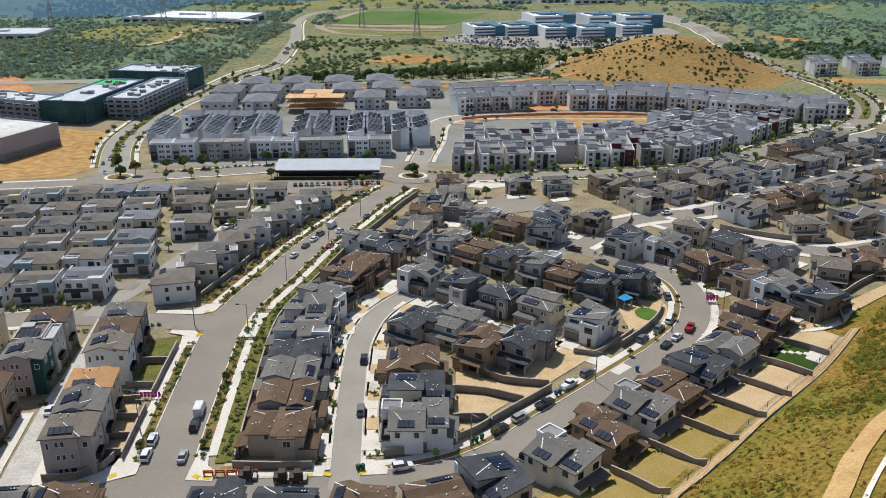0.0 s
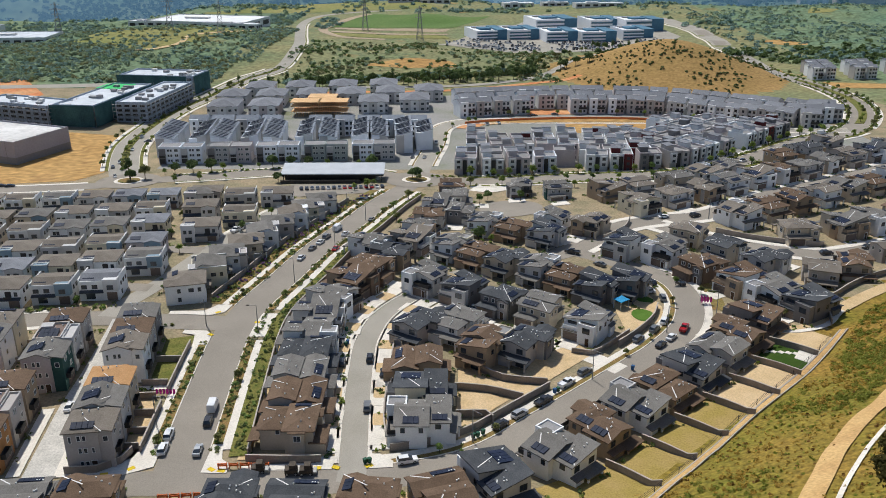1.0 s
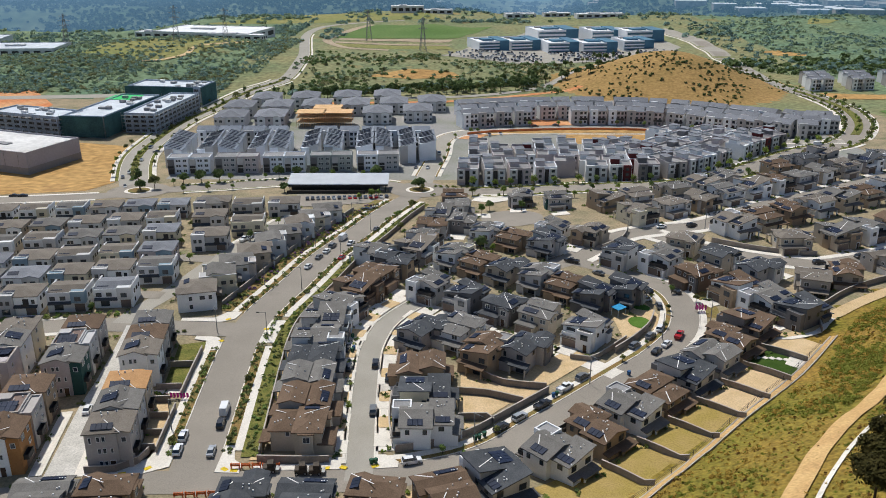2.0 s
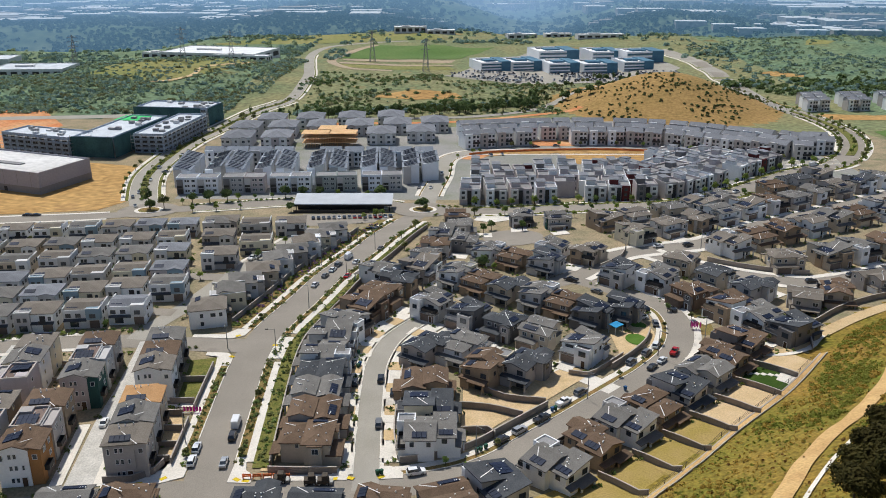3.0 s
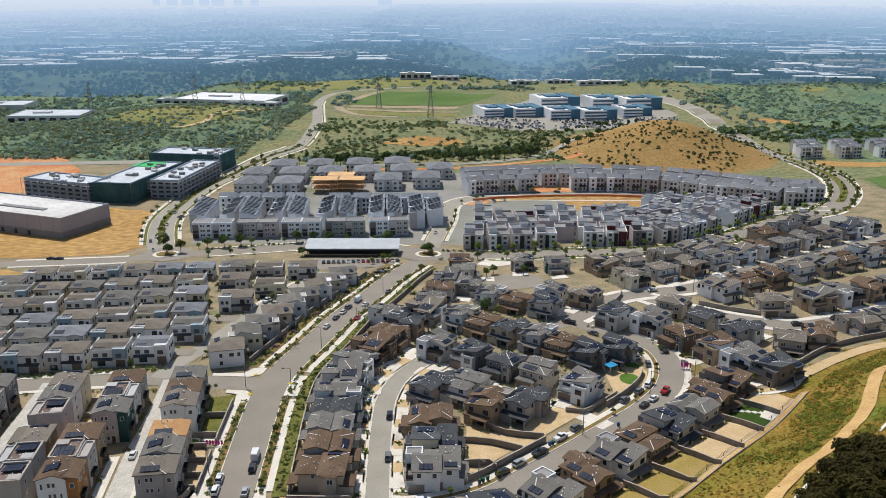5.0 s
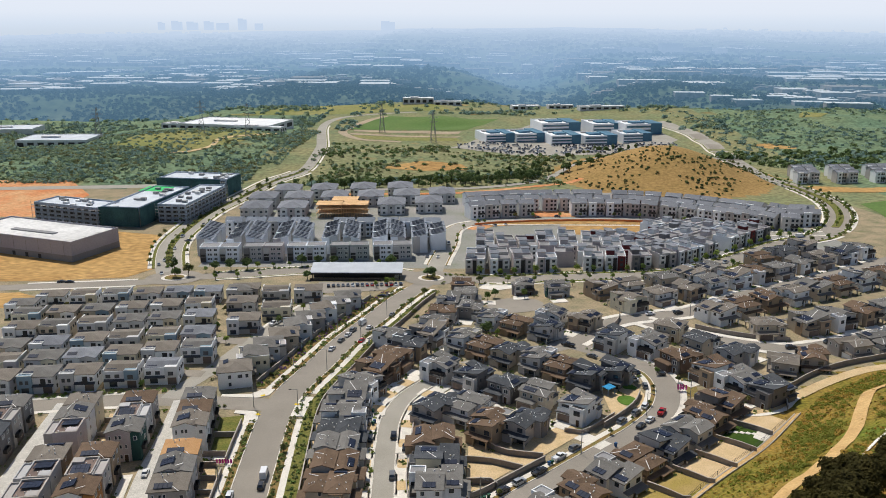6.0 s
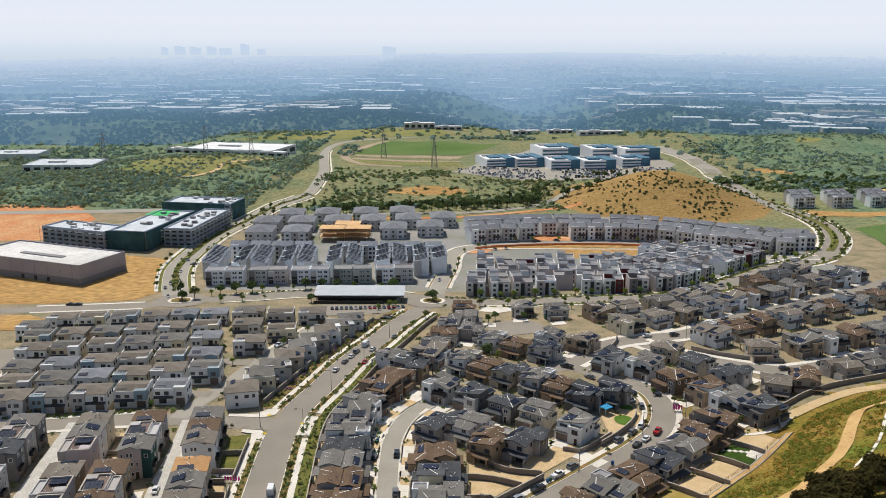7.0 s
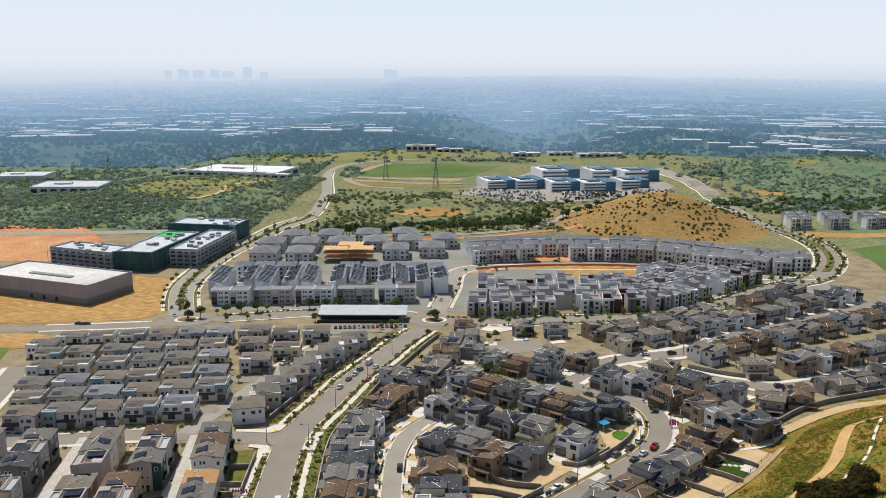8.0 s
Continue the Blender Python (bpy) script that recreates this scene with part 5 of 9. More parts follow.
# both sides of the motor court
homes([(-6.5, 187.5, 4, "taupe", "charcoal", "taupe"), (3, 188.5, 0, "white", "gray", "white"), (8.5, 176.5, 1, "tan", "brown", "beige"), (19, 177.5, 4, "taupe", "charcoal", "dark")], 148)
homes([(-5, 218, 1, "gray", "gray", "white"), (5, 210.5, 3, "dark", "charcoal", "gray"), (15.5, 204, 0, "dark", "charcoal", "taupe"), (25, 197.5, 2, "beige", "gray", "cream"), (36, 189.5, 3, "white", "gray", "white")], -35, 9.2, 13.5)
homes([(1, 243.5, 1, "white", "gray", "cream"), (9.5, 236.5, 0, "tan", "brown", "beige"), (17.5, 230.5, 4, "beige", "charcoal", "gray"), (26, 225, 1, "gray", "gray", "white"), (34.5, 218.5, 0, "tan", "brown", "beige"), (41.5, 211, 3, "dark", "charcoal", "gray")], 145, 9.2, 13.5)
house("detached", 3, 51, 214.5, 150, "dark", "charcoal", "gray", 9.2, 13.5)
# beyond the curve
homes([(56, 246, 3, "gray", "charcoal", "dark", -40), (68, 240.5, 1, "white", "gray", "white", -45), (75.5, 228, 0, "brown", "brown", "dark"), (83.5, 217.5, 3, "white", "brown", "tan"), (89.5, 207.5, 1, "white", "gray", "white"), (95, 198, 3, "dark", "charcoal", "dark")], -56)
homes([(86, 242.5, 2, "taupe", "charcoal", "white", 130), (95, 231.5, 4, "gray", "charcoal", "white", 128), (107.5, 222, 2, "taupe", "taupe", "taupe", 160), (119, 226, 4, "taupe", "brown", "beige", 170), (136, 237, 2, "taupe", "taupe", "white", 200), (149, 243, 0, "gray", "gray", "white", 203), (162, 249, 3, "dark", "charcoal", "gray", 203), (176, 256, 1, "tan", "brown", "tan", 203), (79, 257.5, 0, "beige", "taupe", "beige", -30)], 160)
# along the slope
homes([(-74, 116, 2, "gray", "gray", "gray", 186), (-62.5, 116.5, 0, "tan", "brown", "tan", 184), (-38, 116, 4, "dark", "charcoal", "dark", 180), (-26, 116, 2, "dark", "charcoal", "gray", 178), (-13.5, 116.5, 0, "tan", "brown", "tan", 174), (-0.5, 118.5, 2, "tan", "brown", "tan", 200), (9.5, 124.5, 3, "gray", "charcoal", "white", 210)], 180)
homes([(21.5, 130.5, 1, "white", "gray", "white"), (30.5, 139.5, 4, "tan", "brown", "tan"), (38.8, 147.3, 1, "white", "gray", "gray"), (47, 155.6, 0, "tan", "brown", "beige"), (55.2, 164, 3, "gray", "charcoal", "dark"), (63.3, 172.4, 2, "gray", "gray", "gray"), (71, 181.5, 4, "tan", "brown", "tan"), (78.5, 191.5, 3, "dark", "brown", "dark")], -136, 9.2, 14.5)
# between the two upper streets
homes([(101, 275, 1, "white", "taupe", "white"), (114, 283, 0, "taupe", "brown", "taupe"), (126, 291, 4, "tan", "brown", "tan"), (138.5, 299, 2, "gray", "taupe", "white"), (151, 306, 1, "beige", "charcoal", "tan"), (164, 313.5, 0, "tan", "brown", "beige"), (177, 321, 3, "white", "gray", "white"), (190, 329, 2, "taupe", "brown", "taupe"), (204, 338, 4, "gray", "charcoal", "gray")], -150, 11.0, 14.5)
homes([(115, 260, 0, "beige", "taupe", "beige", 5), (132, 264.5, 3, "tan", "gray", "brown"), (145, 270.5, 1, "gray", "gray", "white"), (158, 276.5, 4, "beige", "brown", "tan"), (171, 283, 0, "tan", "charcoal", "gray"), (184, 290, 2, "taupe", "brown", "taupe"), (197, 297, 3, "gray", "gray", "white"), (210, 305, 1, "tan", "brown", "beige")], 25, 11.0, 14.5)
# north of the upper street
homes([(69.5, 290, 1, "cream", "taupe", "cream"), (84, 299, 0, "taupe", "taupe", "dark"), (97.5, 305.5, 4, "tan", "brown", "tan"), (110, 314.5, 2, "white", "gray", "gray"), (122, 322.5, 3, "gray", "taupe", "white"), (134.5, 330, 1, "taupe", "brown", "taupe"), (147, 337, 0, "dark", "charcoal", "dark"), (160, 345.5, 4, "tan", "gray", "white"), (173, 354, 2, "taupe", "taupe", "beige"), (186, 362.5, 3, "dark", "charcoal", "white"), (199, 372, 1, "white", "gray", "white")], 32, 11.0, 14.5)
homes([(62, 309, 3, "tan", "taupe", "tan"), (75, 315, 0, "gray", "taupe", "gray"), (90, 321.5, 2, "taupe", "gray", "taupe"), (104, 328.5, 1, "gray", "taupe", "white"), (117, 338.5, 4, "tan", "charcoal", "gray"), (146, 357, 0, "tan", "brown", "dark"), (160, 368, 2, "dark", "charcoal", "tan"), (175, 380, 3, "taupe", "taupe", "tan")], 205, 11.0, 14.5)
# round the dead end and along the avenue
homes([(2, 322, 2, "brown", "brown", "brown", 0), (3, 306, 0, "dark", "charcoal", "taupe", 90), (29, 321, 4, "dark", "charcoal", "gray", 0), (43, 314, 2, "dark", "gray", "teal", 10), (-4, 292, 3, "taupe", "gray", "gray", 80), (-6.5, 277.5, 4, "dark", "brown", "dark", 80), (5, 283, 0, "dark", "charcoal", "gray", 260), (12, 268, 1, "white", "gray", "white", 150), (22, 261.5, 0, "tan", "brown", "beige", 148), (32.5, 255.5, 3, "dark", "charcoal", "gray", 146), (37, 271, 1, "white", "charcoal", "white", -35), (48.5, 266, 4, "tan", "taupe", "tan", -35), (-9, 262.5, 1, "gray", "charcoal", "tan", 70)], 0, 9.4, 13.0)

# ---- townhouses beside the paver alleys ----
for x0, turn, rows in (
    (-66.6, 8.5, ((135.6, 2, "taupe", "taupe", "taupe"), (144.0, 0, "gray", "gray", "gray"), (152.6, 2, "beige", "orange", "beige"), (168.0, 0, "white", "taupe", "white"), (176.5, 2, "taupe", "brown", "taupe"), (185.0, 2, "dark", "gray", "dark"))),
    (-83.6, 8.5, ((133.0, 0, "white", "brown", "rust"), (141.8, 1, "taupe", "brown", "taupe"), (150.6, 2, "tan", "brown", "tan"), (164.0, 0, "pink", "gray", "teal"), (173.0, 1, "gray", "charcoal", "gray"), (182.0, 2, "taupe", "brown", "taupe"))),
    (-99.7, 188.5, ((131.0, 1, "taupe", "gray", "taupe"), (140.0, 1, "gray", "charcoal", "gray"), (149.0, 2, "tan", "taupe", "tan"), (162.5, 1, "pink", "taupe", "taupe"), (171.5, 0, "white", "gray", "cream"), (180.5, 2, "cream", "taupe", "cream"))),
    (-119.7, 8.5, ((129.0, 2, "taupe", "brown", "taupe"), (138.0, 2, "taupe", "brown", "gray"), (147.0, 1, "gray", "gray", "gray"), (160.5, 0, "dark", "charcoal", "dark"), (169.5, 1, "taupe", "brown", "taupe"), (178.5, 2, "dark", "gray", "dark"))),
    (-136.0, 188.5, ((160.0, 0, "gray", "gray", "white"), (169.0, 1, "taupe", "brown", "taupe"), (178.0, 2, "gray", "gray", "gray"))),
):
    for y, style, wall, roof, accent in rows:
        house("town", style, x0 - 0.155 * (y - 128) - (4.2 if x0 == -83.6 and y < 157 else 0.0), y, turn, wall, roof, accent, 8.6, 8.3)

# ---- compact houses in rows ----
rng = random.Random(4)
PALE = ["pale", "white", "pink", "white", "cream", "pale", "gray", "white", "pale", "beige"]
GRID_GAPS = []
TRIM = ["white", "pale", "blue", "pale", "gray", "blue", "cream", "white"]
for xa, ya, dx, dy, n, style_first in ((-144.5, 203.0, 12.1, 2.6, 5, 1), (-150.0, 216.0, 12.1, 3.0, 6, 2), (-154.4, 230.0, 12.1, 3.1, 6, 1), (-160.4, 248.8, 12.1, 3.4, 6, 0), (-166.4, 266.0, 12.2, 3.6, 6, 2), (-176.0, 280.0, 0.1, 0, 1, 0), (-170.0, 293.6, 12.6, 2.2, 7, 0)):
    for i in range(n):
        style = (style_first + i * 2 + (i // 2)) % 3
        house("grid", style, xa + dx * i + rng.uniform(-0.4, 0.4), ya + dy * i + rng.uniform(-0.5, 0.5), 6 + rng.uniform(-1, 1), rng.choice(PALE), rng.choice(("taupe", "gray", "cool", "taupe")), rng.choice(TRIM), 10.6, 9.8)
        if i and (i + int(ya)) % 3 == 0:
            GRID_GAPS.append((xa + dx * (i - 0.5) + 1.2, ya + dy * (i - 0.5) - 5.6))
        if i and ya < 281:  # sandy side yards between the houses
            px, py = xa + dx * (i - 0.5), ya + dy * (i - 0.5)
            patch("side_yard", [(px - 0.8, py - 5.0), (px + 1.0, py - 4.6), (px - 0.6, py + 1.5), (px - 2.2, py + 1.1)], 0.14, YARD_SAND if (i + int(ya)) % 3 else LAWN, "narrow bare sandy side yard" if (i + int(ya)) % 3 else "narrow green side yard", "garden")
for x, y, style, wall, trim in ((-88.5, 286.5, 1, "taupe", "pale"), (-81.5, 261.5, 0, "gray", "pale"), (-72.5, 278.5, 2, "cream", "cream"), (-92.5, 309.0, 1, "cream", "taupe"), (-78.5, 305.0, 2, "gray", "gray"), (-65.0, 307.5, 0, "pale", "gray")):
    house("grid", style, x, y, 6, wall, "taupe", trim, 11.4, 10.0)
for i, (x, y) in enumerate(((-72.3, 212), (-69.0, 223), (-65.5, 233.5), (-62.4, 244), (-59.4, 254.5), (-56.4, 265), (-53.2, 275.5), (-49.8, 286.5), (-46.3, 297))):
    house("grid", (1, 2, 0, 1, 2)[i % 5], x, y, -75 if i < 2 else 105, ("white", "cream", "pale", "beige", "pale", "taupe")[i % 6], "gray" if i % 3 else "taupe", ("white", "gray", "taupe")[i % 3], 10.2, 10.6)

# ---- terraces of the far blocks ----
for i in range(10):
    x = -128.6 + 22.2 * (i // 2) + 10.0 * (i % 2)
    house("terrace", 6, x, 381.2 + 0.075 * (x + 132), 4, ("cool", "cool", "gray", "pink", "cool", "cool", "sage", "sage", "cool", "gray")[i], "charcoal", ("dark", "gray")[i % 2], 9.8, 9.0)
    col = -133.6 + (0, 15.3, 25.6, 39.8, 50.2, 65.4, 76.8, 92.2, 101.6, 113.4)[i]
    for j in range(1, 4):
        x, y = col - 0.08 * 13 * j, 382 + 0.075 * (col + 132) + 12.9 * j
        house("terrace", 2 if i % 2 else 3, x, y, 4, ("cool", "cool", "pale", "cool", "gray", "cool", "pale")[(i * 3 + j) % 7], "slate", ("cool", "gray", "cool")[(i + j) % 3], 8.2, 11.8)
    if i % 2 == 0 and i:
        patch("court", [(col - 9.6, 388), (col - 5.2, 388), (col - 8.4, 426), (col - 12.6, 426)], 0.2, CONCRETE, "pale concrete court between terraces", "pavement")
    if i != 4:
        house("terrace", 4, -130 + 12.7 * i, 437.5 + 0.05 * i, 2, ("cool", "pale")[i % 2], "slate", ("cool", "gray")[i // 2 % 2], 11.2 if i % 3 else 9.4, 12.2)
for j in range(2):
    house("terrace", 2, -11.6 - 1.0 * j, 409 + 12.9 * j, 4, ("cool", "white")[j], "slate", "cool", 8.2, 11.8)
k = 0
for off, lo, hi in ((-17, 6, 176), (-29, 8, 170), (-43, 12, 158), (-55, 12, 146), (-68, 14, 138)):
    line = [p for p in offset_line(ROAD_R, off) if p.x > lo and p.x < hi and p.y < 450]
    run, last = 0.0, None
    for a, b in zip(line, line[1:]):
        run += (b - a).length
        if last is None or run - last >= 9.6:
            last = run
            k += 1
            t = math.degrees(math.atan2(b.y - a.y, b.x - a.x))
            if off == -68 and 2 < k % 9 < 5 or off == -55 and k % 9 == 3 or off > -40 and k % 8 == 5:
                continue
            house("terrace", 5 if off in (-29, -55) else (0, 8)[k % 2], a.x, a.y, t if k % 2 or off > -20 else t + 180, ("white", "pink", "pale", "taupe", "gray", "pink", "cool")[k * 5 % 7], ("gray", "taupe", "gray")[k % 3], ("taupe", "white", "pink", "pale", "dark", "pale", "pink", "white", "red")[k * 5 % 9], 9.7, 10.4)
for off, style in ((-15, 1), (-29, 4), (-46, 4)):
    line = [p for p in offset_line(ROAD_M, off) if p.x > 8 and p.y > 440]
    run, last = 0.0, None
    for a, b in zip(line, line[1:]):
        run += (b - a).length
        if off == -15 and (44 < a.x < 75 or 104 < a.x < 110):
            continue
        if a.x > 228 or (off < -20 and 96 < a.x < 106):
            continue
        if last is None or run - last >= 9.6:
            last = run
            k += 1
            t = math.degrees(math.atan2(b.y - a.y, b.x - a.x))
            house("terrace", style, a.x, a.y, t, ("pale", "pink", "pale", "gray", "white")[k // 4 % 5], ("gray", "taupe")[k // 3 % 2], ("white", "taupe", "gray")[k // 2 % 3], 9.7, 11.5)
# hipped blocks of flats behind them
for x, y, wall in ((-129, 486, "pale"), (-106, 488, "pink"), (-44, 500, "gray"), (-20, 506, "pale"), (-131, 517, "gray"), (-108, 519, "pale"), (-84, 522, "pink"), (-60, 525, "pale"), (-36, 530, "gray"), (-12, 536, "pale"), (-120, 545, "pale"), (-95, 548, "gray"), (-68, 552, "pink"), (-42, 556, "pale")):
    house("terrace", 7, x, y, 3, wall, "gray" if x % 2 else "taupe", "pale" if wall != "pale" else "gray", 17.0, 21.0)
# terraces beyond the boulevard
for k in range(21):
    x, y = 262 + 9.4 * (k % 7) + 12 * (k % 7 // 2) + 3 * (k // 7), 608 + 14 * (k // 7) + 1.5 * (k % 7)
    house("terrace", 4 if k % 4 else 1, x, y, 4, ("pale", "white", "taupe")[k % 3], "gray", ("white", "gray")[k % 2], 7.8, 9.0)


# ---- yards, drives and garden walls ----
def garden_wall(pts, h=1.75, t=0.22, label="tan block garden wall with a pale cap", close=2.5):
    """A block wall with a cap along a line, stepping with the ground."""
    line = smooth_line(pts, close) if len(pts) > 2 else [Vector(pts[0]).lerp(Vector(pts[1]), i / 6) for i in range(7)]
    body, cap = Mb(), Mb()
    for lo, hi, half, mb in ((-0.6, h, t / 2, body), (h, h + 0.09, t / 2 + 0.05, cap)):
        a, b = offset_line(line, -half), offset_line(line, half)
        n = len(line)
        for q, z in ((a, lo), (b, lo), (a, hi), (b, hi)):
            mb.v += [(p.x, p.y, gz(c.x, c.y) + z) for p, c in zip(q, line)]
        for i in range(n - 1):
            mb.f += [(2 * n + i, 3 * n + i, 3 * n + i + 1, 2 * n + i + 1), (i, 2 * n + i, 2 * n + i + 1, i + 1), (3 * n + i, n + i, n + i + 1, 3 * n + i + 1)]
        mb.f += [(0, n, 3 * n, 2 * n), (n - 1, 3 * n - 1, 4 * n - 1, 2 * n - 1)[::-1]]
        mb.m = [0] * len(mb.f)
    w = thing("garden_wall", body, BLOCK, label, "wall", "garden walls")
    part("cap", cap, BLOCK_CAP, w, "pale wall cap")
    return w


line_a = [p for p in ROAD_A if 134.5 < p.y < 322]
garden_wall([tuple(p) for p in offset_line(line_a, 12.6)][::3])
garden_wall([tuple(p) for p in offset_line([p for p in ROAD_A if 205 < p.y < 312], -12.6)][::3])
garden_wall([tuple(p) for p in offset_line([p for p in ROAD_A if 136 < p.y < 158], -8.65)][::3])
garden_wall([tuple(p) for p in offset_line([p for p in ROAD_A if 160 < p.y < 186], -8.65)][::3])
garden_wall([(-38.6, 134.2), (-31, 134.0), (-24.0, 134.2)])
garden_wall([(-72.0, 130.0), (-66.0, 130.6), (-62.4, 133.5), (-61.4, 137.0)])
line_b = [p for p in ROAD_B if -10 < p.x < 30 and p.y < 170]
garden_wall([tuple(p) for p in offset_line(line_b, -8.0)][::3])
garden_wall([tuple(p) for p in offset_line([p for p in ROAD_B if 38 < p.x and 176 < p.y < 205], -8.6)][::3])
garden_wall([(-11.5, 139.5), (-13.0, 150.0), (-13.2, 161.0)], 1.2)
garden_wall([(2.2, 150.5), (8.5, 150.8), (10.0, 148.5)])
garden_wall([(2.0, 162.0), (9.0, 161.0), (17.0, 157.5)])
garden_wall([(2.6, 176.0), (8.0, 170.5), (13.0, 166.0), (23.0, 164.0)])
garden_wall([(-13.0, 176.0), (-12.6, 186.0), (-10.0, 194.0)], 1.0)
# the back gardens below the hill: walls between the plots, straw, sand and a lawn
HILL_FOOT = smooth_line([(12, 97), (24, 108.5), (37, 120.5), (50, 134), (62.8, 148.8), (78, 164.2), (89, 176.6), (98, 187.5)], 2.0)
for i, (x, y) in enumerate(((26.0, 135.0), (34.6, 143.4), (42.9, 151.4), (51.1, 159.8), (59.2, 168.2), (67.1, 177.0), (74.7, 186.5))):
    back = (x + 12.6, y - 13.0)
    garden_wall([(x + 4.2, y - 4.4), back], 1.6)
    own = (YARD_STRAW, YARD_STRAW, YARD_STRAW, YARD_SAND, YARD_SAND, LAWN, YARD_SAND)[i]
    nx, ny = ((26.0, 135.0), (34.6, 143.4), (42.9, 151.4), (51.1, 159.8), (59.2, 168.2), (67.1, 177.0), (74.7, 186.5), (83.0, 196.0))[i + 1]
    patch("back_garden", [(x + 5.0, y - 4.4), (x + 13.0, y - 12.8), (nx + 12.2, ny - 13.4), (nx + 4.4, ny - 5.2)], 0.16, own, "green lawn back garden" if own is LAWN else "dry tan bare back garden", "garden")
patch("back_garden", [(16.0, 124.0), (26.0, 111.5), (40.0, 120.5), (30.0, 131.0)], 0.16, YARD_STRAW, "dry straw-coloured back garden", "garden")
for i in range(6):
    x, y = 76.5 + 1.55 * i, 176.9 - 0.55 * i
    m = pose(x, y, gz(x, y) + 0.2, 0, 0, 40)
    thing("stepping_stone", Mb().box(-0.65, -0.65, -0.1, 0.65, 0.65, 0.08), CONCRETE, "pale concrete stepping stone on a lawn", "paving", "stepping stones", "", m)
patch("terrace_paving", [(84.6, 169.5), (88.5, 173.8), (84.5, 177.0), (81.5, 172.5)], 0.24, CONCRETE, "pale paved terrace", "paving", "structure", 0.1)
garden_wall([(97.5, 190.0), (101.5, 203.5), (106, 208.0), (114.8, 216.2), (125, 223), (137, 228.5), (160, 237), (200, 246)])
garden_wall([tuple(p) for p in offset_line([p for p in ROAD_E if 84 < p.x < 126], -7.2)][::3])
garden_wall([(51.5, 258.0), (59.5, 266.5), (64, 277)])
strip("foot_path", smooth_line([(88, 188), (96, 191.5), (100.5, 197), (106.5, 202), (116, 209.5), (128, 217.5), (140, 223), (170, 231), (220, 240)]), -1.9, 1.9, 0.22, YARD_SAND, "pale sandy footpath below the hill", "path")
strip("concrete_path", smooth_line([(80, 190.5), (88, 188), (96, 191.2), (100, 196), (103, 199.5)]), 0.3, 1.9, 0.3, CONCRETE, "pale concrete footpath", "pavement", 0.12)
for off in (0.6, 2.2):
    strip("drain_ditch", offset_line(HILL_FOOT, off), -0.16, 0.16, 0.5, BLOCK_CAP, "narrow tan drainage kerb", "drain", 0.6)
strip("dirt_shoulder", offset_line(HILL_FOOT, 1.4), -0.55, 0.55, 0.5, TRAIL, "bare dirt strip", "path", 0.5)
TRAIL_LINE = smooth_line([(30, 66), (45, 86.5), (55, 101), (65, 115.5), (74, 126), (85, 136.5), (100, 155), (110, 172), (119, 185), (132, 191.5), (160, 201), (200, 211)], 2.0)
strip("hill_trail", TRAIL_LINE, -1.7, 1.7, 0.3, TRAIL, "sandy orange dirt trail on the hill", "path")
strip("hill_drain", smooth_line([(34, 62), (47, 82), (57, 97.5), (66, 109.5), (76, 120.5), (90, 131.5), (106, 150), (117, 168), (124, 179)], 2.0), -0.4, 0.4, 0.32, CONCRETE, "pale concrete drainage channel", "drain", 0.2)
# bare plots inside the curve and between the townhouses
patch("bare_garden", [(2.4, 151.6), (8.6, 151.6), (14.0, 157.6), (8.8, 160.4), (2.4, 161.4)], 0.15, YARD_SAND, "bare sandy back garden", "garden")
patch("bare_garden", [(2.8, 163.0), (9.2, 162.0), (17.6, 159.0), (22.0, 163.4), (12.6, 165.4), (3.0, 174.0)], 0.15, YARD_SAND, "bare sandy back garden", "garden")
patch("bare_garden", [(2.6, 140.6), (8.2, 147.6), (2.6, 149.6)], 0.15, YARD_SAND, "bare sandy back garden", "garden")
patch("bare_garden", [(17.5, 167.6), (23.6, 166.0), (33.0, 176.0), (37.5, 181.0), (31.0, 184.0), (21.0, 176.0)], 0.15, YARD_SAND, "bare sandy back garden", "garden")
patch("bare_plot", [(-14.6, 173.5), (-2.0, 173.5), (-3.0, 180.5), (-14.0, 192.0)], 0.15, YARD_SAND, "bare sandy house plot", "garden")
patch("bare_garden", [(-38.4, 134.8), (-23.8, 134.8), (-23.6, 137.0), (-38.4, 137.0)], 0.15, YARD_SAND, "bare sandy back garden", "garden")
patch("bare_garden", [(-40.4, 134.8), (-38.2, 134.8), (-40.6, 188), (-42.6, 188)], 0.15, YARD_SAND, "bare sandy side garden", "garden")
for a, b in ((130, 156), (160, 188)):
    patch("courtyard", [(-91.2 - 0.155 * (y - 128) + dx, y) for y, dx in ((a, -3.2), (a, 1.8), (b, 1.8), (b, -3.2))], 0.15, YARD_SAND, "bare sandy courtyard strip", "garden")
    for y in range(a + 4, b, 9):
        garden_wall([(-94.6 - 0.155 * (y - 128), y), (-89.4 - 0.155 * (y - 128), y + 0.7)], 1.7)
patch("courtyard", [(-68.0, 157.0), (-63.6, 157.0), (-61.3, 149.0), (-60.2, 138.6), (-63.2, 137.4), (-65.6, 148.0)], 0.17, YARD_SAND, "bare sandy walled yards", "garden")
patch("courtyard", [(-70.0, 186.0), (-63.4, 188.0), (-62.6, 176.0), (-62.0, 163.0), (-67.0, 163.0)], 0.17, PLANTED, "small green planted gardens", "garden")
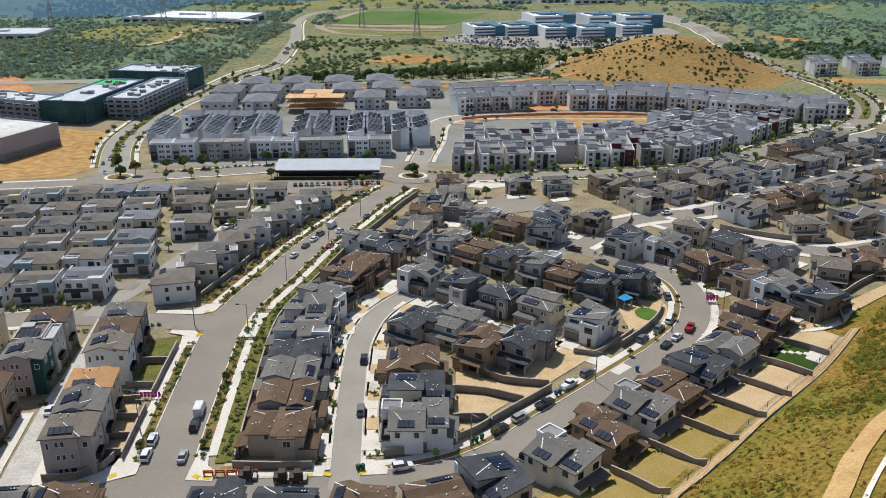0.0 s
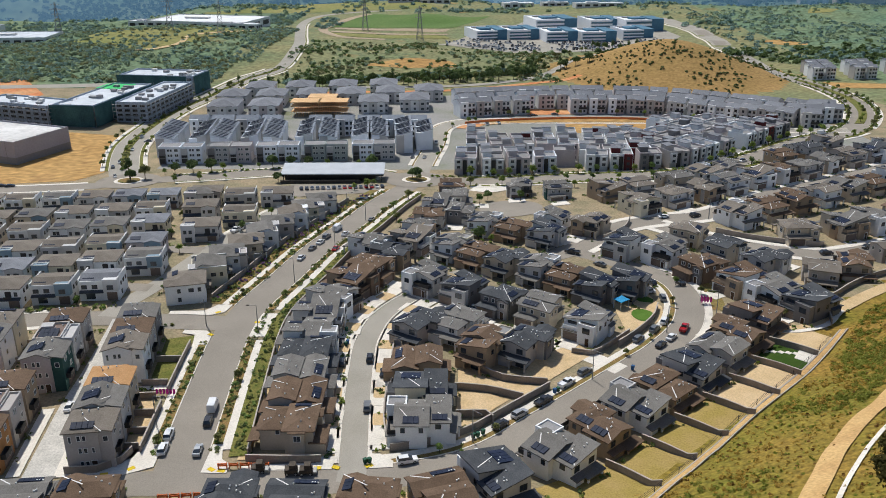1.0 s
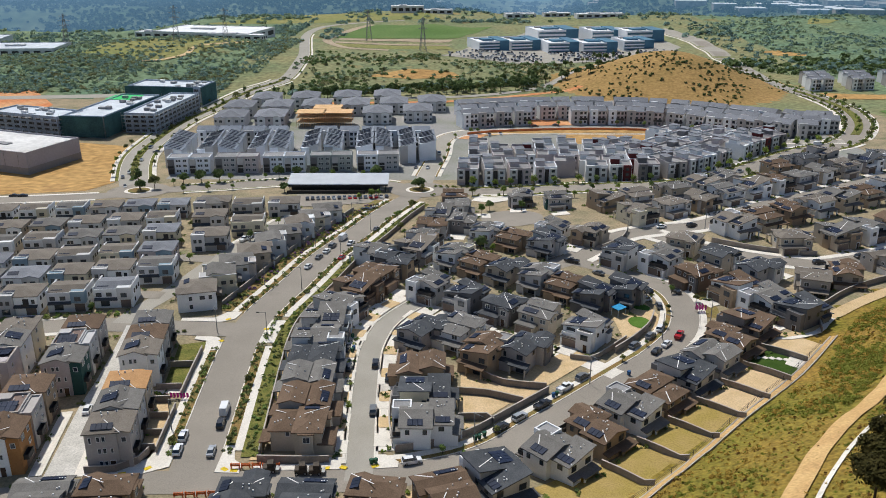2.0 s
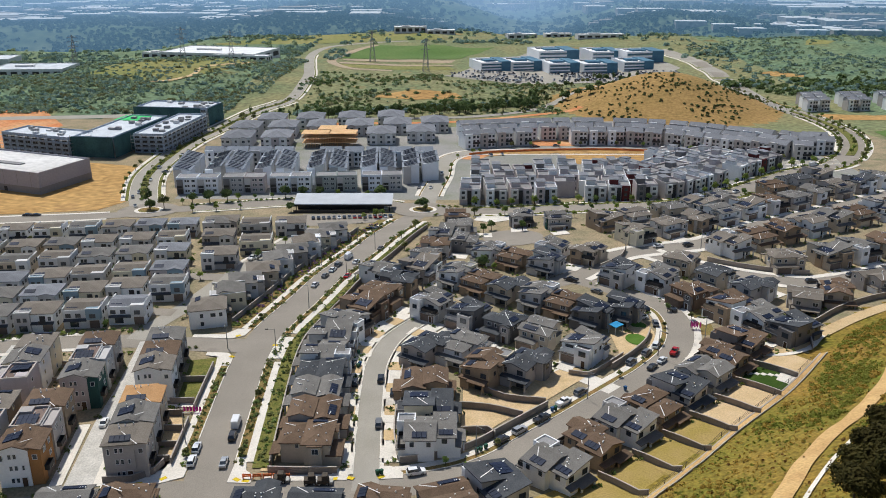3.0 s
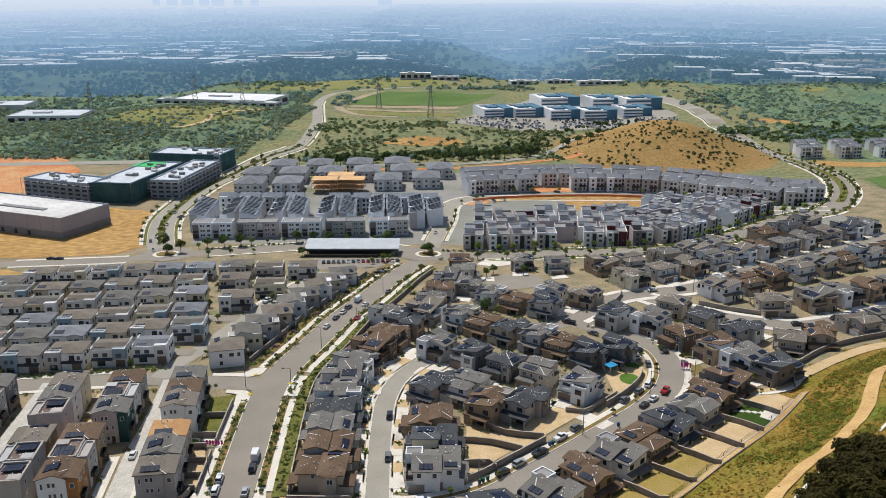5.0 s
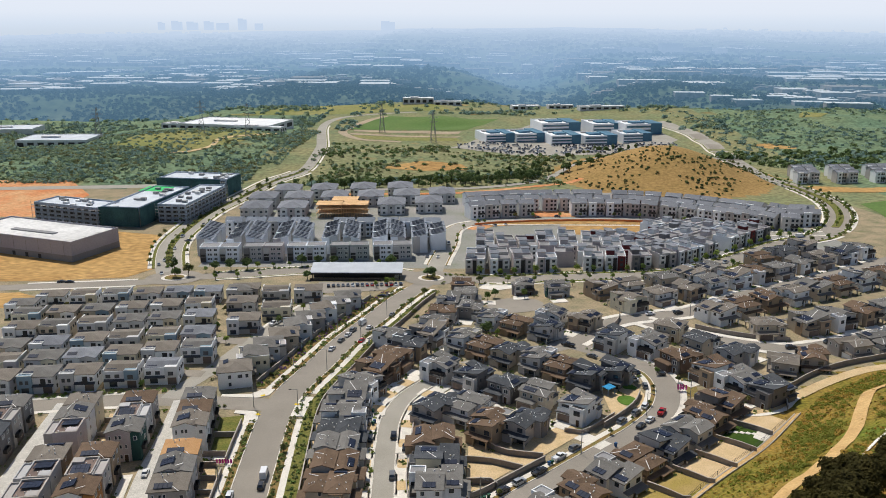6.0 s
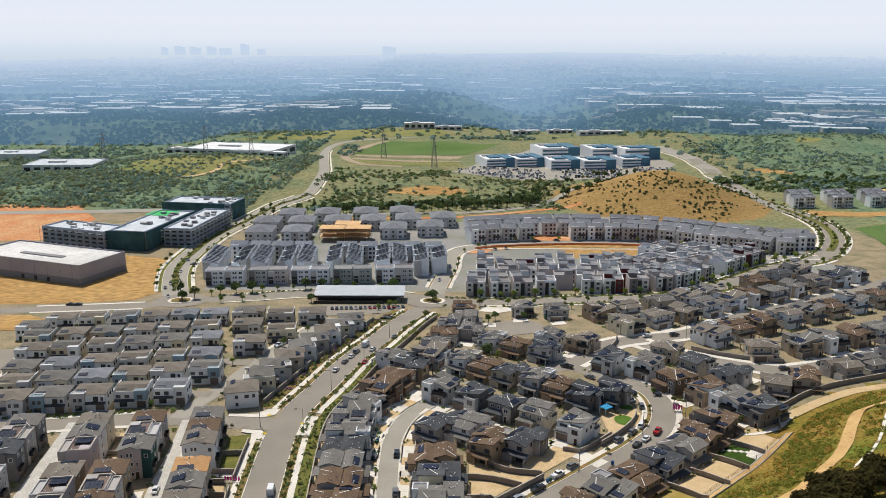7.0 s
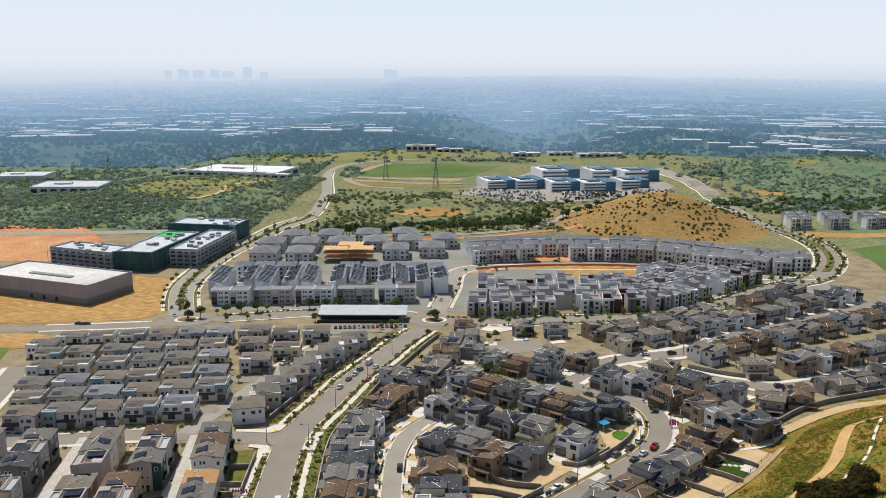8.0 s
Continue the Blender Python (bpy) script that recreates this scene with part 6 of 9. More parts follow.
for p, q in (((-67.6, 157.2), (-63.4, 157.6)), ((-66.4, 150.4), (-61.6, 150.6)), ((-65.0, 143.6), (-60.4, 143.8)), ((-63.6, 138.0), (-60.6, 138.2)), ((-68.4, 163.0), (-62.4, 163.2)), ((-68.6, 174.0), (-62.8, 174.4))):
    garden_wall([p, q], 1.7)
strip("foot_path", [Vector((-78 + 2 * k, 160.6 + 0.22 * k)) for k in range(9)], -0.9, 0.9, 0.2, CONCRETE, "pale concrete footpath between townhouses", "pavement", 0.1)
for x0 in (-72.3, -81.3):
    for a, b in ((129, 156), (161, 189)):
        strip("alley_apron", [Vector((x0 - 0.155 * (y - 128), y)) for y in range(a, b, 3)], -1.3, 1.3, 0.2, CONCRETE, "pale concrete garage apron", "pavement", 0.1)
patch("corner_garden", [(46.0, 190.5), (57.5, 198.0), (58.6, 206.0), (56.6, 215.0), (50.0, 218.0), (45.5, 207.0)], 0.14, YARD_SAND, "bare sandy corner garden inside the bend", "garden")
patch("lawn", [(52.4 + 3.2 * math.cos(a * math.pi / 8) * 0.9 - 1.1 * math.sin(a * math.pi / 8), 200.6 + 3.6 * math.sin(a * math.pi / 8) + 1.2 * math.cos(a * math.pi / 8)) for a in range(16)], 0.24, LAWN_BRIGHT, "small round bright green lawn", "lawn")
patch("lawn", [(51.2, 213.6), (54.2, 215.4), (57.4, 210.4), (56.6, 208.4), (53.2, 209.2)], 0.24, LAWN_BRIGHT, "curved bright green lawn strip", "lawn")
root = new("pergola")
tagged(root, "small blue-covered garden pergola on white posts", "pergola")
root.matrix_basis = pose(47.4, 205.6, gz(47.4, 205.6), 0, 0, 40)
part("roof", Mb().slab([(-1.8, -1.4, 2.5), (1.8, -1.4, 2.5), (1.8, 1.4, 2.7), (-1.8, 1.4, 2.7)], 0.12), mat("cover_blue", (0.05, 0.30, 0.55), (0.04, 0.26, 0.48), 1.0, 0.7), root, "blue cover")
for sx in (-1.6, 1.6):
    for sy in (-1.2, 1.2):
        part("post", Mb().box(sx - 0.07, sy - 0.07, -0.2, sx + 0.07, sy + 0.07, 2.5), FRAME_WHITE, root)
garden_wall([(30.5, 179.5), (35.2, 178.2), (40.0, 182.6), (46.6, 190.0)], 1.4)
patch("parking_court", [(17, 326), (27, 331), (30, 341), (13, 341), (9, 330)], 0.16, CONCRETE, "pale concrete parking court", "road")
patch("dead_end", disc(24, 300, 12), 0.15, ASPHALT, "grey asphalt turning circle", "road")
strip("dead_end_street", smooth_line([(24, 300), (36, 290), (48, 279), (58, 271)]), -3.6, 3.6, 0.14, ASPHALT, "grey asphalt street to a turning circle", "road")
strip("motor_court", smooth_line([(-12, 206), (-6, 203), (4, 198.5), (14, 192), (25, 185.5), (34, 178), (41, 171)]), -2.6, 2.6, 0.13, CONCRETE, "pale concrete motor court", "road")
strip("upper_court", smooth_line([(-6, 232), (4, 226), (14, 219.5), (26, 211.5), (40, 201)]), -1.6, 1.6, 0.14, SOIL, "narrow bare strip between gardens", "path")
strip("court_street", smooth_line([(-78, 248.5), (-86, 249.5), (-95, 251)]), -3.2, 3.2, 0.15, ASPHALT, "grey asphalt street end between houses", "road")
strip("court_street", smooth_line([(-84.5, 218), (-92, 218.5), (-99, 217)]), -2.6, 2.6, 0.15, ASPHALT, "grey asphalt street end between houses", "road")
walkways(cut(ROAD_F, 222, 300), 3.0, 0.3, 1.2, (1,))
walkways(cut(ROAD_F, 254, 300), 3.0, 0.3, 1.2, (-1,))
walkways(LANE_1[2:], 4.5, 0.3, 1.8)
patch("green_bank", [(-176, 200), (-182, 240), (-189, 268), (-196, 290), (-222, 292), (-208, 240), (-196, 196)], 0.16, LAWN_BANK, "bright green grass bank beside a lane", "lawn")
patch("bare_bank", [(-222, 292), (-198, 290), (-186, 290), (-182, 306), (-196, 316), (-300, 300), (-260, 240), (-214, 240)], 0.14, DIRT, "bare orange-brown dirt bank", "ground")
patch("car_park", [(-62, 318), (-30, 326), (-25, 340), (-66, 340)], 0.17, ASPHALT, "grey asphalt car park by the canopy", "road")
# drives in front of the garages
for root in [o for o in scene.objects if o.name.startswith("detached_house")]:
    m = root.matrix_basis
    d = max(abs(v[1]) for ch in root.children if ch.name.startswith("garage_door") for v in [ch.matrix_basis.translation])
    gx = [ch.matrix_basis.translation.x for ch in root.children if ch.name.startswith("garage_door")][0]
    a, far = m @ Vector((gx, -d + 0.1, 0)), 4.4 if m.translation.y < 255 else 6.2
    way = (m.to_3x3() @ Vector((0, -1, 0))).to_2d()
    reach = 0.8
    while reach < far and all((q - a.to_2d() - way * (reach + 0.4)).length > half for _, line, half, *_ in PAVED for q in line):
        reach += 0.3
    wide = 2.5 if m.translation.y < 230 else 3.3
    strip("driveway", [a.to_2d() + way * reach * k / 3 for k in range(4)], -wide, wide, 0.24, CONCRETE, "pale concrete driveway", "driveway", 0.2)

# ---- open ground and building sites ----
patch("graded_field", [(-290, 330), (-196, 338), (-160, 346), (-153, 362), (-160, 395), (-171, 432), (-200, 440), (-300, 440)], 0.1, DIRT, "freshly graded orange-brown dirt field", "ground")
patch("building_site", [(-420, 470), (-268, 478), (-262, 545), (-300, 600), (-430, 590)], 0.1, ORANGE_DIRT, "bare orange building site", "ground")
strip("site_road", smooth_line([(-430, 560), (-340, 566), (-270, 572), (-200, 578), (-160, 560)]), -6, 6, 0.16, ASPHALT_NEW, "pale asphalt road by the building site", "road")
strip("graded_strip", offset_line([p for p in ROAD_M if 14 < p.x < 165], 7.4), -3.2, 4.6, 0.2, DIRT, "bare orange-tan graded strip", "ground")
patch("graded_plot", [(2, 452), (14, 449), (22, 462), (8, 462)], 0.16, ORANGE_DIRT, "bare brown graded plot", "ground")
patch("orange_bank", [(-66, 652), (-30, 640), (10, 646), (2, 664), (-34, 672)], 0.25, DIRT, "bare orange-tan patch on a grassy bank", "ground")
patch("graded_plot", [(46, 486), (74, 487), (73, 503), (46, 502)], 0.16, ORANGE_DIRT, "bare orange graded house plot", "ground")
patch("graded_plot", [(60, 440), (140, 440), (150, 446), (120, 466), (62, 468)], 0.14, DIRT, "bare tan graded plot", "ground")
strip("wood_edge_strip", smooth_line([(-130, 548), (-60, 556), (0, 562), (60, 590), (95, 610)]), -3, 3, 0.2, ORANGE_DIRT, "bare red-brown strip by a road", "ground")
strip("edge_road", smooth_line([(-150, 560), (-60, 572), (10, 580), (60, 610), (90, 660), (130, 720), (200, 745), (250, 700)]), -3.6, 3.6, 0.3, ASPHALT_NEW, "pale asphalt road below the wooded bank", "road")
patch("sports_field", [(-124, 928), (8, 922), (50, 1038), (-98, 1065)], 0.25, FIELD, "wide green grass field", "field")
patch("meadow", [(-300, 1060), (-170, 1085), (-70, 1135), (-10, 1150), (-40, 1235), (-230, 1215)], 0.25, MEADOW, "yellow-green meadow beyond the fields", "field")
patch("meadow", [(-122, 868), (-4, 862), (2, 842), (-60, 836), (-112, 842)], 0.24, MEADOW, "dry yellow-green grass beside a field", "field")
for y0, y1 in ((905, 921), (872, 886)):
    patch("field_strip", [(-118, y0), (-2, y0 - 6), (2, y1 - 8), (-119, y1)], 0.34, PALE_DIRT, "pale bare dirt strip beside a field", "path")
strip("field_track", smooth_line([(-96, 1062), (-114, 1007), (-130, 905), (-104, 833), (-60, 826)]), -5, 5, 0.3, PALE_DIRT, "pale dirt track round a field", "path")
patch("office_car_park", [(-10, 770), (60, 735), (130, 735), (190, 765), (228, 850), (210, 960), (90, 1000), (30, 890)], 0.25, ASPHALT_NEW, "grey office car park", "road")
patch("park_lawn", [(268, 520), (320, 540), (330, 480), (266, 430), (252, 440), (262, 480)], 0.2, FIELD, "green park lawn", "lawn")
patch("hill_meadow", [(-322, 730), (-280, 700), (-236, 694), (-204, 750), (-192, 820), (-250, 838), (-310, 810)], 0.3, MEADOW, "olive grass on the top of a wooded hill", "field")
strip("hill_track", smooth_line([(-253, 692), (-238, 698), (-225, 720), (-226, 753), (-216, 774), (-199, 797), (-186, 822)]), -2.4, 2.4, 0.6, YARD_SAND, "pale dirt track on a green hill", "path")

# ---- large buildings ----
def flat_block(name, x, y, turn, w, d, h, wall, roof, floors, bays, label, glass=GLASS, lip=0.9, bays_side=None):
    """A flat-roofed building: parapets, roof sheet, windows floor by floor on the front and one side, roof plant."""
    root = new(name)
    z = min(gz(x + a, y + b) for a in (-w / 3, 0, w / 3) for b in (-d / 3, 0, d / 3))
    root.matrix_basis = pose(x, y, z, 0, 0, turn)
    tagged(root, label, "building")
    body = Mb().box(-w / 2, -d / 2, -1.5, w / 2, d / 2, h)
    parapet(body, -w / 2, -d / 2, w / 2, d / 2, h, lip, 0.4)
    part("wall", body, wall, root)
    part("roof", Mb().slab([(-w / 2 + 0.4, -d / 2 + 0.4, h + 0.15), (w / 2 - 0.4, -d / 2 + 0.4, h + 0.15), (w / 2 - 0.4, d / 2 - 0.4, h + 0.15), (-w / 2 + 0.4, d / 2 - 0.4, h + 0.15)], 0.1), roof, root)
    if floors:
        fh = h / floors
        for f in range(floors):
            z0 = fh * f + fh * 0.3
            for n, half, side in ((bays, w / 2, "f"), (bays_side or max(2, int(bays * d / w)), d / 2, "r")):
                key = ("pane", round(2 * half / n * (0.62 if n > 1 else 0.94), 2), round(fh * 0.5, 2), glass.name)
                if key not in SHARED:
                    SHARED[key] = Mb().box(-key[1] / 2, -0.08, 0, key[1] / 2, 0.05, key[2]).mesh("window", glass)
                for i in range(n):
                    u = -half + (i + 0.5) * 2 * half / n
                    m = pose(u, -d / 2 - 0.02, z0) if side == "f" else pose(w / 2 + 0.02, u, z0, 0, 0, 90)
                    part("window", SHARED[key], None, root, "", m)
    return root, h


TILT = mat("tilt_wall", (0.29, 0.28, 0.31), (0.33, 0.32, 0.345), 0.05, 0.9, 0.1, 20, grain=0.06)
TILT_LOW = mat("tilt_wall_base", (0.21, 0.20, 0.20), (0.235, 0.225, 0.22), 0.05, 0.9, 0.1, 20, grain=0.06)
DUSTY_ROOF = mat("dusty_membrane", (0.74, 0.72, 0.69), (0.60, 0.58, 0.55), 0.045, 0.9, 0.0, 10, grain=0.12, c=(0.36, 0.33, 0.29))
NET_GREEN = mat("scaffold_net_green", (0.06, 0.13, 0.125), (0.04, 0.085, 0.09), 0.15, 0.9, 0.3, 10, grain=0.25)
SITE_ROOF = mat("site_membrane", (0.62, 0.65, 0.68), (0.50, 0.53, 0.56), 0.12, 0.8, 0.0, 12, grain=0.1)
NET_DARK = mat("scaffold_net_dark", (0.055, 0.07, 0.085), (0.08, 0.095, 0.115), 0.15, 0.9, 0.3, 10, grain=0.25)
SITE_WALL = mat("site_wall", (0.42, 0.47, 0.54), (0.33, 0.38, 0.44), 0.1, 0.9, 0.2, 10, grain=0.2)
OFFICE_WHITE = mat("office_white", (0.82, 0.83, 0.84), (0.78, 0.79, 0.80), 0.1, 0.8, 0.0, 12, grain=0.04)
OFFICE_BLUE = mat("office_blue", (0.08, 0.17, 0.24), (0.10, 0.21, 0.29), 0.1, 0.7, 0.0, 10, grain=0.08)
OFFICE_GLASS = mat("office_glass", (0.05, 0.12, 0.17), (0.07, 0.15, 0.21), 0.1, 0.1, spec=0.7, grain=0.05)
TIMBER = mat("new_timber", (0.62, 0.38, 0.18), (0.70, 0.46, 0.24), 0.3, 0.8, 0.2, 10, grain=0.15)

# the concrete box at the edge of the graded field
root, h = flat_block("warehouse", -229.0, 404.0, -20.5, 78, 34, 10.0, TILT, DUSTY_ROOF, 0, 0, "large windowless grey concrete warehouse with white roof")
part("wall_base", Mb().box(-39.06, -17.06, -1.0, 39.06, 17.06, 3.4), TILT_LOW, root, "darker base band")
for i in range(9):
    part("panel_joint", Mb().box(-35 + 8.6 * i, -17.1, 0, -34.85 + 8.6 * i, -17.04, 10.8), TILT_LOW, root)
part("skylight_curb", Mb().box(-14, -6, 10.1, 16, -2.5, 10.7), FLATROOF, root, "long grey roof curb")
for i in range(3):
    part("door", Mb().box(-2 + 9 * i, -17.16, 0, 0 + 9 * i, -17.05, 2.4), FRAME_DARK, root)


def scaffolded(x, y, turn, w, d, h, floors, net, label, cover=0.0):
    """A building going up behind scaffolding and nets."""
    root, _ = flat_block("apartment_block", x, y, turn, w, d, h, SITE_WALL, SITE_ROOF, 0 if cover > 0.9 else floors, max(4, int(w / 5)), label, FRAME_DARK, 1.0, max(4, int(d / 6)))
    rods = Mb()
    for a0, a1, side in ((-w / 2 - 1.2, w / 2 + 1.2, "f"), (-d / 2 - 1.2, d / 2 + 1.2, "r")):
        n = int((a1 - a0) / 3)
        for i in range(n + 1):
            u = a0 + (a1 - a0) * i / n
            if side == "f":
                rods.box(u - 0.07, -d / 2 - 1.3, 0, u + 0.07, -d / 2 - 1.16, h + 1.5)
            else:
                rods.box(w / 2 + 1.16, u - 0.07, 0, w / 2 + 1.3, u + 0.07, h + 1.5)
        for f in range(int(h / 2) + 1):
            z = 2.0 * f
            if side == "f":
                rods.box(a0, -d / 2 - 1.3, z, a1, -d / 2 - 0.7, z + 0.09)
            else:
                rods.box(w / 2 + 0.7, a0, z, w / 2 + 1.3, a1, z + 0.09)
    part("scaffold", rods, STEEL, root, "steel scaffold")
    if cover:
        part("scaffold_net", Mb().box(-w / 2 - 1.45, -d / 2 - 1.45, 0.5, -w / 2 - 1.45 + (w + 2.9) * cover, -d / 2 - 1.38, h + 0.8), net, root, "scaffold netting")
        part("scaffold_net", Mb().box(w / 2 + 1.38, -d / 2 - 1.38, 0.5, w / 2 + 1.45, -d / 2 - 1.38 + (d + 2.8) * cover, h + 0.8), net, root, "scaffold netting")
    rng = random.Random(int(x * 7))
    for _ in range(12):
        px, py = rng.uniform(-w / 2 + 3, w / 2 - 3), rng.uniform(-d / 2 + 3, d / 2 - 3)
        part("roof_box", Mb().box(px - 1.5, py - 1.2, h + 0.16, px + 1.5, py + 1.2, h + rng.uniform(0.8, 2.0)), rng.choice((FLATROOF, PARAPET, STEEL)), root)
    return root


scaffolded(-237, 470, -20, 49, 20, 10.8, 4, NET_DARK, "grey apartment block under construction behind scaffolding")
scaffolded(-199, 487, -8, 24, 68, 11.2, 4, NET_GREEN, "apartment block under construction in dark green netting", 0.97)
r = scaffolded(-173, 498, -6, 18, 66, 10.4, 4, NET_DARK, "grey apartment block under construction by the road")
r = scaffolded(-187, 560, -8, 50, 25, 11.2, 4, NET_GREEN, "far apartment block under construction in green netting", 0.9)
m = pose(-202, 513, gz(-203, 520) + 11.45, 0, 0, -8)
thing("roof_sheet", Mb().box(-9, -8, 0, 9, 8, 0.15), mat("green_sheet", (0.06, 0.52, 0.15), (0.05, 0.44, 0.12), 0.3, 0.7, grain=0.06), "bright green waterproofing sheet on a flat roof", "sheet", "", "", m)

# the timber frame among the grey roofs
for x, y in ((-82, 486), (-66, 487), (-74, 500), (352, 640)):
    root = new("timber_frame")
    tagged(root, "unfinished house frame of bare orange timber", "house frame", "timber frames", "")
    root.matrix_basis = pose(x, y, gz(x, y))
    part("floor_deck", Mb().box(-8, -6, 2.8, 8, 6, 3.1).box(-8, -6, 5.8, 8, 6, 6.1), TIMBER, root)
    studs = Mb()
    for i in range(17):
        for yy in (-6, 6):
            studs.box(-8 + i - 0.06, yy - 0.08, 0, -8 + i + 0.06, yy + 0.08, 8.4)
    part("stud_wall", studs, TIMBER, root)
    part("roof_deck", Mb().slab([(-8.4, -6.4, 8.5), (8.4, -6.4, 8.5), (8.4, 6.4, 8.5), (-8.4, 6.4, 8.5)], 0.25), TIMBER, root)

CANOPY_METAL = mat("canopy_metal", (0.52, 0.54, 0.56), (0.46, 0.48, 0.50), 0.2, 0.5, 0.0, 14, grain=0.05)
# the long canopy by the roundabout
root = new("canopy_building")
tagged(root, "long low pavilion with a wide white canopy roof", "pavilion")
root.matrix_basis = pose(-49, 350.5, gz(-49, 350), 0, 0, 1)
part("roof", Mb().slab([(-22, -6, 4.0), (22, -6, 4.0), (22, 6.5, 5.6), (-22, 6.5, 5.6)], 0.35), CANOPY_METAL, root, "white sloping canopy roof")
part("wall", Mb().box(-21, -1, -1, 18, 5.8, 3.9), FRAME_DARK, root, "dark wall")
for i in range(9):
    part("post", Mb().box(-21 + 5.2 * i, -5.4, -1, -20.7 + 5.2 * i, -5.1, 4.0), FRAME_DARK, root)
part("fascia", Mb().box(-21.8, -5.9, 2.9, 21.8, -5.7, 3.6), FRAME_DARK, root)
part("front_wall", Mb().box(-21.8, -8.2, -1, 12, -7.9, 1.8), FRAME_DARK, root, "dark boundary wall")

# the office campus
for x, y, t, w, d, h in ((36, 846, 16, 30, 40, 8.5), (68, 858, 16, 32, 42, 8.5), (104, 838, 10, 30, 40, 9), (140, 842, 10, 34, 38, 9), (178, 846, 10, 30, 36, 8.5), (196, 902, 10, 40, 36, 13), (160, 925, 10, 34, 44, 12), (108, 930, 12, 44, 46, 12.5)):
    root, _ = flat_block("office_building", x, y, t, w, d, h, OFFICE_WHITE, WHITE_ROOF, 3, 1, "blue-glazed white office building with flat roof", OFFICE_GLASS, 1.0, 1)
    part("glazed_corner", Mb().box(w / 2 - w * 0.3, -d / 2 - 0.5, -1, w / 2 + 0.5, d / 2 - 4, h + 1.6), OFFICE_BLUE, root, "dark blue glazed corner")
    part("roof_plant", Mb().box(-w / 4, -d / 5, h, w / 8, d / 8, h + 1.8), OFFICE_BLUE, root, "blue roof plant screen")
    part("roof_plant", Mb().box(-w / 3, d / 5, h, w / 10, d / 3, h + 1.3), FLATROOF, root, "grey roof plant")
# low works and stores at the edge of the valley
for x, y, t, w, d, h in ((-244, 890, -12, 104, 66, 9), (-212, 850, -12, 58, 14, 5), (-312, 896, -12, 30, 16, 6), (-386, 772, 4, 66, 46, 8), (-552, 1000, 8, 62, 46, 8), (-62, 1238, 4, 46, 18, 9), (-18, 1226, 4, 40, 16, 6), (92, 1168, 8, 40, 18, 6), (140, 1160, 8, 36, 14, 5), (190, 1118, 8, 62, 16, 5)):
    root, _ = flat_block("industrial_building", x, y, t, w, d, h, PARAPET, SITE_ROOF if x < -350 else WHITE_ROOF, 1 if abs(x) < 400 else 0, max(3, int(w / 9)), "low pale industrial building with pale flat roof", FRAME_DARK, 0.7, 3)
    part("roof_plant", Mb().box(-w / 4, -3, h, 0, 3, h + 1.8), PARAPET, root)
# an orange mesh fence round the graded land
SITE_MESH = mat("site_mesh", (0.74, 0.24, 0.08), (0.66, 0.20, 0.07), 0.3, 0.7, grain=0.1)
for off in (4.9,):
    run = offset_line([p for p in ROAD_M if 6 < p.x < 172], off)
    for a in range(0, len(run) - 6, 6):
        p, q = run[a], run[a + 6]
        m = pose(p.x, p.y, gz(p.x, p.y) + 0.2, 0, 0, math.degrees(math.atan2(q.y - p.y, q.x - p.x)))
        ob = thing("site_fence", Mb().box(0, -0.03, 0.05, (q - p).length, 0.03, 1.25), SITE_MESH, "orange plastic mesh fence panel round bare ground", "fence", "orange site fence", "", m)
        part("post", Mb().box(-0.05, -0.08, -0.3, 0.05, 0.08, 1.4), STEEL, ob)
# a low wire fence along the foot of the hill
for a in range(0, len(HILL_FOOT) - 4, 4):
    p, q = HILL_FOOT[a], HILL_FOOT[a + 4]
    root = new("wire_fence")
    tagged(root, "low dark wire fence panel on thin posts", "fence", "hill foot fence")
    root.matrix_basis = pose(p.x, p.y, gz(p.x, p.y) + 0.2, 0, 0, math.degrees(math.atan2(q.y - p.y, q.x - p.x)))
    n = (q - p).length
    part("post", Mb().box(-0.05, -0.05, -0.3, 0.05, 0.05, 1.3), FRAME_DARK, root)
    rails = Mb()
    for z in (0.35, 0.8, 1.2):
        rails.box(0, -0.02, z, n, 0.02, z + 0.05)
    part("rail", rails, FRAME_DARK, root)


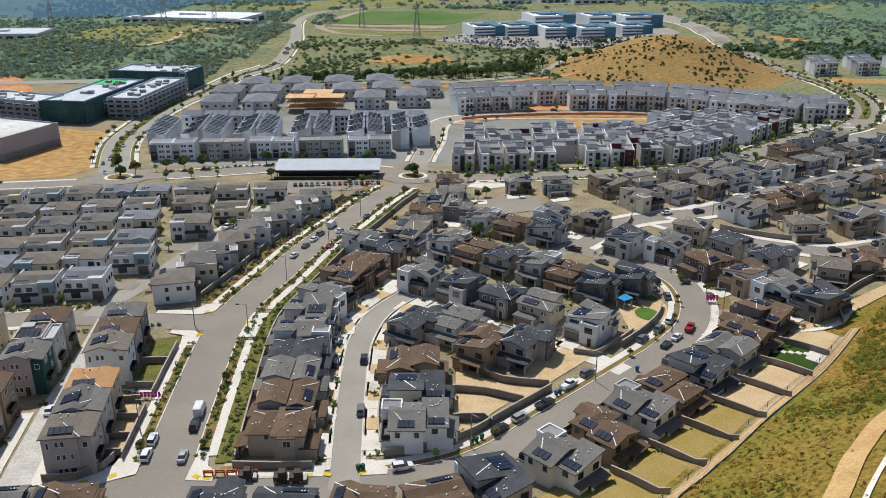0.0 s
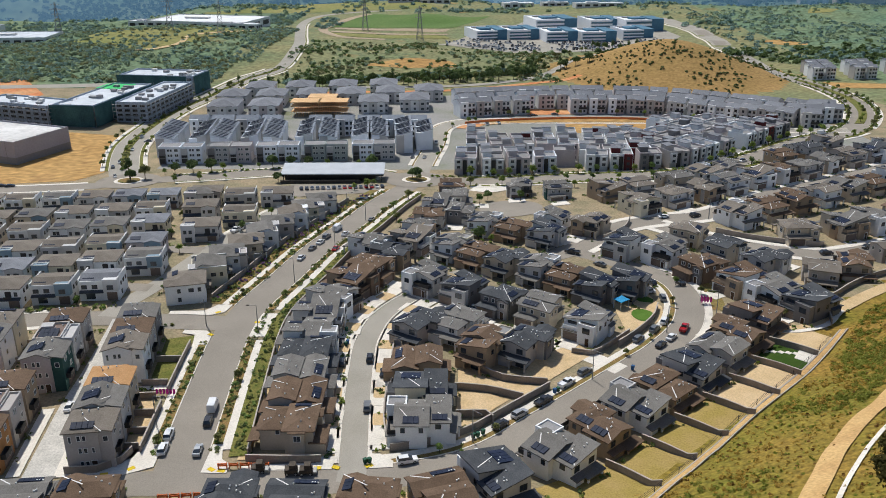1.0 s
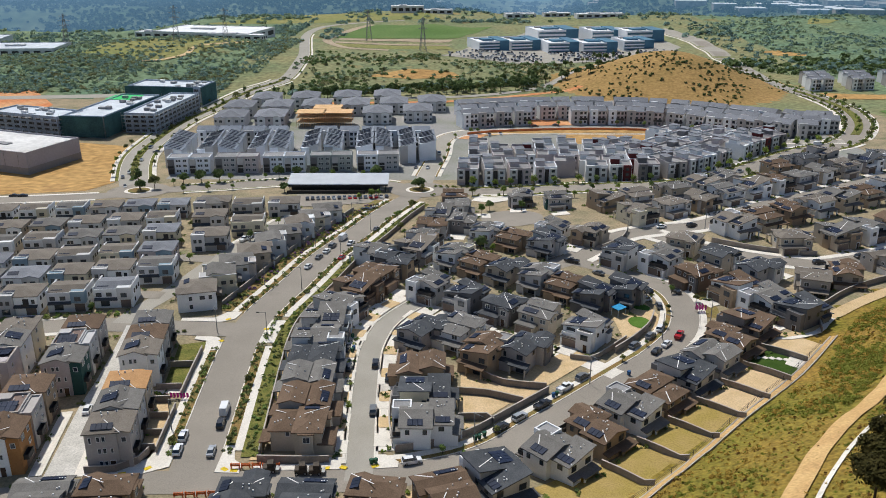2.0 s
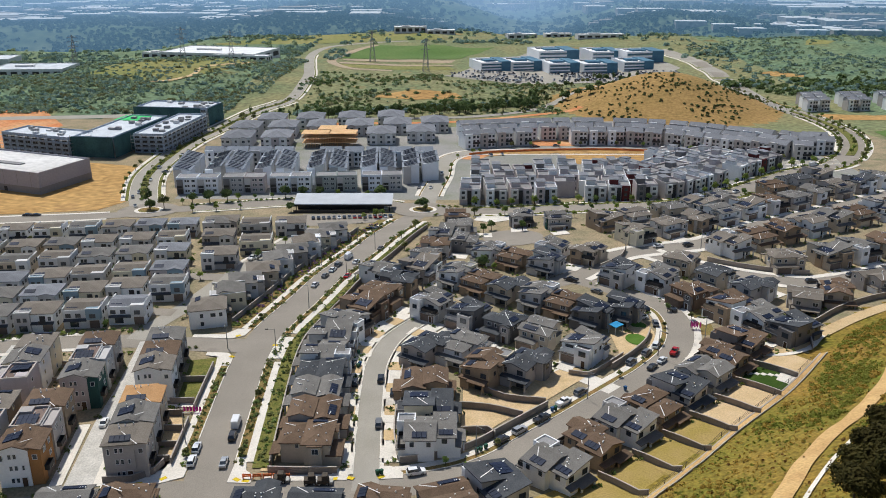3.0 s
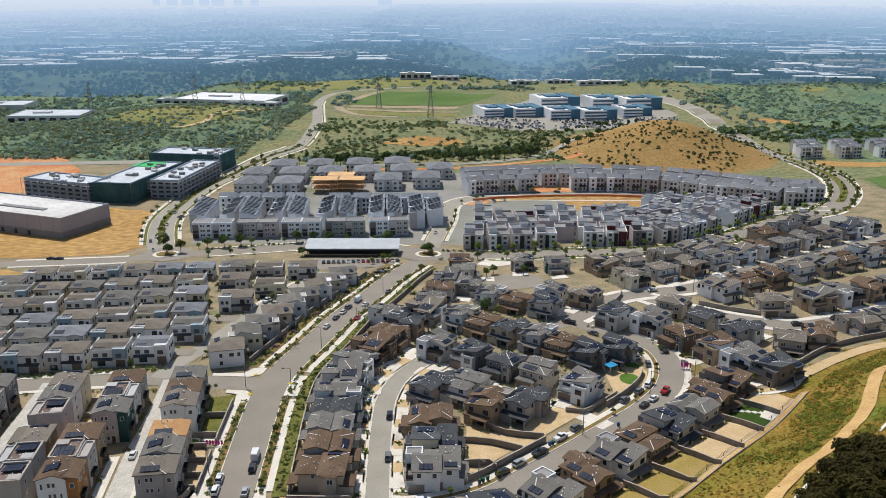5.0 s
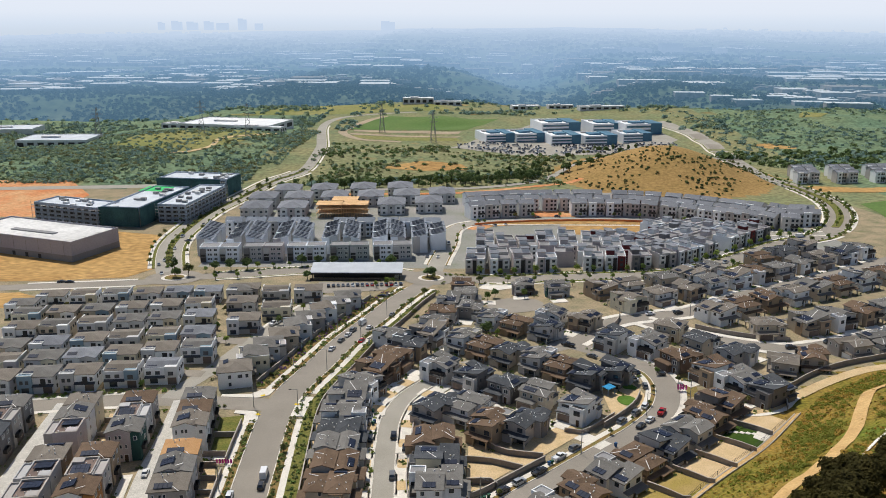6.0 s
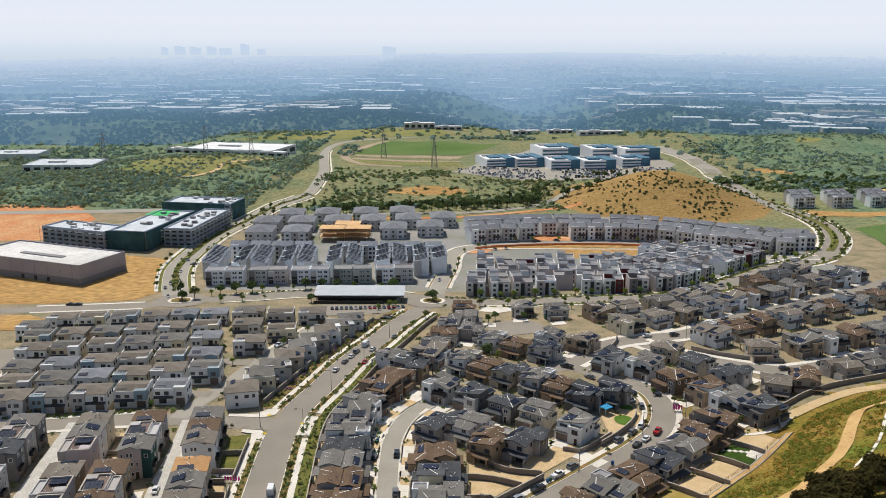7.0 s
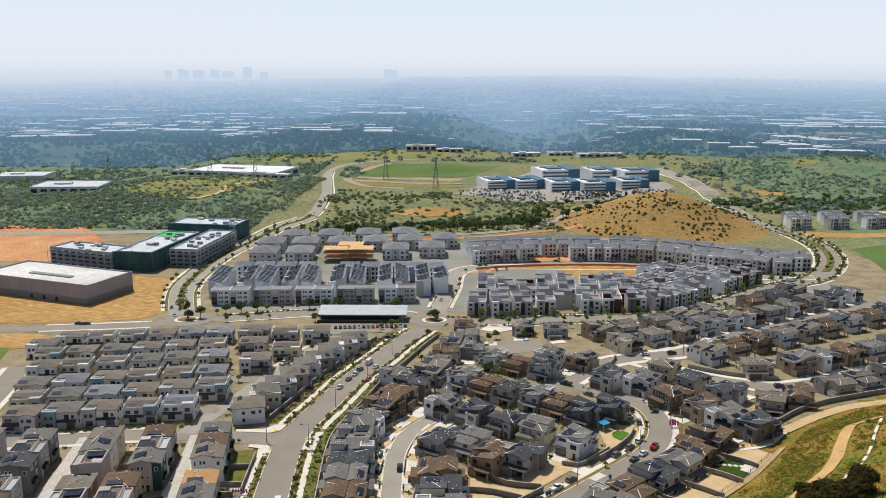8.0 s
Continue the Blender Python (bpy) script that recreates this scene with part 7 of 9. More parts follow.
# ---- planting ----
def leafy(spots, leaves, rng, size=0.42):
    """Leaf clumps: many small plates scattered through each crown, facing mostly outwards. spots: x, y, z of the foot, radius, height, material index."""
    n = len(spots)
    s = np.array([q[:5] for q in spots], dtype=float)
    idx = np.repeat(np.arange(n), leaves)
    k = len(idx)
    u = rng.normal(size=(k, 3))
    u /= np.linalg.norm(u, axis=1)[:, None]
    u[:, 2] = np.where(u[:, 2] < -0.25, -u[:, 2], u[:, 2])
    rad = rng.uniform(0.55, 1.08, k) * (1 + 0.25 * np.sin(3 * u[:, 0] + idx) * np.cos(4 * u[:, 1] + 2 * idx))
    r, h = s[idx, 3], s[idx, 4]
    c = np.stack([s[idx, 0] + u[:, 0] * r * rad, s[idx, 1] + u[:, 1] * r * rad, s[idx, 2] + h * (0.45 + 0.5 * u[:, 2] * rad)], 1)
    nrm = u + rng.normal(scale=0.55, size=(k, 3)) + np.array([0.0, 0.0, 0.55])
    nrm /= np.linalg.norm(nrm, axis=1)[:, None]
    a = np.cross(nrm, rng.normal(size=(k, 3)))
    a /= np.linalg.norm(a, axis=1)[:, None] + 1e-9
    b = np.cross(nrm, a)
    e = (size * r * rng.uniform(0.6, 1.3, k))[:, None]
    v = np.stack([c - a * e - b * e * 0.6, c + a * e * 0.9 - b * e * 0.7, c + a * e * 0.7 + b * e * 0.8, c - a * e * 0.8 + b * e * 0.6], 1).reshape(-1, 3)
    return v, np.array([q[5] for q in spots], dtype=int)[idx]


def quad_mesh(name, v, mats, mi):
    n = len(v) // 4
    me = bpy.data.meshes.new(name)
    me.vertices.add(len(v))
    me.vertices.foreach_set("co", v.ravel())
    me.loops.add(len(v))
    me.loops.foreach_set("vertex_index", np.arange(len(v), dtype=np.int32))
    me.polygons.add(n)
    me.polygons.foreach_set("loop_start", np.arange(0, len(v), 4, dtype=np.int32))
    me.polygons.foreach_set("material_index", mi.astype(np.int32))
    for m in mats:
        me.materials.append(m)
    me.update(calc_edges=True)
    return me


def brush(name, spots, leaves, mats, label, category, seed, size=0.42):
    v, mi = leafy(spots, leaves, np.random.default_rng(seed), size)
    return tagged(new(name, quad_mesh(name, v, mats, mi)), label, category, "", "stuff")


def trunk_mesh(h, r, seed):
    """A tapered stem with four limbs."""
    mb, rng = Mb(), random.Random(seed)

    def limb(p, q, a, b):
        d = (q - p).normalized()
        s = d.cross(Vector((0.3, 0.9, 0.1))).normalized()
        t = d.cross(s)
        ring = [(s * math.cos(k * math.pi / 3) + t * math.sin(k * math.pi / 3)) for k in range(6)]
        i = len(mb.v)
        mb.v += [tuple(p + w * a) for w in ring] + [tuple(q + w * b) for w in ring]
        for k in range(6):
            mb.f.append((i + k, i + (k + 1) % 6, i + 6 + (k + 1) % 6, i + 6 + k))
            mb.m.append(0)

    top = Vector((rng.uniform(-0.1, 0.1), rng.uniform(-0.1, 0.1), h * 0.55))
    limb(Vector((0, 0, -0.3)), top, r, r * 0.7)
    for k in range(4):
        a = k * 1.6 + rng.uniform(0, 0.6)
        limb(top, top + Vector((math.cos(a) * h * 0.2, math.sin(a) * h * 0.2, h * rng.uniform(0.2, 0.32))), r * 0.6, r * 0.2)
    return mb.mesh("trunk", BARK)


TREE_KINDS = {}


def tree_kind(kind, h, r, leaf, leaves, slim=1.0, size=0.25):
    """The meshes of one kind of tree: stem and a crown of leaf clumps, lobed and gappy."""
    rng = np.random.default_rng(len(TREE_KINDS) + 5)
    spots = [(0, 0, h * 0.3, r * 0.75, h * 0.7 * slim, 0)]
    for i in range(6):
        a = i * 1.1 + rng.uniform(0, 0.5)
        spots.append((math.cos(a) * r * 0.55, math.sin(a) * r * 0.55, h * rng.uniform(0.32, 0.55), r * rng.uniform(0.4, 0.6), h * rng.uniform(0.3, 0.42), 0))
    v, mi = leafy(spots, leaves, rng, size)
    TREE_KINDS[kind] = (trunk_mesh(h, 0.06 + 0.018 * h, len(TREE_KINDS)), quad_mesh("crown", v, [LEAVES[leaf]], mi))


tree_kind("young", 4.2, 1.3, "green", 70)
tree_kind("lime", 4.6, 1.5, "lime", 70)
tree_kind("round", 7.0, 2.9, "dark", 150)
tree_kind("olive", 4.6, 1.7, "olive", 70)
tree_kind("oak", 7.4, 3.2, "oak", 1100, 1.0, 0.105)
tree_kind("cypress", 8.5, 1.6, "dark", 90, 1.2)
TREE_WORDS = {"young": "young green street tree with a thin trunk", "lime": "bright green young street tree", "oak": "dense dark brown-green evergreen tree", "round": "dense dark green rounded tree", "olive": "small olive-green tree with a thin trunk", "cypress": "tall dark narrow evergreen tree"}
tree_rng = random.Random(11)


def tree(kind, x, y, size=1.0, group="street trees"):
    stem, leaves = TREE_KINDS[kind]
    root = new("tree", stem)
    tagged(root, TREE_WORDS[kind], "tree", group)
    k = size * tree_rng.uniform(0.85, 1.2)
    root.matrix_basis = pose(x, y, gz(x, y) + 0.1, 0, 0, tree_rng.uniform(0, 360)) @ Matrix.Diagonal((k, k, k, 1))
    part("crown", leaves, None, root)


def trees_along(line, off, gap, kinds, size=1.0, skip=0.15):
    run, last = 0.0, -gap
    line = offset_line(line, off)
    for a, b in zip(line, line[1:]):
        run += (b - a).length
        if run - last > gap * tree_rng.uniform(0.8, 1.25):
            last = run
            if tree_rng.random() > skip:
                tree(tree_rng.choice(kinds), a.x, a.y, size)


trees_along(cut(ROAD_A, 138, 184), 6.0, 9.5, ("young", "olive", "lime"), 0.5, 0.45)
trees_along(cut(ROAD_A, 138, 184), -6.0, 10.5, ("young", "olive", "lime"), 0.5, 0.45)
trees_along(cut(ROAD_A, 205, 330), 5.9, 11, ("young", "olive", "lime"), 0.45, 0.6)
trees_along(cut(ROAD_A, 208, 330), -5.9, 12, ("young", "olive"), 0.45, 0.6)
trees_along(cut(ROAD_A, 150, 330), 10.4, 15, ("young", "olive", "lime"), 0.45, 0.6)
trees_along(cut(ROAD_L, -122, -28, 0), -8.0, 5.5, ("young", "lime", "round"), 0.8)
trees_along(cut(ROAD_L, -118, -76, 0), 8.0, 9, ("young", "lime"), 0.8)
trees_along(cut(ROAD_N, 372, 560), -9.2, 11, ("young", "lime", "olive"), 0.7)
trees_along(cut(ROAD_N, 372, 560), 9.2, 12, ("young", "lime", "olive"), 0.7)
trees_along(cut(ROAD_N, 372, 560), 0.0, 12, ("olive", "lime"), 0.6)
trees_along([p for p in ROAD_R if 8 < p.x < 200 and p.y < 430], -7.6, 7.5, ("lime", "lime", "young"), 1.0)
trees_along([p for p in ROAD_R if 8 < p.x < 200 and p.y < 430], 7.6, 11, ("lime", "young", "olive"), 0.85)
trees_along([p for p in ROAD_R if 435 < p.y < 690], -7.2, 13, ("olive", "young"), 0.8)
trees_along([p for p in ROAD_R if 435 < p.y < 690], 7.2, 13, ("olive", "young"), 0.8)
trees_along([p for p in ROAD_R if 445 < p.y < 650], 0.0, 12, ("olive", "lime"), 0.7)
trees_along(cut(ROAD_M, 374, 470), 5.0, 12, ("lime", "young"), 0.8)
trees_along([p for p in ROAD_M if 20 < p.x < 200], -5.6, 12, ("lime", "young", "olive"), 0.75)
trees_along([p for p in ROAD_B if 0 < p.x and p.y < 220], -4.6, 12, ("olive", "young"), 0.5, 0.4)
trees_along(smooth_line([(-14, 263), (-20, 300), (-12, 322)]), 0, 7, ("young", "olive", "lime"), 0.8)
for x, y, kind, size in ((-13.3, 349, "round", 0.85), (-15.0, 350.5, "round", 0.65), (-137, 348.5, "cypress", 1.05), (-135.3, 345.0, "round", 0.75), (-130.5, 349.0, "olive", 1.35), (-12.0, 345.8, "olive", 0.8), (-33, 333, "lime", 0.9), (-38, 330, "lime", 0.8), (-30.5, 336.5, "young", 1.0), (-72, 344, "round", 0.75), (12.6, 307.0, "young", 1.1), (16, 313, "round", 0.65), (28.5, 310, "young", 1.0), (10.5, 258, "round", 0.7), (14.5, 256.5, "lime", 0.8), (48, 322, "lime", 0.9), (52, 329, "lime", 0.8), (58, 331, "lime", 0.8), (-92, 262, "young", 0.9), (-95, 285, "olive", 0.8), (-84.5, 246, "lime", 0.7), (-80, 215.5, "young", 0.6), (-81.5, 201.0, "young", 0.6), (-70, 269, "young", 0.9), (-64, 289, "lime", 0.8), (-128, 214.5, "lime", 0.65), (-115, 215, "lime", 0.65), (-101, 214, "young", 0.7), (-142, 229, "young", 0.6), (-122, 243, "young", 0.6), (-150, 257, "lime", 0.6), (84, 197.2, "olive", 0.6), (88, 196.4, "olive", 0.55), (66, 221, "young", 0.6), (71.5, 214.5, "olive", 0.6)):
    tree(kind, x, y, size)
for x, y in GRID_GAPS:
    tree(tree_rng.choice(("lime", "young", "olive")), x, y, 0.62)
# dark wooded belt behind the terraces
for i in range(74):
    f = i / 73
    x, y = -150 + 260 * f + tree_rng.uniform(-5, 5), 566 + 60 * f * f * 1.4 + tree_rng.uniform(-9, 14)
    tree(tree_rng.choice(("round", "round", "cypress", "olive")), x, y, 0.95, "trees of the dark belt")
trees_along(smooth_line([(-20, 590), (20, 600), (62, 640), (88, 690), (130, 735), (190, 758)]), -7, 5.5, ("round", "round", "cypress", "olive"), 0.95, 0.1)
# the big dark trees low on the hill trail
for x, y, size in ((64.5, 96, 1.0), (69.5, 102.5, 1.1), (75, 108.5, 1.05), (80.5, 114, 0.95), (71, 95.5, 1.2), (77, 102, 1.2), (60, 88.5, 1.0), (66.5, 88, 1.1), (84, 108, 1.1), (88, 115, 0.9)):
    tree("oak", x, y, size, "dark trees by the hill trail")


def scatter(n, box, test, radius, height, kinds, seed):
    rng, out = random.Random(seed), []
    while len(out) < n:
        x, y = rng.uniform(box[0], box[1]), rng.uniform(box[2], box[3])
        if rng.random() < test(x, y):
            r = rng.uniform(*radius)
            out.append((x, y, gz(x, y) - 0.2 * r, r, r * rng.uniform(*height), rng.choice(kinds)))
    return out


def on_slope(x, y):
    d = fence_side(x, y)[0]
    if d < 3.5 or min((p - Vector((x, y))).length_squared for p in TRAIL_LINE[::3]) < 16:
        return 0
    return 0.06 + 0.94 * step(0.0, 0.35, noise.noise((x * 0.04, y * 0.04, 7)))


brush("slope_shrubs", scatter(2400, (12, 215, 60, 245), on_slope, (0.25, 0.8), (0.7, 1.2), (0, 0, 0, 1, 1, 1), 21), 50, [LEAVES["slope_green"], LEAVES["slope_gold"], LEAVES["slope_rust"]], "low green and straw-coloured shrubs on a dry slope", "shrubs", 1, 0.2)
brush("slope_thicket", scatter(1000, (60, 150, 120, 225), lambda x, y: step(2, 9, fence_side(x, y)[0]) * step(34, 20, fence_side(x, y)[0]) * on_slope(x, y) if x > 84 else 0.25 * on_slope(x, y) * step(45, 25, fence_side(x, y)[0]), (0.5, 1.3), (0.6, 1.0), (0, 0, 0, 1), 28), 60, [LEAVES["slope_green"], LEAVES["slope_gold"]], "green brush thicket on a dry slope", "shrubs", 15, 0.18)
brush("slope_grass", scatter(15000, (12, 215, 60, 245), lambda x, y: 1.0 if fence_side(x, y)[0] > 2.6 and min((p - Vector((x, y))).length_squared for p in TRAIL_LINE[::3]) > 9 else 0.0, (0.15, 0.4), (0.7, 1.3), (0, 0, 0, 1, 1, 0, 0, 1, 2), 22), 7, [LEAVES["slope_gold"], LEAVES["slope_green"], LEAVES["slope_rust"]], "dry straw grass tufts on a slope", "grass", 2, 0.6)
brush("cone_hill_shrubs", scatter(520, (60, 270, 540, 740), lambda x, y: (1.0 if math.hypot((x - 163) / 0.9, y - 640) < 92 and y < 690 else 0) * step(-0.3, 0.4, noise.noise((x * 0.03, y * 0.03, 2))), (0.5, 1.25), (1.0, 1.6), (0, 0, 1), 23), 30, [LEAVES["dark"], LEAVES["olive"]], "dark bushes dotted over a dry golden hill", "shrubs", 3)


def on_wooded(x, y):
    if x > -172 and 640 < y < 900 and x > -150 or abs(x + 158) < 14 and y > 880 or abs(x + 143) < 20 and y < 660 or -340 < x < -175 and 838 < y < 935 or abs(x + 386) < 40 and 742 < y < 800 or abs(x + 552) < 40 and y > 970 or abs(x + 232) < 14 and 690 < y < 800 and abs(x + 232) < 5:
        return 0
    thin = math.exp(-(((x + 250) / 62) ** 2 + ((y - 770) / 62) ** 2))
    return (0.25 + 0.75 * step(-0.25, 0.25, noise.noise((x * 0.012, y * 0.012, 9)))) * (1 - 0.85 * thin)


brush("hillside_scrub", scatter(12000, (-640, -150, 585, 1000), on_wooded, (0.9, 2.5), (0.9, 1.4), (0, 0, 1, 1, 2), 24), 15, [LEAVES["hill_dark_hazed"], LEAVES["hill_green_hazed"], LEAVES["hill_olive"]], "dense dark green scrub covering a hillside", "scrub", 4)
brush("bank_scrub", scatter(1000, (-128, 240, 590, 790), lambda x, y: 0 if math.hypot((x - 163) / 0.9, y - 640) < 100 or (x > -10 and y > 735) else 0.2 + 0.8 * step(-0.2, 0.3, noise.noise((x * 0.02, y * 0.02, 4))), (0.8, 2.3), (0.9, 1.4), (0, 0, 1, 2), 25), 20, [LEAVES["dark"], LEAVES["hill_olive"], LEAVES["hill_green_hazed"]], "scattered dark scrub on a grassy bank", "scrub", 5)
brush("east_scrub", scatter(4200, (262, 950, 640, 1290), lambda x, y: 0 if x < 345 and y < 650 else 0.08 + 0.92 * step(-0.15, 0.25, noise.noise((x * 0.007, y * 0.009, 6))), (1.0, 3.0), (0.7, 1.2), (0, 0, 1, 1), 26), 15, [LEAVES["hill_dark_hazed"], LEAVES["hill_green_hazed"]], "dark green scrub on far slopes", "scrub", 6)
brush("east_wood", scatter(620, (236, 560, 672, 790), lambda x, y: (step(668, 684, y + 0.12 * (x - 280)) * step(775, 735, y - 0.1 * (x - 280)) if x > 262 or y > 715 else 0) * (0.3 + 0.7 * step(-0.3, 0.1, noise.noise((x * 0.03, y * 0.03, 12)))), (1.6, 3.8), (0.9, 1.5), (0, 0, 0, 1), 41), 26, [LEAVES["dark"], LEAVES["hill_dark_hazed"]], "dark trees in a belt behind houses", "trees", 41)
brush("bank_wood", scatter(260, (-112, 60, 572, 660), lambda x, y: step(9, 3, abs(y - 592 - 0.32 * max(x + 70, 0))) * (0.35 + 0.65 * step(-0.2, 0.2, noise.noise((x * 0.05, y * 0.05, 13)))), (1.5, 3.2), (1.0, 1.7), (0, 0, 1), 42), 26, [LEAVES["dark"], LEAVES["hill_dark_hazed"]], "dark trees at the foot of a grassy bank", "trees", 42)
patch("graded_clearing", [(288, 800), (300, 786), (326, 784), (330, 796), (306, 808)], 0.3, DIRT, "bare orange-tan clearing on a slope", "ground")
patch("flower_field", [(400, 975), (424, 970), (446, 1000), (428, 1030), (410, 1000)], 0.3, MEADOW, "yellow flowering patch on a green slope", "field")
patch("dry_verge", [(262, 596), (300, 588), (360, 590), (372, 574), (300, 566), (264, 574)], 0.22, DIRT, "bare tan ground below houses", "ground")
brush("mesa_trees", scatter(1500, (-700, 300, 900, 1300), lambda x, y: 0 if -115 < x < 230 and y < 1080 or abs(x + 158) < 14 or -350 < x < -190 and y < 930 else 0.1 + 0.9 * step(0.0, 0.35, noise.noise((x * 0.009, y * 0.009, 8))), (1.8, 4.0), (0.9, 1.5), (0, 0, 1), 27), 22, [LEAVES["hill_dark_hazed"], LEAVES["hill_green_hazed"]], "dark trees across the far mesa", "trees", 7)


def band_spots(line, lo, hi, n, radius, seed, kinds):
    rng, out = random.Random(seed), []
    for _ in range(n):
        i = rng.randrange(len(line))
        p = offset_line(line[max(0, i - 1) : i + 2], rng.uniform(lo, hi))[min(1, i)]
        r = rng.uniform(*radius)
        out.append((p.x + rng.uniform(-0.6, 0.6), p.y + rng.uniform(-1.2, 1.2), gz(p.x, p.y) + 0.1, r, r * rng.uniform(0.9, 1.5), rng.choice(kinds)))
    return out


GREENS = [LEAVES["green"], LEAVES["olive"], LEAVES["lime"], LEAVES["dark"]]
brush("bank_shrubs", band_spots(cut(ROAD_A, 136, 328), 9.0, 12.2, 420, (0.2, 0.62), 31, (1, 1, 0, 3)), 14, GREENS, "green shrubs on the bank below a garden wall", "shrubs", 8)
brush("verge_shrubs", band_spots(cut(ROAD_A, 137, 328), 5.2, 6.7, 330, (0.25, 0.6), 32, (0, 1, 1, 3)), 14, GREENS, "low verge plants beside the avenue", "shrubs", 9)
brush("verge_shrubs", band_spots(cut(ROAD_A, 137, 184) + cut(ROAD_A, 206, 328), -6.7, -5.2, 300, (0.25, 0.6), 33, (0, 1, 1, 3)), 14, GREENS, "low verge plants beside the avenue", "shrubs", 10)
brush("street_hedge", band_spots(cut(ROAD_W, -152, -92, 0), -6.6, -6.0, 170, (0.35, 0.65), 39, (0, 0, 1, 2)), 14, GREENS, "clipped green hedge between a street and houses", "hedge", 17)
brush("purple_shrubs", band_spots(cut(ROAD_A, 206, 318), -12.0, -8.8, 260, (0.3, 0.7), 34, (0, 1, 2, 2)), 16, [LEAVES["purple"], LEAVES["green"], LEAVES["olive"]], "purple flowering shrubs below a garden wall", "shrubs", 11)
brush("boulevard_shrubs", band_spots([p for p in ROAD_R if p.y < 660], -8.8, -6.4, 420, (0.3, 0.9), 35, (0, 1, 2)) + band_spots([p for p in ROAD_R if p.y < 660], 6.4, 8.8, 420, (0.3, 0.9), 36, (0, 1, 2)) + band_spots(cut(ROAD_N, 366, 640), -1.5, 1.5, 160, (0.4, 1.0), 37, (0, 1, 3)) + band_spots(cut(ROAD_L, -118, -30, 0), -7.2, -6.0, 120, (0.3, 0.8), 38, (0, 2)), 16, GREENS, "green boulevard verge planting", "shrubs", 12)


def house_spots():
    """Small plants at the feet of the houses."""
    rng, out = random.Random(41), []
    for o in list(scene.objects):
        if o.name.startswith(("detached_house", "compact_house", "town_house")):
            for _ in range(12):
                p = o.matrix_basis @ Vector((rng.choice((rng.uniform(-6, -2.5), rng.uniform(3.2, 6))), rng.choice((-1, 1)) * rng.uniform(7.0, 9.0), 0))
                r = rng.uniform(0.25, 0.6)
                out.append((p.x, p.y, gz(p.x, p.y) + 0.05, r, r * 1.3, rng.choice((0, 1, 2, 3))))
    return out


brush("garden_plants", house_spots(), 16, GREENS, "small green garden plants beside the houses", "plants", 13)


# ---- vehicles ----
def loft(mb, rows, k=0, cap=True):
    """Skins over cross-sections: x, half width below, half width above, z below, z above."""
    i = len(mb.v)
    for x, a, b, z0, z1 in rows:
        mb.v += [(x, -a, z0), (x, a, z0), (x, b, z1), (x, -b, z1)]
    for r in range(len(rows) - 1):
        o = i + 4 * r
        for q in ((0, 1, 5, 4), (1, 2, 6, 5), (2, 3, 7, 6), (3, 0, 4, 7)):
            mb.f.append(tuple(o + j for j in q)[::-1])
            mb.m.append(k)
    o = i + 4 * (len(rows) - 1)
    mb.f += [(i + 3, i + 2, i + 1, i)[::-1], (o, o + 1, o + 2, o + 3)[::-1]]
    mb.m += [k, k]


CAR_SHAPES = {
    "sedan": (4.7, [(-2.35, 0.80, 0.72, 0.35, 0.85), (-2.2, 0.88, 0.84, 0.25, 1.0), (-1.2, 0.92, 0.86, 0.22, 1.0), (1.0, 0.92, 0.86, 0.22, 0.98), (2.1, 0.88, 0.82, 0.25, 0.82), (2.35, 0.80, 0.74, 0.35, 0.7)], [(-1.75, 0.80, 0.76, 0.98, 1.0), (-1.0, 0.82, 0.66, 0.98, 1.40), (0.3, 0.82, 0.66, 0.98, 1.45), (1.15, 0.80, 0.76, 0.96, 1.0)], (-1.0, 0.3, 0.62, 1.43)),
    "suv": (4.8, [(-2.4, 0.86, 0.80, 0.4, 1.0), (-2.25, 0.95, 0.90, 0.3, 1.12), (1.0, 0.96, 0.90, 0.28, 1.10), (2.2, 0.92, 0.86, 0.3, 1.0), (2.4, 0.84, 0.78, 0.4, 0.85)], [(-2.28, 0.86, 0.78, 1.08, 1.12), (-2.0, 0.87, 0.72, 1.08, 1.68), (0.3, 0.87, 0.72, 1.08, 1.74), (1.2, 0.84, 0.80, 1.06, 1.1)], (-2.0, 0.3, 0.68, 1.72)),
    "pickup": (5.7, [(-2.85, 0.92, 0.90, 0.5, 1.15), (-0.75, 0.98, 0.94, 0.35, 1.18), (1.3, 0.98, 0.94, 0.35, 1.16), (2.7, 0.94, 0.88, 0.4, 1.08), (2.85, 0.86, 0.80, 0.5, 0.95)], [(-0.75, 0.88, 0.80, 1.14, 1.18), (-0.6, 0.88, 0.74, 1.14, 1.80), (0.8, 0.88, 0.74, 1.14, 1.84), (1.6, 0.86, 0.82, 1.12, 1.16)], (-0.6, 0.8, 0.70, 1.82)),
    "van": (5.8, [(-2.9, 0.98, 0.95, 0.4, 2.45), (1.2, 1.0, 0.95, 0.35, 2.5), (1.9, 1.0, 0.92, 0.35, 1.5), (2.8, 0.95, 0.88, 0.4, 1.15), (2.9, 0.9, 0.84, 0.5, 1.0)], [(0.7, 1.01, 0.97, 1.5, 2.1), (1.3, 1.01, 0.93, 1.45, 2.15), (1.95, 0.96, 0.88, 1.4, 1.52)], (-2.8, 1.1, 0.9, 2.5)),
}
CAR_PARTS = {}
CAR_WORDS = {"sedan": "saloon car", "suv": "tall estate car", "pickup": "pickup truck", "van": "tall delivery van"}


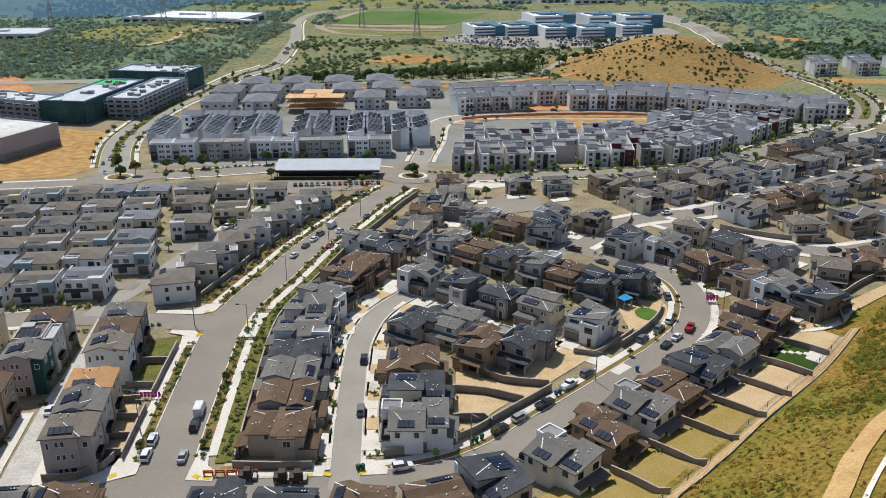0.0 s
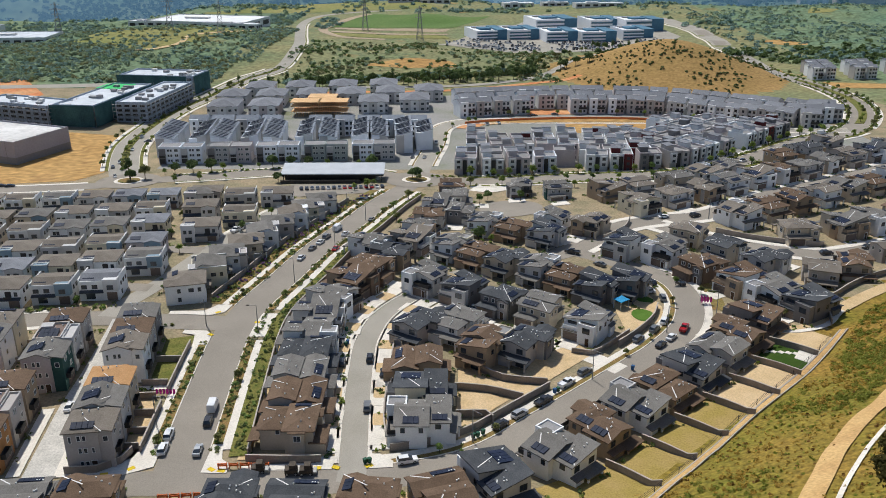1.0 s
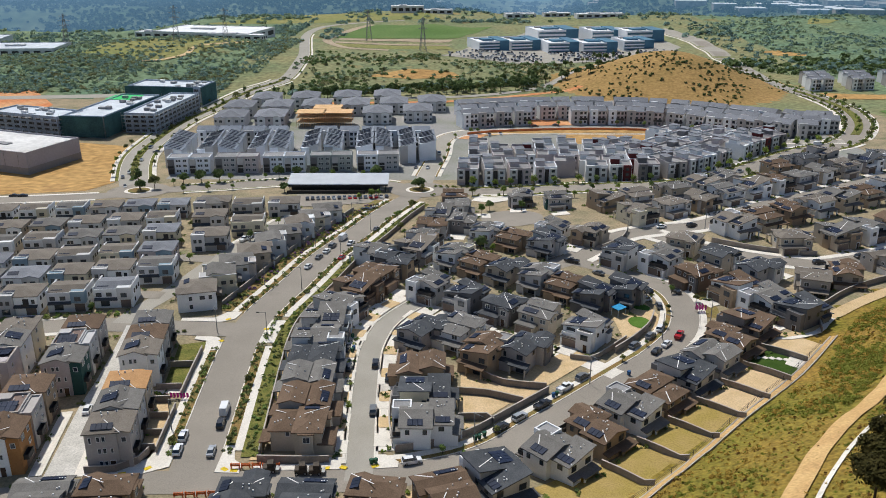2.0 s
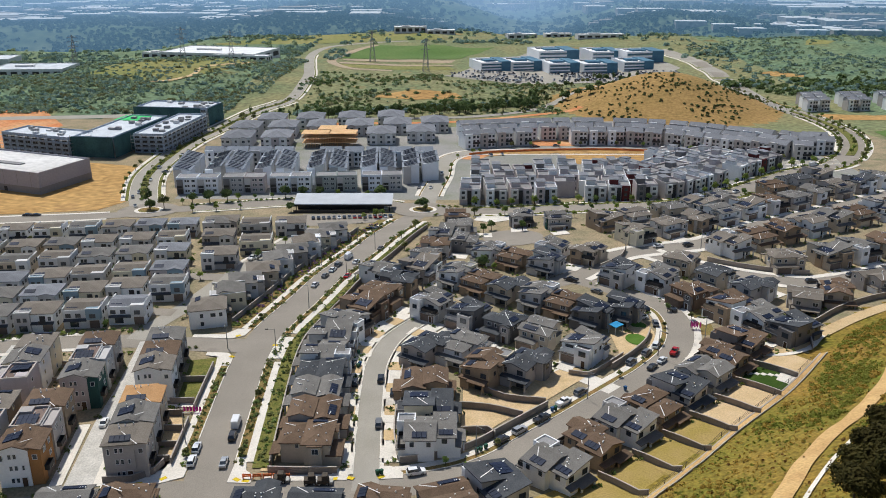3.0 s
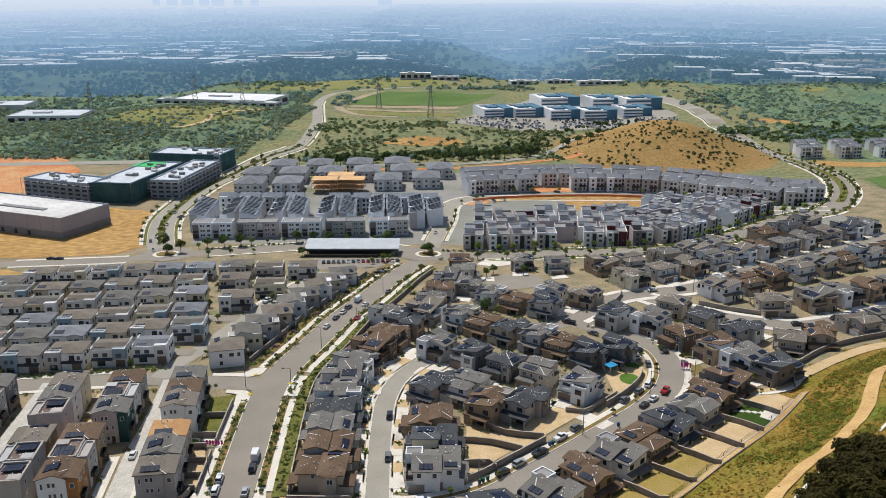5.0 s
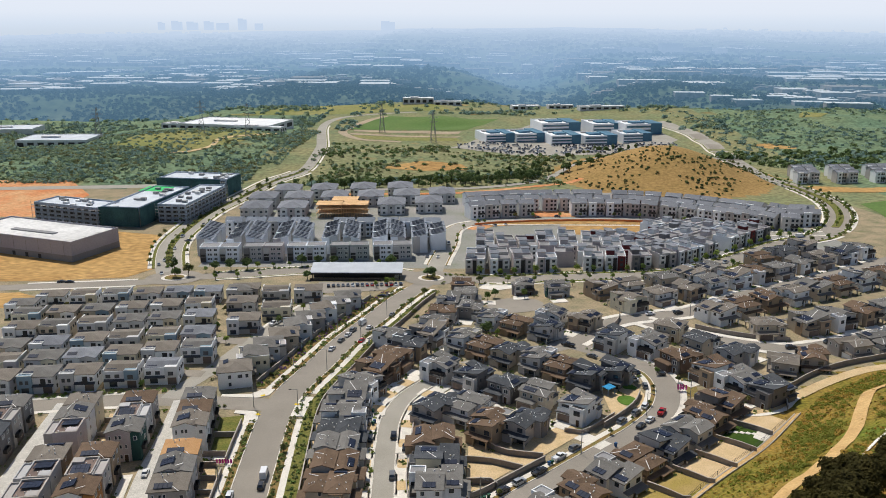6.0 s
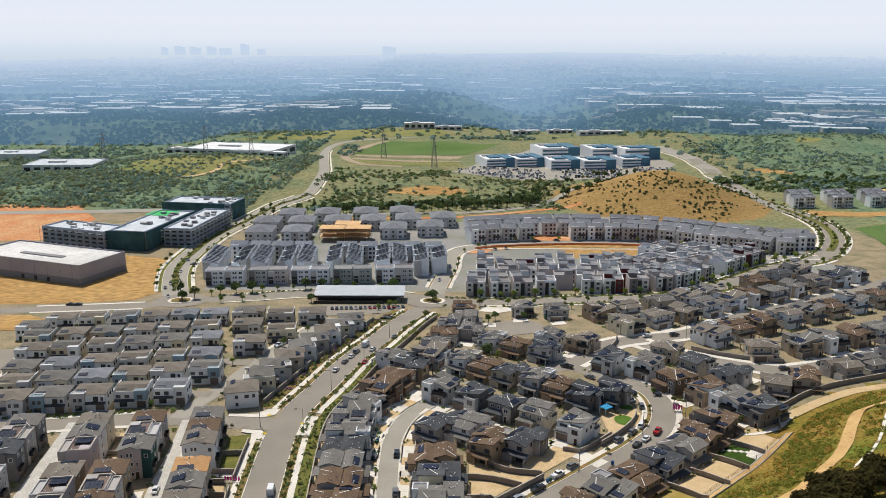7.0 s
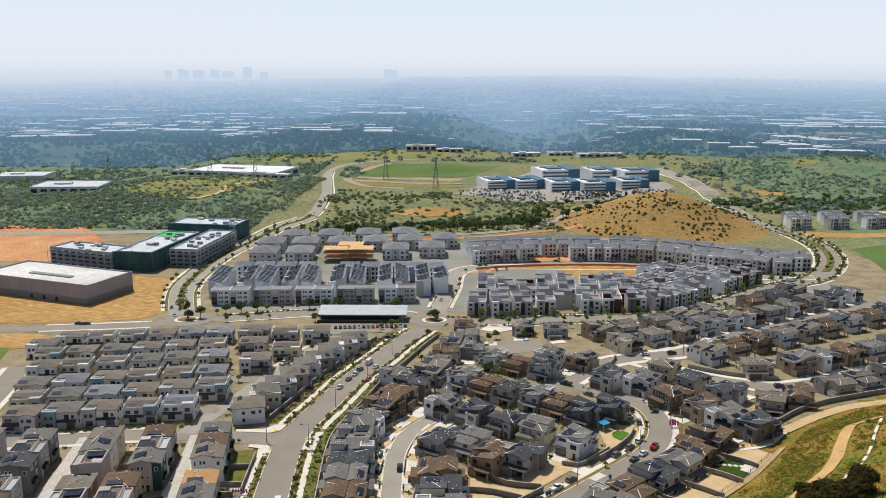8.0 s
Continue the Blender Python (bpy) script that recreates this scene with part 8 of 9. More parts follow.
def car_meshes(kind):
    if kind not in CAR_PARTS:
        length, body, cabin, (ra, rb, rw, rz) = CAR_SHAPES[kind]
        b = Mb()
        loft(b, body)
        if kind == "pickup":
            b.box(-2.8, -0.92, 1.15, -0.8, -0.84, 1.34), b.box(-2.8, 0.84, 1.15, -0.8, 0.92, 1.34), b.box(-2.85, -0.92, 1.15, -2.76, 0.92, 1.34)
        g = Mb()
        loft(g, cabin)
        top = Mb().box(ra + 0.05, -rw, rz, rb - 0.05, rw, rz + 0.06)
        wheel = Mb()
        for r, w, k in ((0.36, 0.12, 0), (0.22, 0.135, 1)):
            i = len(wheel.v)
            for y in (-w, w):
                wheel.v += [(r * math.cos(a * math.pi / 6), y, r * math.sin(a * math.pi / 6)) for a in range(12)]
            wheel.f += [tuple(i + a for a in range(12)), tuple(i + 12 + a for a in range(12))[::-1]] + [(i + a, i + 12 + a, i + 12 + (a + 1) % 12, i + (a + 1) % 12) for a in range(12)]
            wheel.m += [k] * 14
        lamp = Mb().box(-0.05, -0.2, -0.08, 0.05, 0.2, 0.08)
        CAR_PARTS[kind] = (b.mesh("car", PAINTS["white"]), g.mesh("window_glass", GLASS), top.mesh("roof_panel", PAINTS["white"]), wheel.mesh("wheel", [RUBBER, RIM]), lamp.mesh("headlight", LAMP_WHITE), length)
    return CAR_PARTS[kind]


ALL_ROADS = [ROAD_A, ROAD_B, ROAD_C, ROAD_D, ROAD_E, ROAD_W, ROAD_F, ROAD_L, ROAD_N, ROAD_M, ROAD_R, ALLEY_1, ALLEY_2]


def car(kind, paint, x, y, turn=None):
    """A parked vehicle, along the nearest road unless turned; far ones have no lamps of their own."""
    body, glass, top, wheel, lamp, length = car_meshes(kind)
    if turn is None:
        near, best = 1e9, None
        for line in ALL_ROADS:
            for a, b in zip(line, line[1:]):
                r = (a - Vector((x, y))).length_squared
                if r < near:
                    near, best = r, b - a
        turn = math.degrees(math.atan2(best.y, best.x))
        if near > 55:
            turn += 90
    ob = new("car", body)
    ob.matrix_basis = pose(x, y, gz(x, y) + 0.15, 0, 0, turn) @ Matrix.Diagonal((0.86, 0.86, 0.86, 1))
    dress(ob, PAINTS[paint])
    tagged(ob, f"{'grey' if paint == 'gray' else paint} {CAR_WORDS[kind]} parked on the street", "car", "parked cars")
    part("window_glass", glass, None, ob)
    if y < 300:
        dress(part("roof_panel", top, None, ob), PAINTS[paint])
    for sx in (-0.3, 0.31) if y < 300 else ():
        for sy in (-0.84, 0.84):
            part("wheel", wheel, None, ob, "", pose(sx * length, sy, 0.36))
    if y < 215:
        for sy in (-0.6, 0.6):
            part("headlight", lamp, None, ob, "", pose(length / 2 - 0.08, sy, 0.72))


for row in (
    ("van", "white", -49.9, 153.5), ("suv", "black", -49.4, 147.9), ("suv", "white", -56.1, 142.8), ("suv", "white", -55.7, 137.7),
    ("sedan", "silver", -48.7, 137.3), ("suv", "white", -7.3, 134.2), ("suv", "silver", 15.7, 151.0), ("suv", "black", 11.4, 146.8),
    ("pickup", "black", 21.3, 156.2), ("pickup", "white", 27.3, 164.0), ("suv", "gray", 32.1, 169.2), ("sedan", "white", -80.7, 153.3),
    ("suv", "black", -18.1, 175.5), ("suv", "gray", -16.8, 153.7), ("suv", "black", -24.5, 173.2), ("suv", "black", -26.1, 183.3),
    ("sedan", "black", -14.4, 168.4), ("sedan", "white", -10.0, 215.6), ("suv", "gray", 48.0, 185.9), ("suv", "gray", 53.3, 191.5),
    ("suv", "white", 57.0, 196.2), ("pickup", "red", 61.0, 192.0), ("sedan", "white", 56.5, 187.0), ("sedan", "black", 53.0, 183.0),
    ("suv", "gray", 60.0, 211.0), ("sedan", "white", 56.9, 215.5), ("suv", "black", 58.9, 221.6), ("sedan", "black", 67.5, 221.7),
    ("suv", "white", 86.5, 206.9), ("suv", "black", 88.1, 282.2), ("sedan", "white", 76.7, 280.8), ("sedan", "gray", 33.4, 249.7),
    ("pickup", "black", 39.7, 245.9), ("sedan", "white", -45.1, 240.8), ("sedan", "gray", -43.0, 249.8), ("sedan", "white", -41.3, 255.9),
    ("suv", "gray", -40.1, 261.8), ("van", "white", -37.5, 270.8), ("sedan", "red", -35.4, 249.4), ("sedan", "white", -34.2, 265.2),
    ("sedan", "gray", -26.9, 283.1), ("sedan", "black", -31.3, 314.1), ("sedan", "black", -33.6, 313.1), ("pickup", "white", -72.1, 268.8),
    ("sedan", "white", -70.9, 271.0), ("sedan", "red", -82.9, 261.1), ("sedan", "white", -145.0, 352.6), ("sedan", "gray", -152.2, 369.6),
    ("sedan", "white", -152.4, 378.1), ("sedan", "white", -154.6, 402.1), ("suv", "white", -158.8, 428.7), ("sedan", "gray", -152.5, 418.8),
    ("sedan", "white", -155.4, 458.8), ("sedan", "white", 97.8, 338.9), ("sedan", "gray", 103.6, 342.3), ("sedan", "black", 109.1, 346.9),
    ("sedan", "gray", 116.9, 351.2), ("sedan", "black", 123.1, 354.8), ("suv", "white", 131.0, 361.9), ("sedan", "black", 150.8, 381.4),
    ("sedan", "gray", 159.6, 389.4), ("van", "white", 188.1, 416.8), ("suv", "black", 135.0, 250.9), ("suv", "black", 119.4, 245.4),
    ("sedan", "gray", 46.7, 235.8), ("sedan", "black", 5.2, 203.4), ("suv", "white", 7.2, 203.8), ("sedan", "gray", 9.5, 200.8),
    ("suv", "white", -5.5, 417.1), ("sedan", "white", -10.8, 388.5), ("sedan", "gray", -16.5, 388.4), ("suv", "white", 21.7, 459.8),
    ("sedan", "white", 28.4, 462.8), ("sedan", "black", 50.0, 482.7), ("sedan", "gray", 62.3, 486.0), ("sedan", "black", 115.2, 304.1),
    ("suv", "black", 108.0, 295.4), ("sedan", "black", 150.9, 320.0), ("sedan", "white", 185.2, 346.2), ("sedan", "black", -182.2, 334.9),
    ("sedan", "black", -185.9, 334.9), ("sedan", "gray", 101.8, 296.7), ("sedan", "white", -194.8, 453.9),
):
    car(*row)
lot_rng = random.Random(77)
for i in range(16):
    car("sedan", lot_rng.choice(("white", "gray", "black", "silver", "red")), -60 + 2.2 * i, 331 + 0.3 * i, 100)


# the many cars of the far office car park: too many and small to count
dots = Mb()
for _ in range(520):
    x, y = lot_rng.uniform(-8, 215), lot_rng.choice((748, 756, 766, 774, 785, 793, 803, 811)) + lot_rng.uniform(-0.6, 0.6)
    if y < 742 + 0.1 * abs(x - 100) or int(x / 16) % 5 == 0 and lot_rng.random() < 0.7:
        continue
    z = gz(x, y) + 0.5
    dots.box(x - 0.9, y - 2.2, z, x + 0.9, y + 2.2, z + 0.75, lot_rng.choice((0, 0, 0, 1, 1, 2, 3)))
    dots.box(x - 0.75, y - 1.2, z + 0.75, x + 0.75, y + 1.0, z + 1.35, 2)
thing("far_cars", dots, [PAINTS["white"], PAINTS["silver"], PAINTS["black"], PAINTS["gray"]], "rows of small parked cars in a far car park", "cars", "", "stuff")

PAD_YELLOW = mat("pad_yellow", (0.72, 0.52, 0.03), (0.64, 0.46, 0.03), 2.0, 0.8, 0.3, 10, grain=0.1)
for x, y, t in ((-60.0, 131.8, 45), (-64.5, 129.9, 15), (-44.6, 131.6, -35), (-42.6, 131.2, -10), (-59.6, 188.4, -40), (-61.0, 201.6, 40), (-20.9, 132.4, -20), (-24.4, 132.2, 0), (-14.6, 133.0, 30), (-49.2, 195.6, 0)):
    pad = Mb()
    pad.box(-0.75, -0.5, 0, 0.75, 0.5, 0.03)
    for i in range(6):
        pad.box(-0.66 + 0.24 * i, -0.45, 0.03, -0.56 + 0.24 * i, 0.45, 0.04)
    thing("warning_pad", pad, PAD_YELLOW, "yellow ribbed warning pad at a kerb ramp", "paving", "kerb ramp pads", "structure", pose(x, y, gz(x, y) + 0.215, 0, 0, t))

# ---- street furniture ----
def street_lamp(x, y, turn, h=7.5):
    root = new("street_lamp")
    tagged(root, "tall grey steel street lamp with a short arm", "street lamp", "street lamps")
    root.matrix_basis = pose(x, y, gz(x, y) + 0.15, 0, 0, turn)
    mb = Mb()
    loft(mb, [(0, 0.11, 0.11, -0.11, 0.11), (h, 0.06, 0.06, -0.06, 0.06)])
    mb.v = [(z, yy, xx) for xx, yy, z in mb.v]
    part("pole", mb, STEEL, root)
    part("arm", Mb().box(0, -0.05, h - 0.15, 2.0, 0.05, h - 0.05), STEEL, root)
    part("lamp_head", Mb().box(1.7, -0.16, h - 0.2, 2.5, 0.16, h - 0.02), FRAME_DARK, root)


for x, y, t in ((-47.9, 190.3, 180), (-59.6, 146, 0), (-44.0, 222, 180), (-56.0, 226, 0), (-36, 252, 180), (-29, 283, 180), (-46, 262, 0), (-37, 295, 0), (33.5, 166.5, -45), (5.5, 141.2, -45), (56.2, 190.5, -45), (71.5, 200, 180), (-62.0, 193.5, -90), (61.5, 266.5, 120), (92, 279, 120)):
    street_lamp(x, y, t)


def bin_thing(x, y, shade, word):
    mb = Mb()
    loft(mb, [(0, 0.26, 0.26, -0.28, 0.28), (0.95, 0.32, 0.32, -0.36, 0.36)])
    mb.v = [(z, yy, xx) for xx, yy, z in mb.v]
    ob = thing("wheeled_bin", mb, shade, f"{word} plastic wheeled bin at the kerb", "bin", "wheeled bins", "", pose(x, y, gz(x, y) + 0.25, 0, 0, 40))
    part("lid", Mb().box(-0.38, -0.34, 0.95, 0.38, 0.34, 1.05), shade, ob)


BIN_GREEN = mat("bin_green", (0.03, 0.10, 0.06), (0.025, 0.085, 0.05), 1, 0.5)
BIN_BLUE = mat("bin_blue", (0.03, 0.10, 0.24), (0.025, 0.085, 0.2), 1, 0.5)
for x, y, k in ((5.7, 142.5, 0), (6.6, 143.0, 0), (7.7, 144.0, 0), (10.3, 146.6, 0), (11.2, 147.3, 0), (24.2, 160.4, 1), (25.0, 161.0, 0), (-24.6, 182.4, 0), (-24.3, 183.6, 1), (-25.4, 190.6, 0), (-15.4, 133.8, 0), (-14.6, 134.0, 0), (43.6, 171.0, 1)):
    bin_thing(x, y, (BIN_GREEN, BIN_BLUE)[k], ("dark green", "blue")[k])
# orange barriers and site machines by the near corner
ORANGE = mat("barrier_orange", (0.62, 0.15, 0.04), (0.55, 0.13, 0.035), 1, 0.6)
for i, (x, y) in enumerate(((-42.5, 132.0), (-40.4, 132.1), (-38.3, 132.2), (-36.2, 132.2), (-34.5, 132.2), (-51, 122.5), (-48.9, 122.7), (-46.8, 122.9), (-44.7, 123.1), (-42.6, 123.3))):
    mb = Mb().box(-0.95, -0.06, 0.45, 0.95, 0.06, 0.75).box(-0.95, -0.06, 0.85, 0.95, 0.06, 1.1)
    ob = thing("site_barrier", mb, ORANGE, "orange plastic site barrier", "barrier", "site barriers", "", pose(x, y, gz(x, y) + 0.2, 0, 0, 4))
    for sx in (-0.8, 0.8):
        part("foot", Mb().box(sx - 0.06, -0.3, 0, sx + 0.06, 0.3, 1.1), ORANGE, ob)
MACHINE = mat("machine_dark", (0.06, 0.05, 0.04), (0.09, 0.07, 0.05), 1, 0.6)
for x, y in ((-35.4, 131.2), (-29.0, 130.6), (-26.2, 130.6)):
    ob = thing("site_loader", Mb().box(-1.3, -0.9, 0.5, 1.1, 0.9, 1.3).box(-0.4, -0.75, 1.3, 0.8, 0.75, 2.2), MACHINE, "small dark site loader by the kerb", "loader", "site machines", "", pose(x, y, gz(x, y) + 0.1, 0, 0, 5))
    for sx in (-0.9, 0.75):
        for sy in (-0.85, 0.85):
            part("wheel", car_meshes("pickup")[3], None, ob, "", pose(sx, sy, 0.36))
    part("bucket", Mb().box(1.2, -0.9, 0.2, 1.9, 0.9, 0.8), STEEL, ob)
FLAG_PINK = mat("flag_pink", (0.55, 0.07, 0.35), (0.48, 0.06, 0.30), 1, 0.7)
for i in range(6):
    x, y = -63.8 + 0.75 * i, 158.8
    ob = thing("banner_flag", Mb().box(-0.05, -0.2, 0, 0.0, -0.14, 1.9), STEEL, "pink feather banner on a thin pole", "banner", "pink banners", "", pose(x, y, gz(x, y), 0, 0, 20))
    part("cloth", Mb().slab([(0.0, -0.19, 0.5), (0.5, -0.19, 0.7), (0.45, -0.19, 1.7), (0.0, -0.19, 1.9)], 0.02), FLAG_PINK, ob)
for i in range(7):
    x, y = 69.5 + 0.8 * (i % 4), 207.5 + 0.9 * (i // 4)
    ob = thing("banner_flag", Mb().box(-0.05, -0.2, 0, 0.0, -0.14, 2.6), STEEL, "pink feather banner on a thin pole", "banner", "pink banners", "", pose(x, y, gz(x, y), 0, 0, 30))
    part("cloth", Mb().slab([(0.0, -0.19, 0.8), (0.6, -0.19, 1.0), (0.55, -0.19, 2.4), (0.0, -0.19, 2.6)], 0.02), FLAG_PINK, ob)


def pylon(x, y, h, turn):
    """A lattice mast with three pairs of cross-arms."""
    root = new("pylon")
    tagged(root, "tall grey steel lattice power pylon", "pylon", "power pylons")
    root.matrix_basis = pose(x, y, gz(x, y), 0, 0, turn)

    def bar(mb, p, q, r=0.16):
        p, q = Vector(p), Vector(q)
        d = (q - p).normalized()
        s = d.cross(Vector((0.37, 0.61, 0.7))).normalized() * r
        t = d.cross(s)
        i = len(mb.v)
        mb.v += [tuple(e + o) for e in (p, q) for o in (s, t, -s, -t)]
        mb.f += [(i + k, i + (k + 1) % 4, i + 4 + (k + 1) % 4, i + 4 + k) for k in range(4)]
        mb.m += [0] * 4

    def half(z):
        return 2.6 * (1 - z / h) + 0.35

    mast = Mb()
    stops = [h * k / 7 for k in range(8)]
    for sx, sy in ((1, 1), (1, -1), (-1, 1), (-1, -1)):
        bar(mast, (sx * half(0), sy * half(0), -0.5), (sx * half(h), sy * half(h), h), 0.2)
    for a, b in zip(stops, stops[1:]):
        for s in (-1, 1):
            for f in (-1, 1):
                bar(mast, (f * half(a), s * half(a), a), (-f * half(b), s * half(b), b), 0.1)
                bar(mast, (s * half(a), f * half(a), a), (s * half(b), -f * half(b), b), 0.1)
    part("mast", mast, STEEL, root)
    for z, w in ((0.66, 4.6), (0.79, 5.4), (0.92, 4.2)):
        arm = Mb()
        for s in (-1, 1):
            bar(arm, (0, 0, z * h), (s * w, 0, z * h), 0.15)
            bar(arm, (0, 0, z * h + 1.4), (s * w, 0, z * h), 0.12)
        part("cross_arm", arm, STEEL, root)


for x, y in ((-86, 902), (-27, 830), (-206, 784), (-252, 786), (-360, 800)):
    pylon(x, y, 32, 15)


# ---- the far valley and the sky's edge ----
def glow_mat(name, rows, spread):
    """The sky's edge: colours by height."""
    m = bpy.data.materials.new(name)
    m.use_nodes = True
    n, link = m.node_tree.nodes, m.node_tree.links.new
    n.remove(n["Principled BSDF"])
    em, geo, sep, rng_, ramp = (n.new(k) for k in ("ShaderNodeEmission", "ShaderNodeNewGeometry", "ShaderNodeSeparateXYZ", "ShaderNodeMapRange", "ShaderNodeValToRGB"))
    link(geo.outputs["Position"], sep.inputs[0])
    link(sep.outputs["Z"], rng_.inputs["Value"])
    rng_.inputs["From Min"].default_value, rng_.inputs["From Max"].default_value = spread
    link(rng_.outputs["Result"], ramp.inputs["Fac"])
    e = ramp.color_ramp.elements
    e[0].position, e[0].color = rows[0][0], (*rows[0][1], 1)
    e[1].position, e[1].color = rows[-1][0], (*rows[-1][1], 1)
    for p, c in rows[1:-1]:
        e.new(p).color = (*c, 1)
    link(ramp.outputs["Color"], em.inputs["Color"])
    link(em.outputs["Emission"], n["Material Output"].inputs["Surface"])
    return m


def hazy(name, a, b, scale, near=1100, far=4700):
    """Backdrop distance: a lit surface that gives way to haze painted as emission, metre by metre."""
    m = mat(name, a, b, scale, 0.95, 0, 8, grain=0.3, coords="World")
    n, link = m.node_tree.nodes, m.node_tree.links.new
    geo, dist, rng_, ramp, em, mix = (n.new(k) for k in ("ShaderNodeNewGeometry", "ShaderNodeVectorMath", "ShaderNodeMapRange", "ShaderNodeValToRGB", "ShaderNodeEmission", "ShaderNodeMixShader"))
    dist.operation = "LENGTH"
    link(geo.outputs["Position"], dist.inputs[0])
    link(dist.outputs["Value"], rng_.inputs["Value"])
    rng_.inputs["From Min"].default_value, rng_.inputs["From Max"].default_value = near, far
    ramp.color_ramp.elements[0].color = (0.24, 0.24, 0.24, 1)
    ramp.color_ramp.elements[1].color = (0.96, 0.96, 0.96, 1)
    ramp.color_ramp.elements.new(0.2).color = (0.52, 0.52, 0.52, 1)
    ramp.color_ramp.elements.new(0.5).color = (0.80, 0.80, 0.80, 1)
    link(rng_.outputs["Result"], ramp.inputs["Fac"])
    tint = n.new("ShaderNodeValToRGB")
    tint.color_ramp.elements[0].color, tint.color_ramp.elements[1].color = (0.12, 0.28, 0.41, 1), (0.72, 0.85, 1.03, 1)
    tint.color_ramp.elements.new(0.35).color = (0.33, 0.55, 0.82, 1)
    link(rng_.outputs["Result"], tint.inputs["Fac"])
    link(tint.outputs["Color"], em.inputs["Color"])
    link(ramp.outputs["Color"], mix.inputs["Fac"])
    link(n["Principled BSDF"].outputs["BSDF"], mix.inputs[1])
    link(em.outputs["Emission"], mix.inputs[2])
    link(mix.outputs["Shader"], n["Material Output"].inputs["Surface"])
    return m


# far land, woods, roofs and towers, with haze painted on as glow
VALLEY = hazy("valley_land_hazed", (0.07, 0.11, 0.055), (0.14, 0.16, 0.09), 0.006)
VALLEY_TREES = hazy("valley_trees_hazed", (0.04, 0.06, 0.035), (0.06, 0.08, 0.045), 0.05)
VALLEY_WHITE = hazy("valley_white_hazed", (0.80, 0.79, 0.77), (0.68, 0.68, 0.66), 0.02)
VALLEY_TAN = hazy("valley_tan_hazed", (0.36, 0.30, 0.25), (0.26, 0.24, 0.22), 0.02)
VALLEY_TOWER = hazy("valley_tower_hazed", (0.20, 0.22, 0.25), (0.16, 0.18, 0.21), 0.02, 1100, 4100)


def valley():
    """The land beyond the mesa, to the horizon, and the flanks beside the built-up ground."""
    mb = Mb()
    xs = spaced([(-4800, -1500, 220), (-1500, 1500, 60), (1500, 4800, 220)])
    ys = spaced([(1260, 1700, 22), (1700, 2300, 50), (2300, 4850, 150)])
    w = len(xs)
    mb.v = [(x, y, gz(x, y) + 12 * noise.noise((x * 0.0012, y * 0.0016, 1)) * step(1900, 2600, y)) for y in ys for x in xs]
    mb.f = [(j * w + i, j * w + i + 1, (j + 1) * w + i + 1, (j + 1) * w + i) for j in range(len(ys) - 1) for i in range(w - 1)]
    for s in (-1, 1):
        k = len(mb.v)
        xs2, ys2 = [s * v for v in spaced([(1500, 4800, 300)])], spaced([(-400, 1260, 83)])
        mb.v += [(x, y, gz(x, y)) for y in ys2 for x in xs2]
        n = len(xs2)
        mb.f += [tuple((k + j * n + i, k + j * n + i + 1, k + (j + 1) * n + i + 1, k + (j + 1) * n + i)[::s]) for j in range(len(ys2) - 1) for i in range(n - 1)]
    mb.m = [0] * len(mb.f)
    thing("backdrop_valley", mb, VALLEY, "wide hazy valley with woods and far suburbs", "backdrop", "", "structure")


valley()
far_rng = random.Random(5)
town = Mb()
made = 0
while made < 2300:
    y = 1420 + 3200 * far_rng.random() ** 1.4
    x = far_rng.uniform(-0.62, 0.62) * (y + 150)
    if noise.noise((x * 0.0022, y * 0.0035, 12)) < -0.05 + far_rng.uniform(-0.2, 0.2):
        continue
    if y < 1640 and x < 560 or abs(x - 40 - 0.05 * y) < 60 + 0.05 * y and y < 2500 or math.hypot(x - 15, (y - 2080) * 0.7) < 170:
        continue
    big = far_rng.random() < 0.2
    w, d, h = (far_rng.uniform(30, 80), far_rng.uniform(30, 60), far_rng.uniform(6, 10)) if big else (far_rng.uniform(9, 26), far_rng.uniform(9, 18), far_rng.uniform(4, 8))
    z = gz(x, y)
    town.box(x - w / 2, y - d / 2, z - 8, x + w / 2, y + d / 2, z + h, 1, 0 if far_rng.random() < (0.6 if big else 0.4) else 1)
    made += 1
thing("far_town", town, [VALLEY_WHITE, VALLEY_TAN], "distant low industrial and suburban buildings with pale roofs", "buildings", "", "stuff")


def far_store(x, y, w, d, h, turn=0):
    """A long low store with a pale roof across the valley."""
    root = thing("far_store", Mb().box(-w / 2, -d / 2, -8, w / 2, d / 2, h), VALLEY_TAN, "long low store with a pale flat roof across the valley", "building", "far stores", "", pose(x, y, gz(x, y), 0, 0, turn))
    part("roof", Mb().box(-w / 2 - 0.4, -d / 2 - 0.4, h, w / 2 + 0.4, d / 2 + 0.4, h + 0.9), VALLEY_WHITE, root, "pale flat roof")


for xa, xb, y, d, turn in ((705, 960, 1960, 44, -8), (690, 990, 1850, 44, -8), (665, 950, 1740, 40, -8), (660, 900, 1640, 36, -8), (-650, -480, 1812, 44, 4), (-910, -750, 1652, 36, 8), (-785, -690, 1790, 36, 6), (-1050, -900, 2140, 40, 8), (-760, -610, 2390, 44, 6), (-290, -130, 2180, 60, 0), (-320, -160, 2600, 56, 0)):
    x = xa
    while x < xb - 20:
        w = min(far_rng.uniform(46, 90), xb - x)
        far_store(x + w / 2, y + math.tan(radians(turn)) * (x - xa), w, d, far_rng.uniform(7, 9), turn)
        x += w + far_rng.uniform(4, 14)
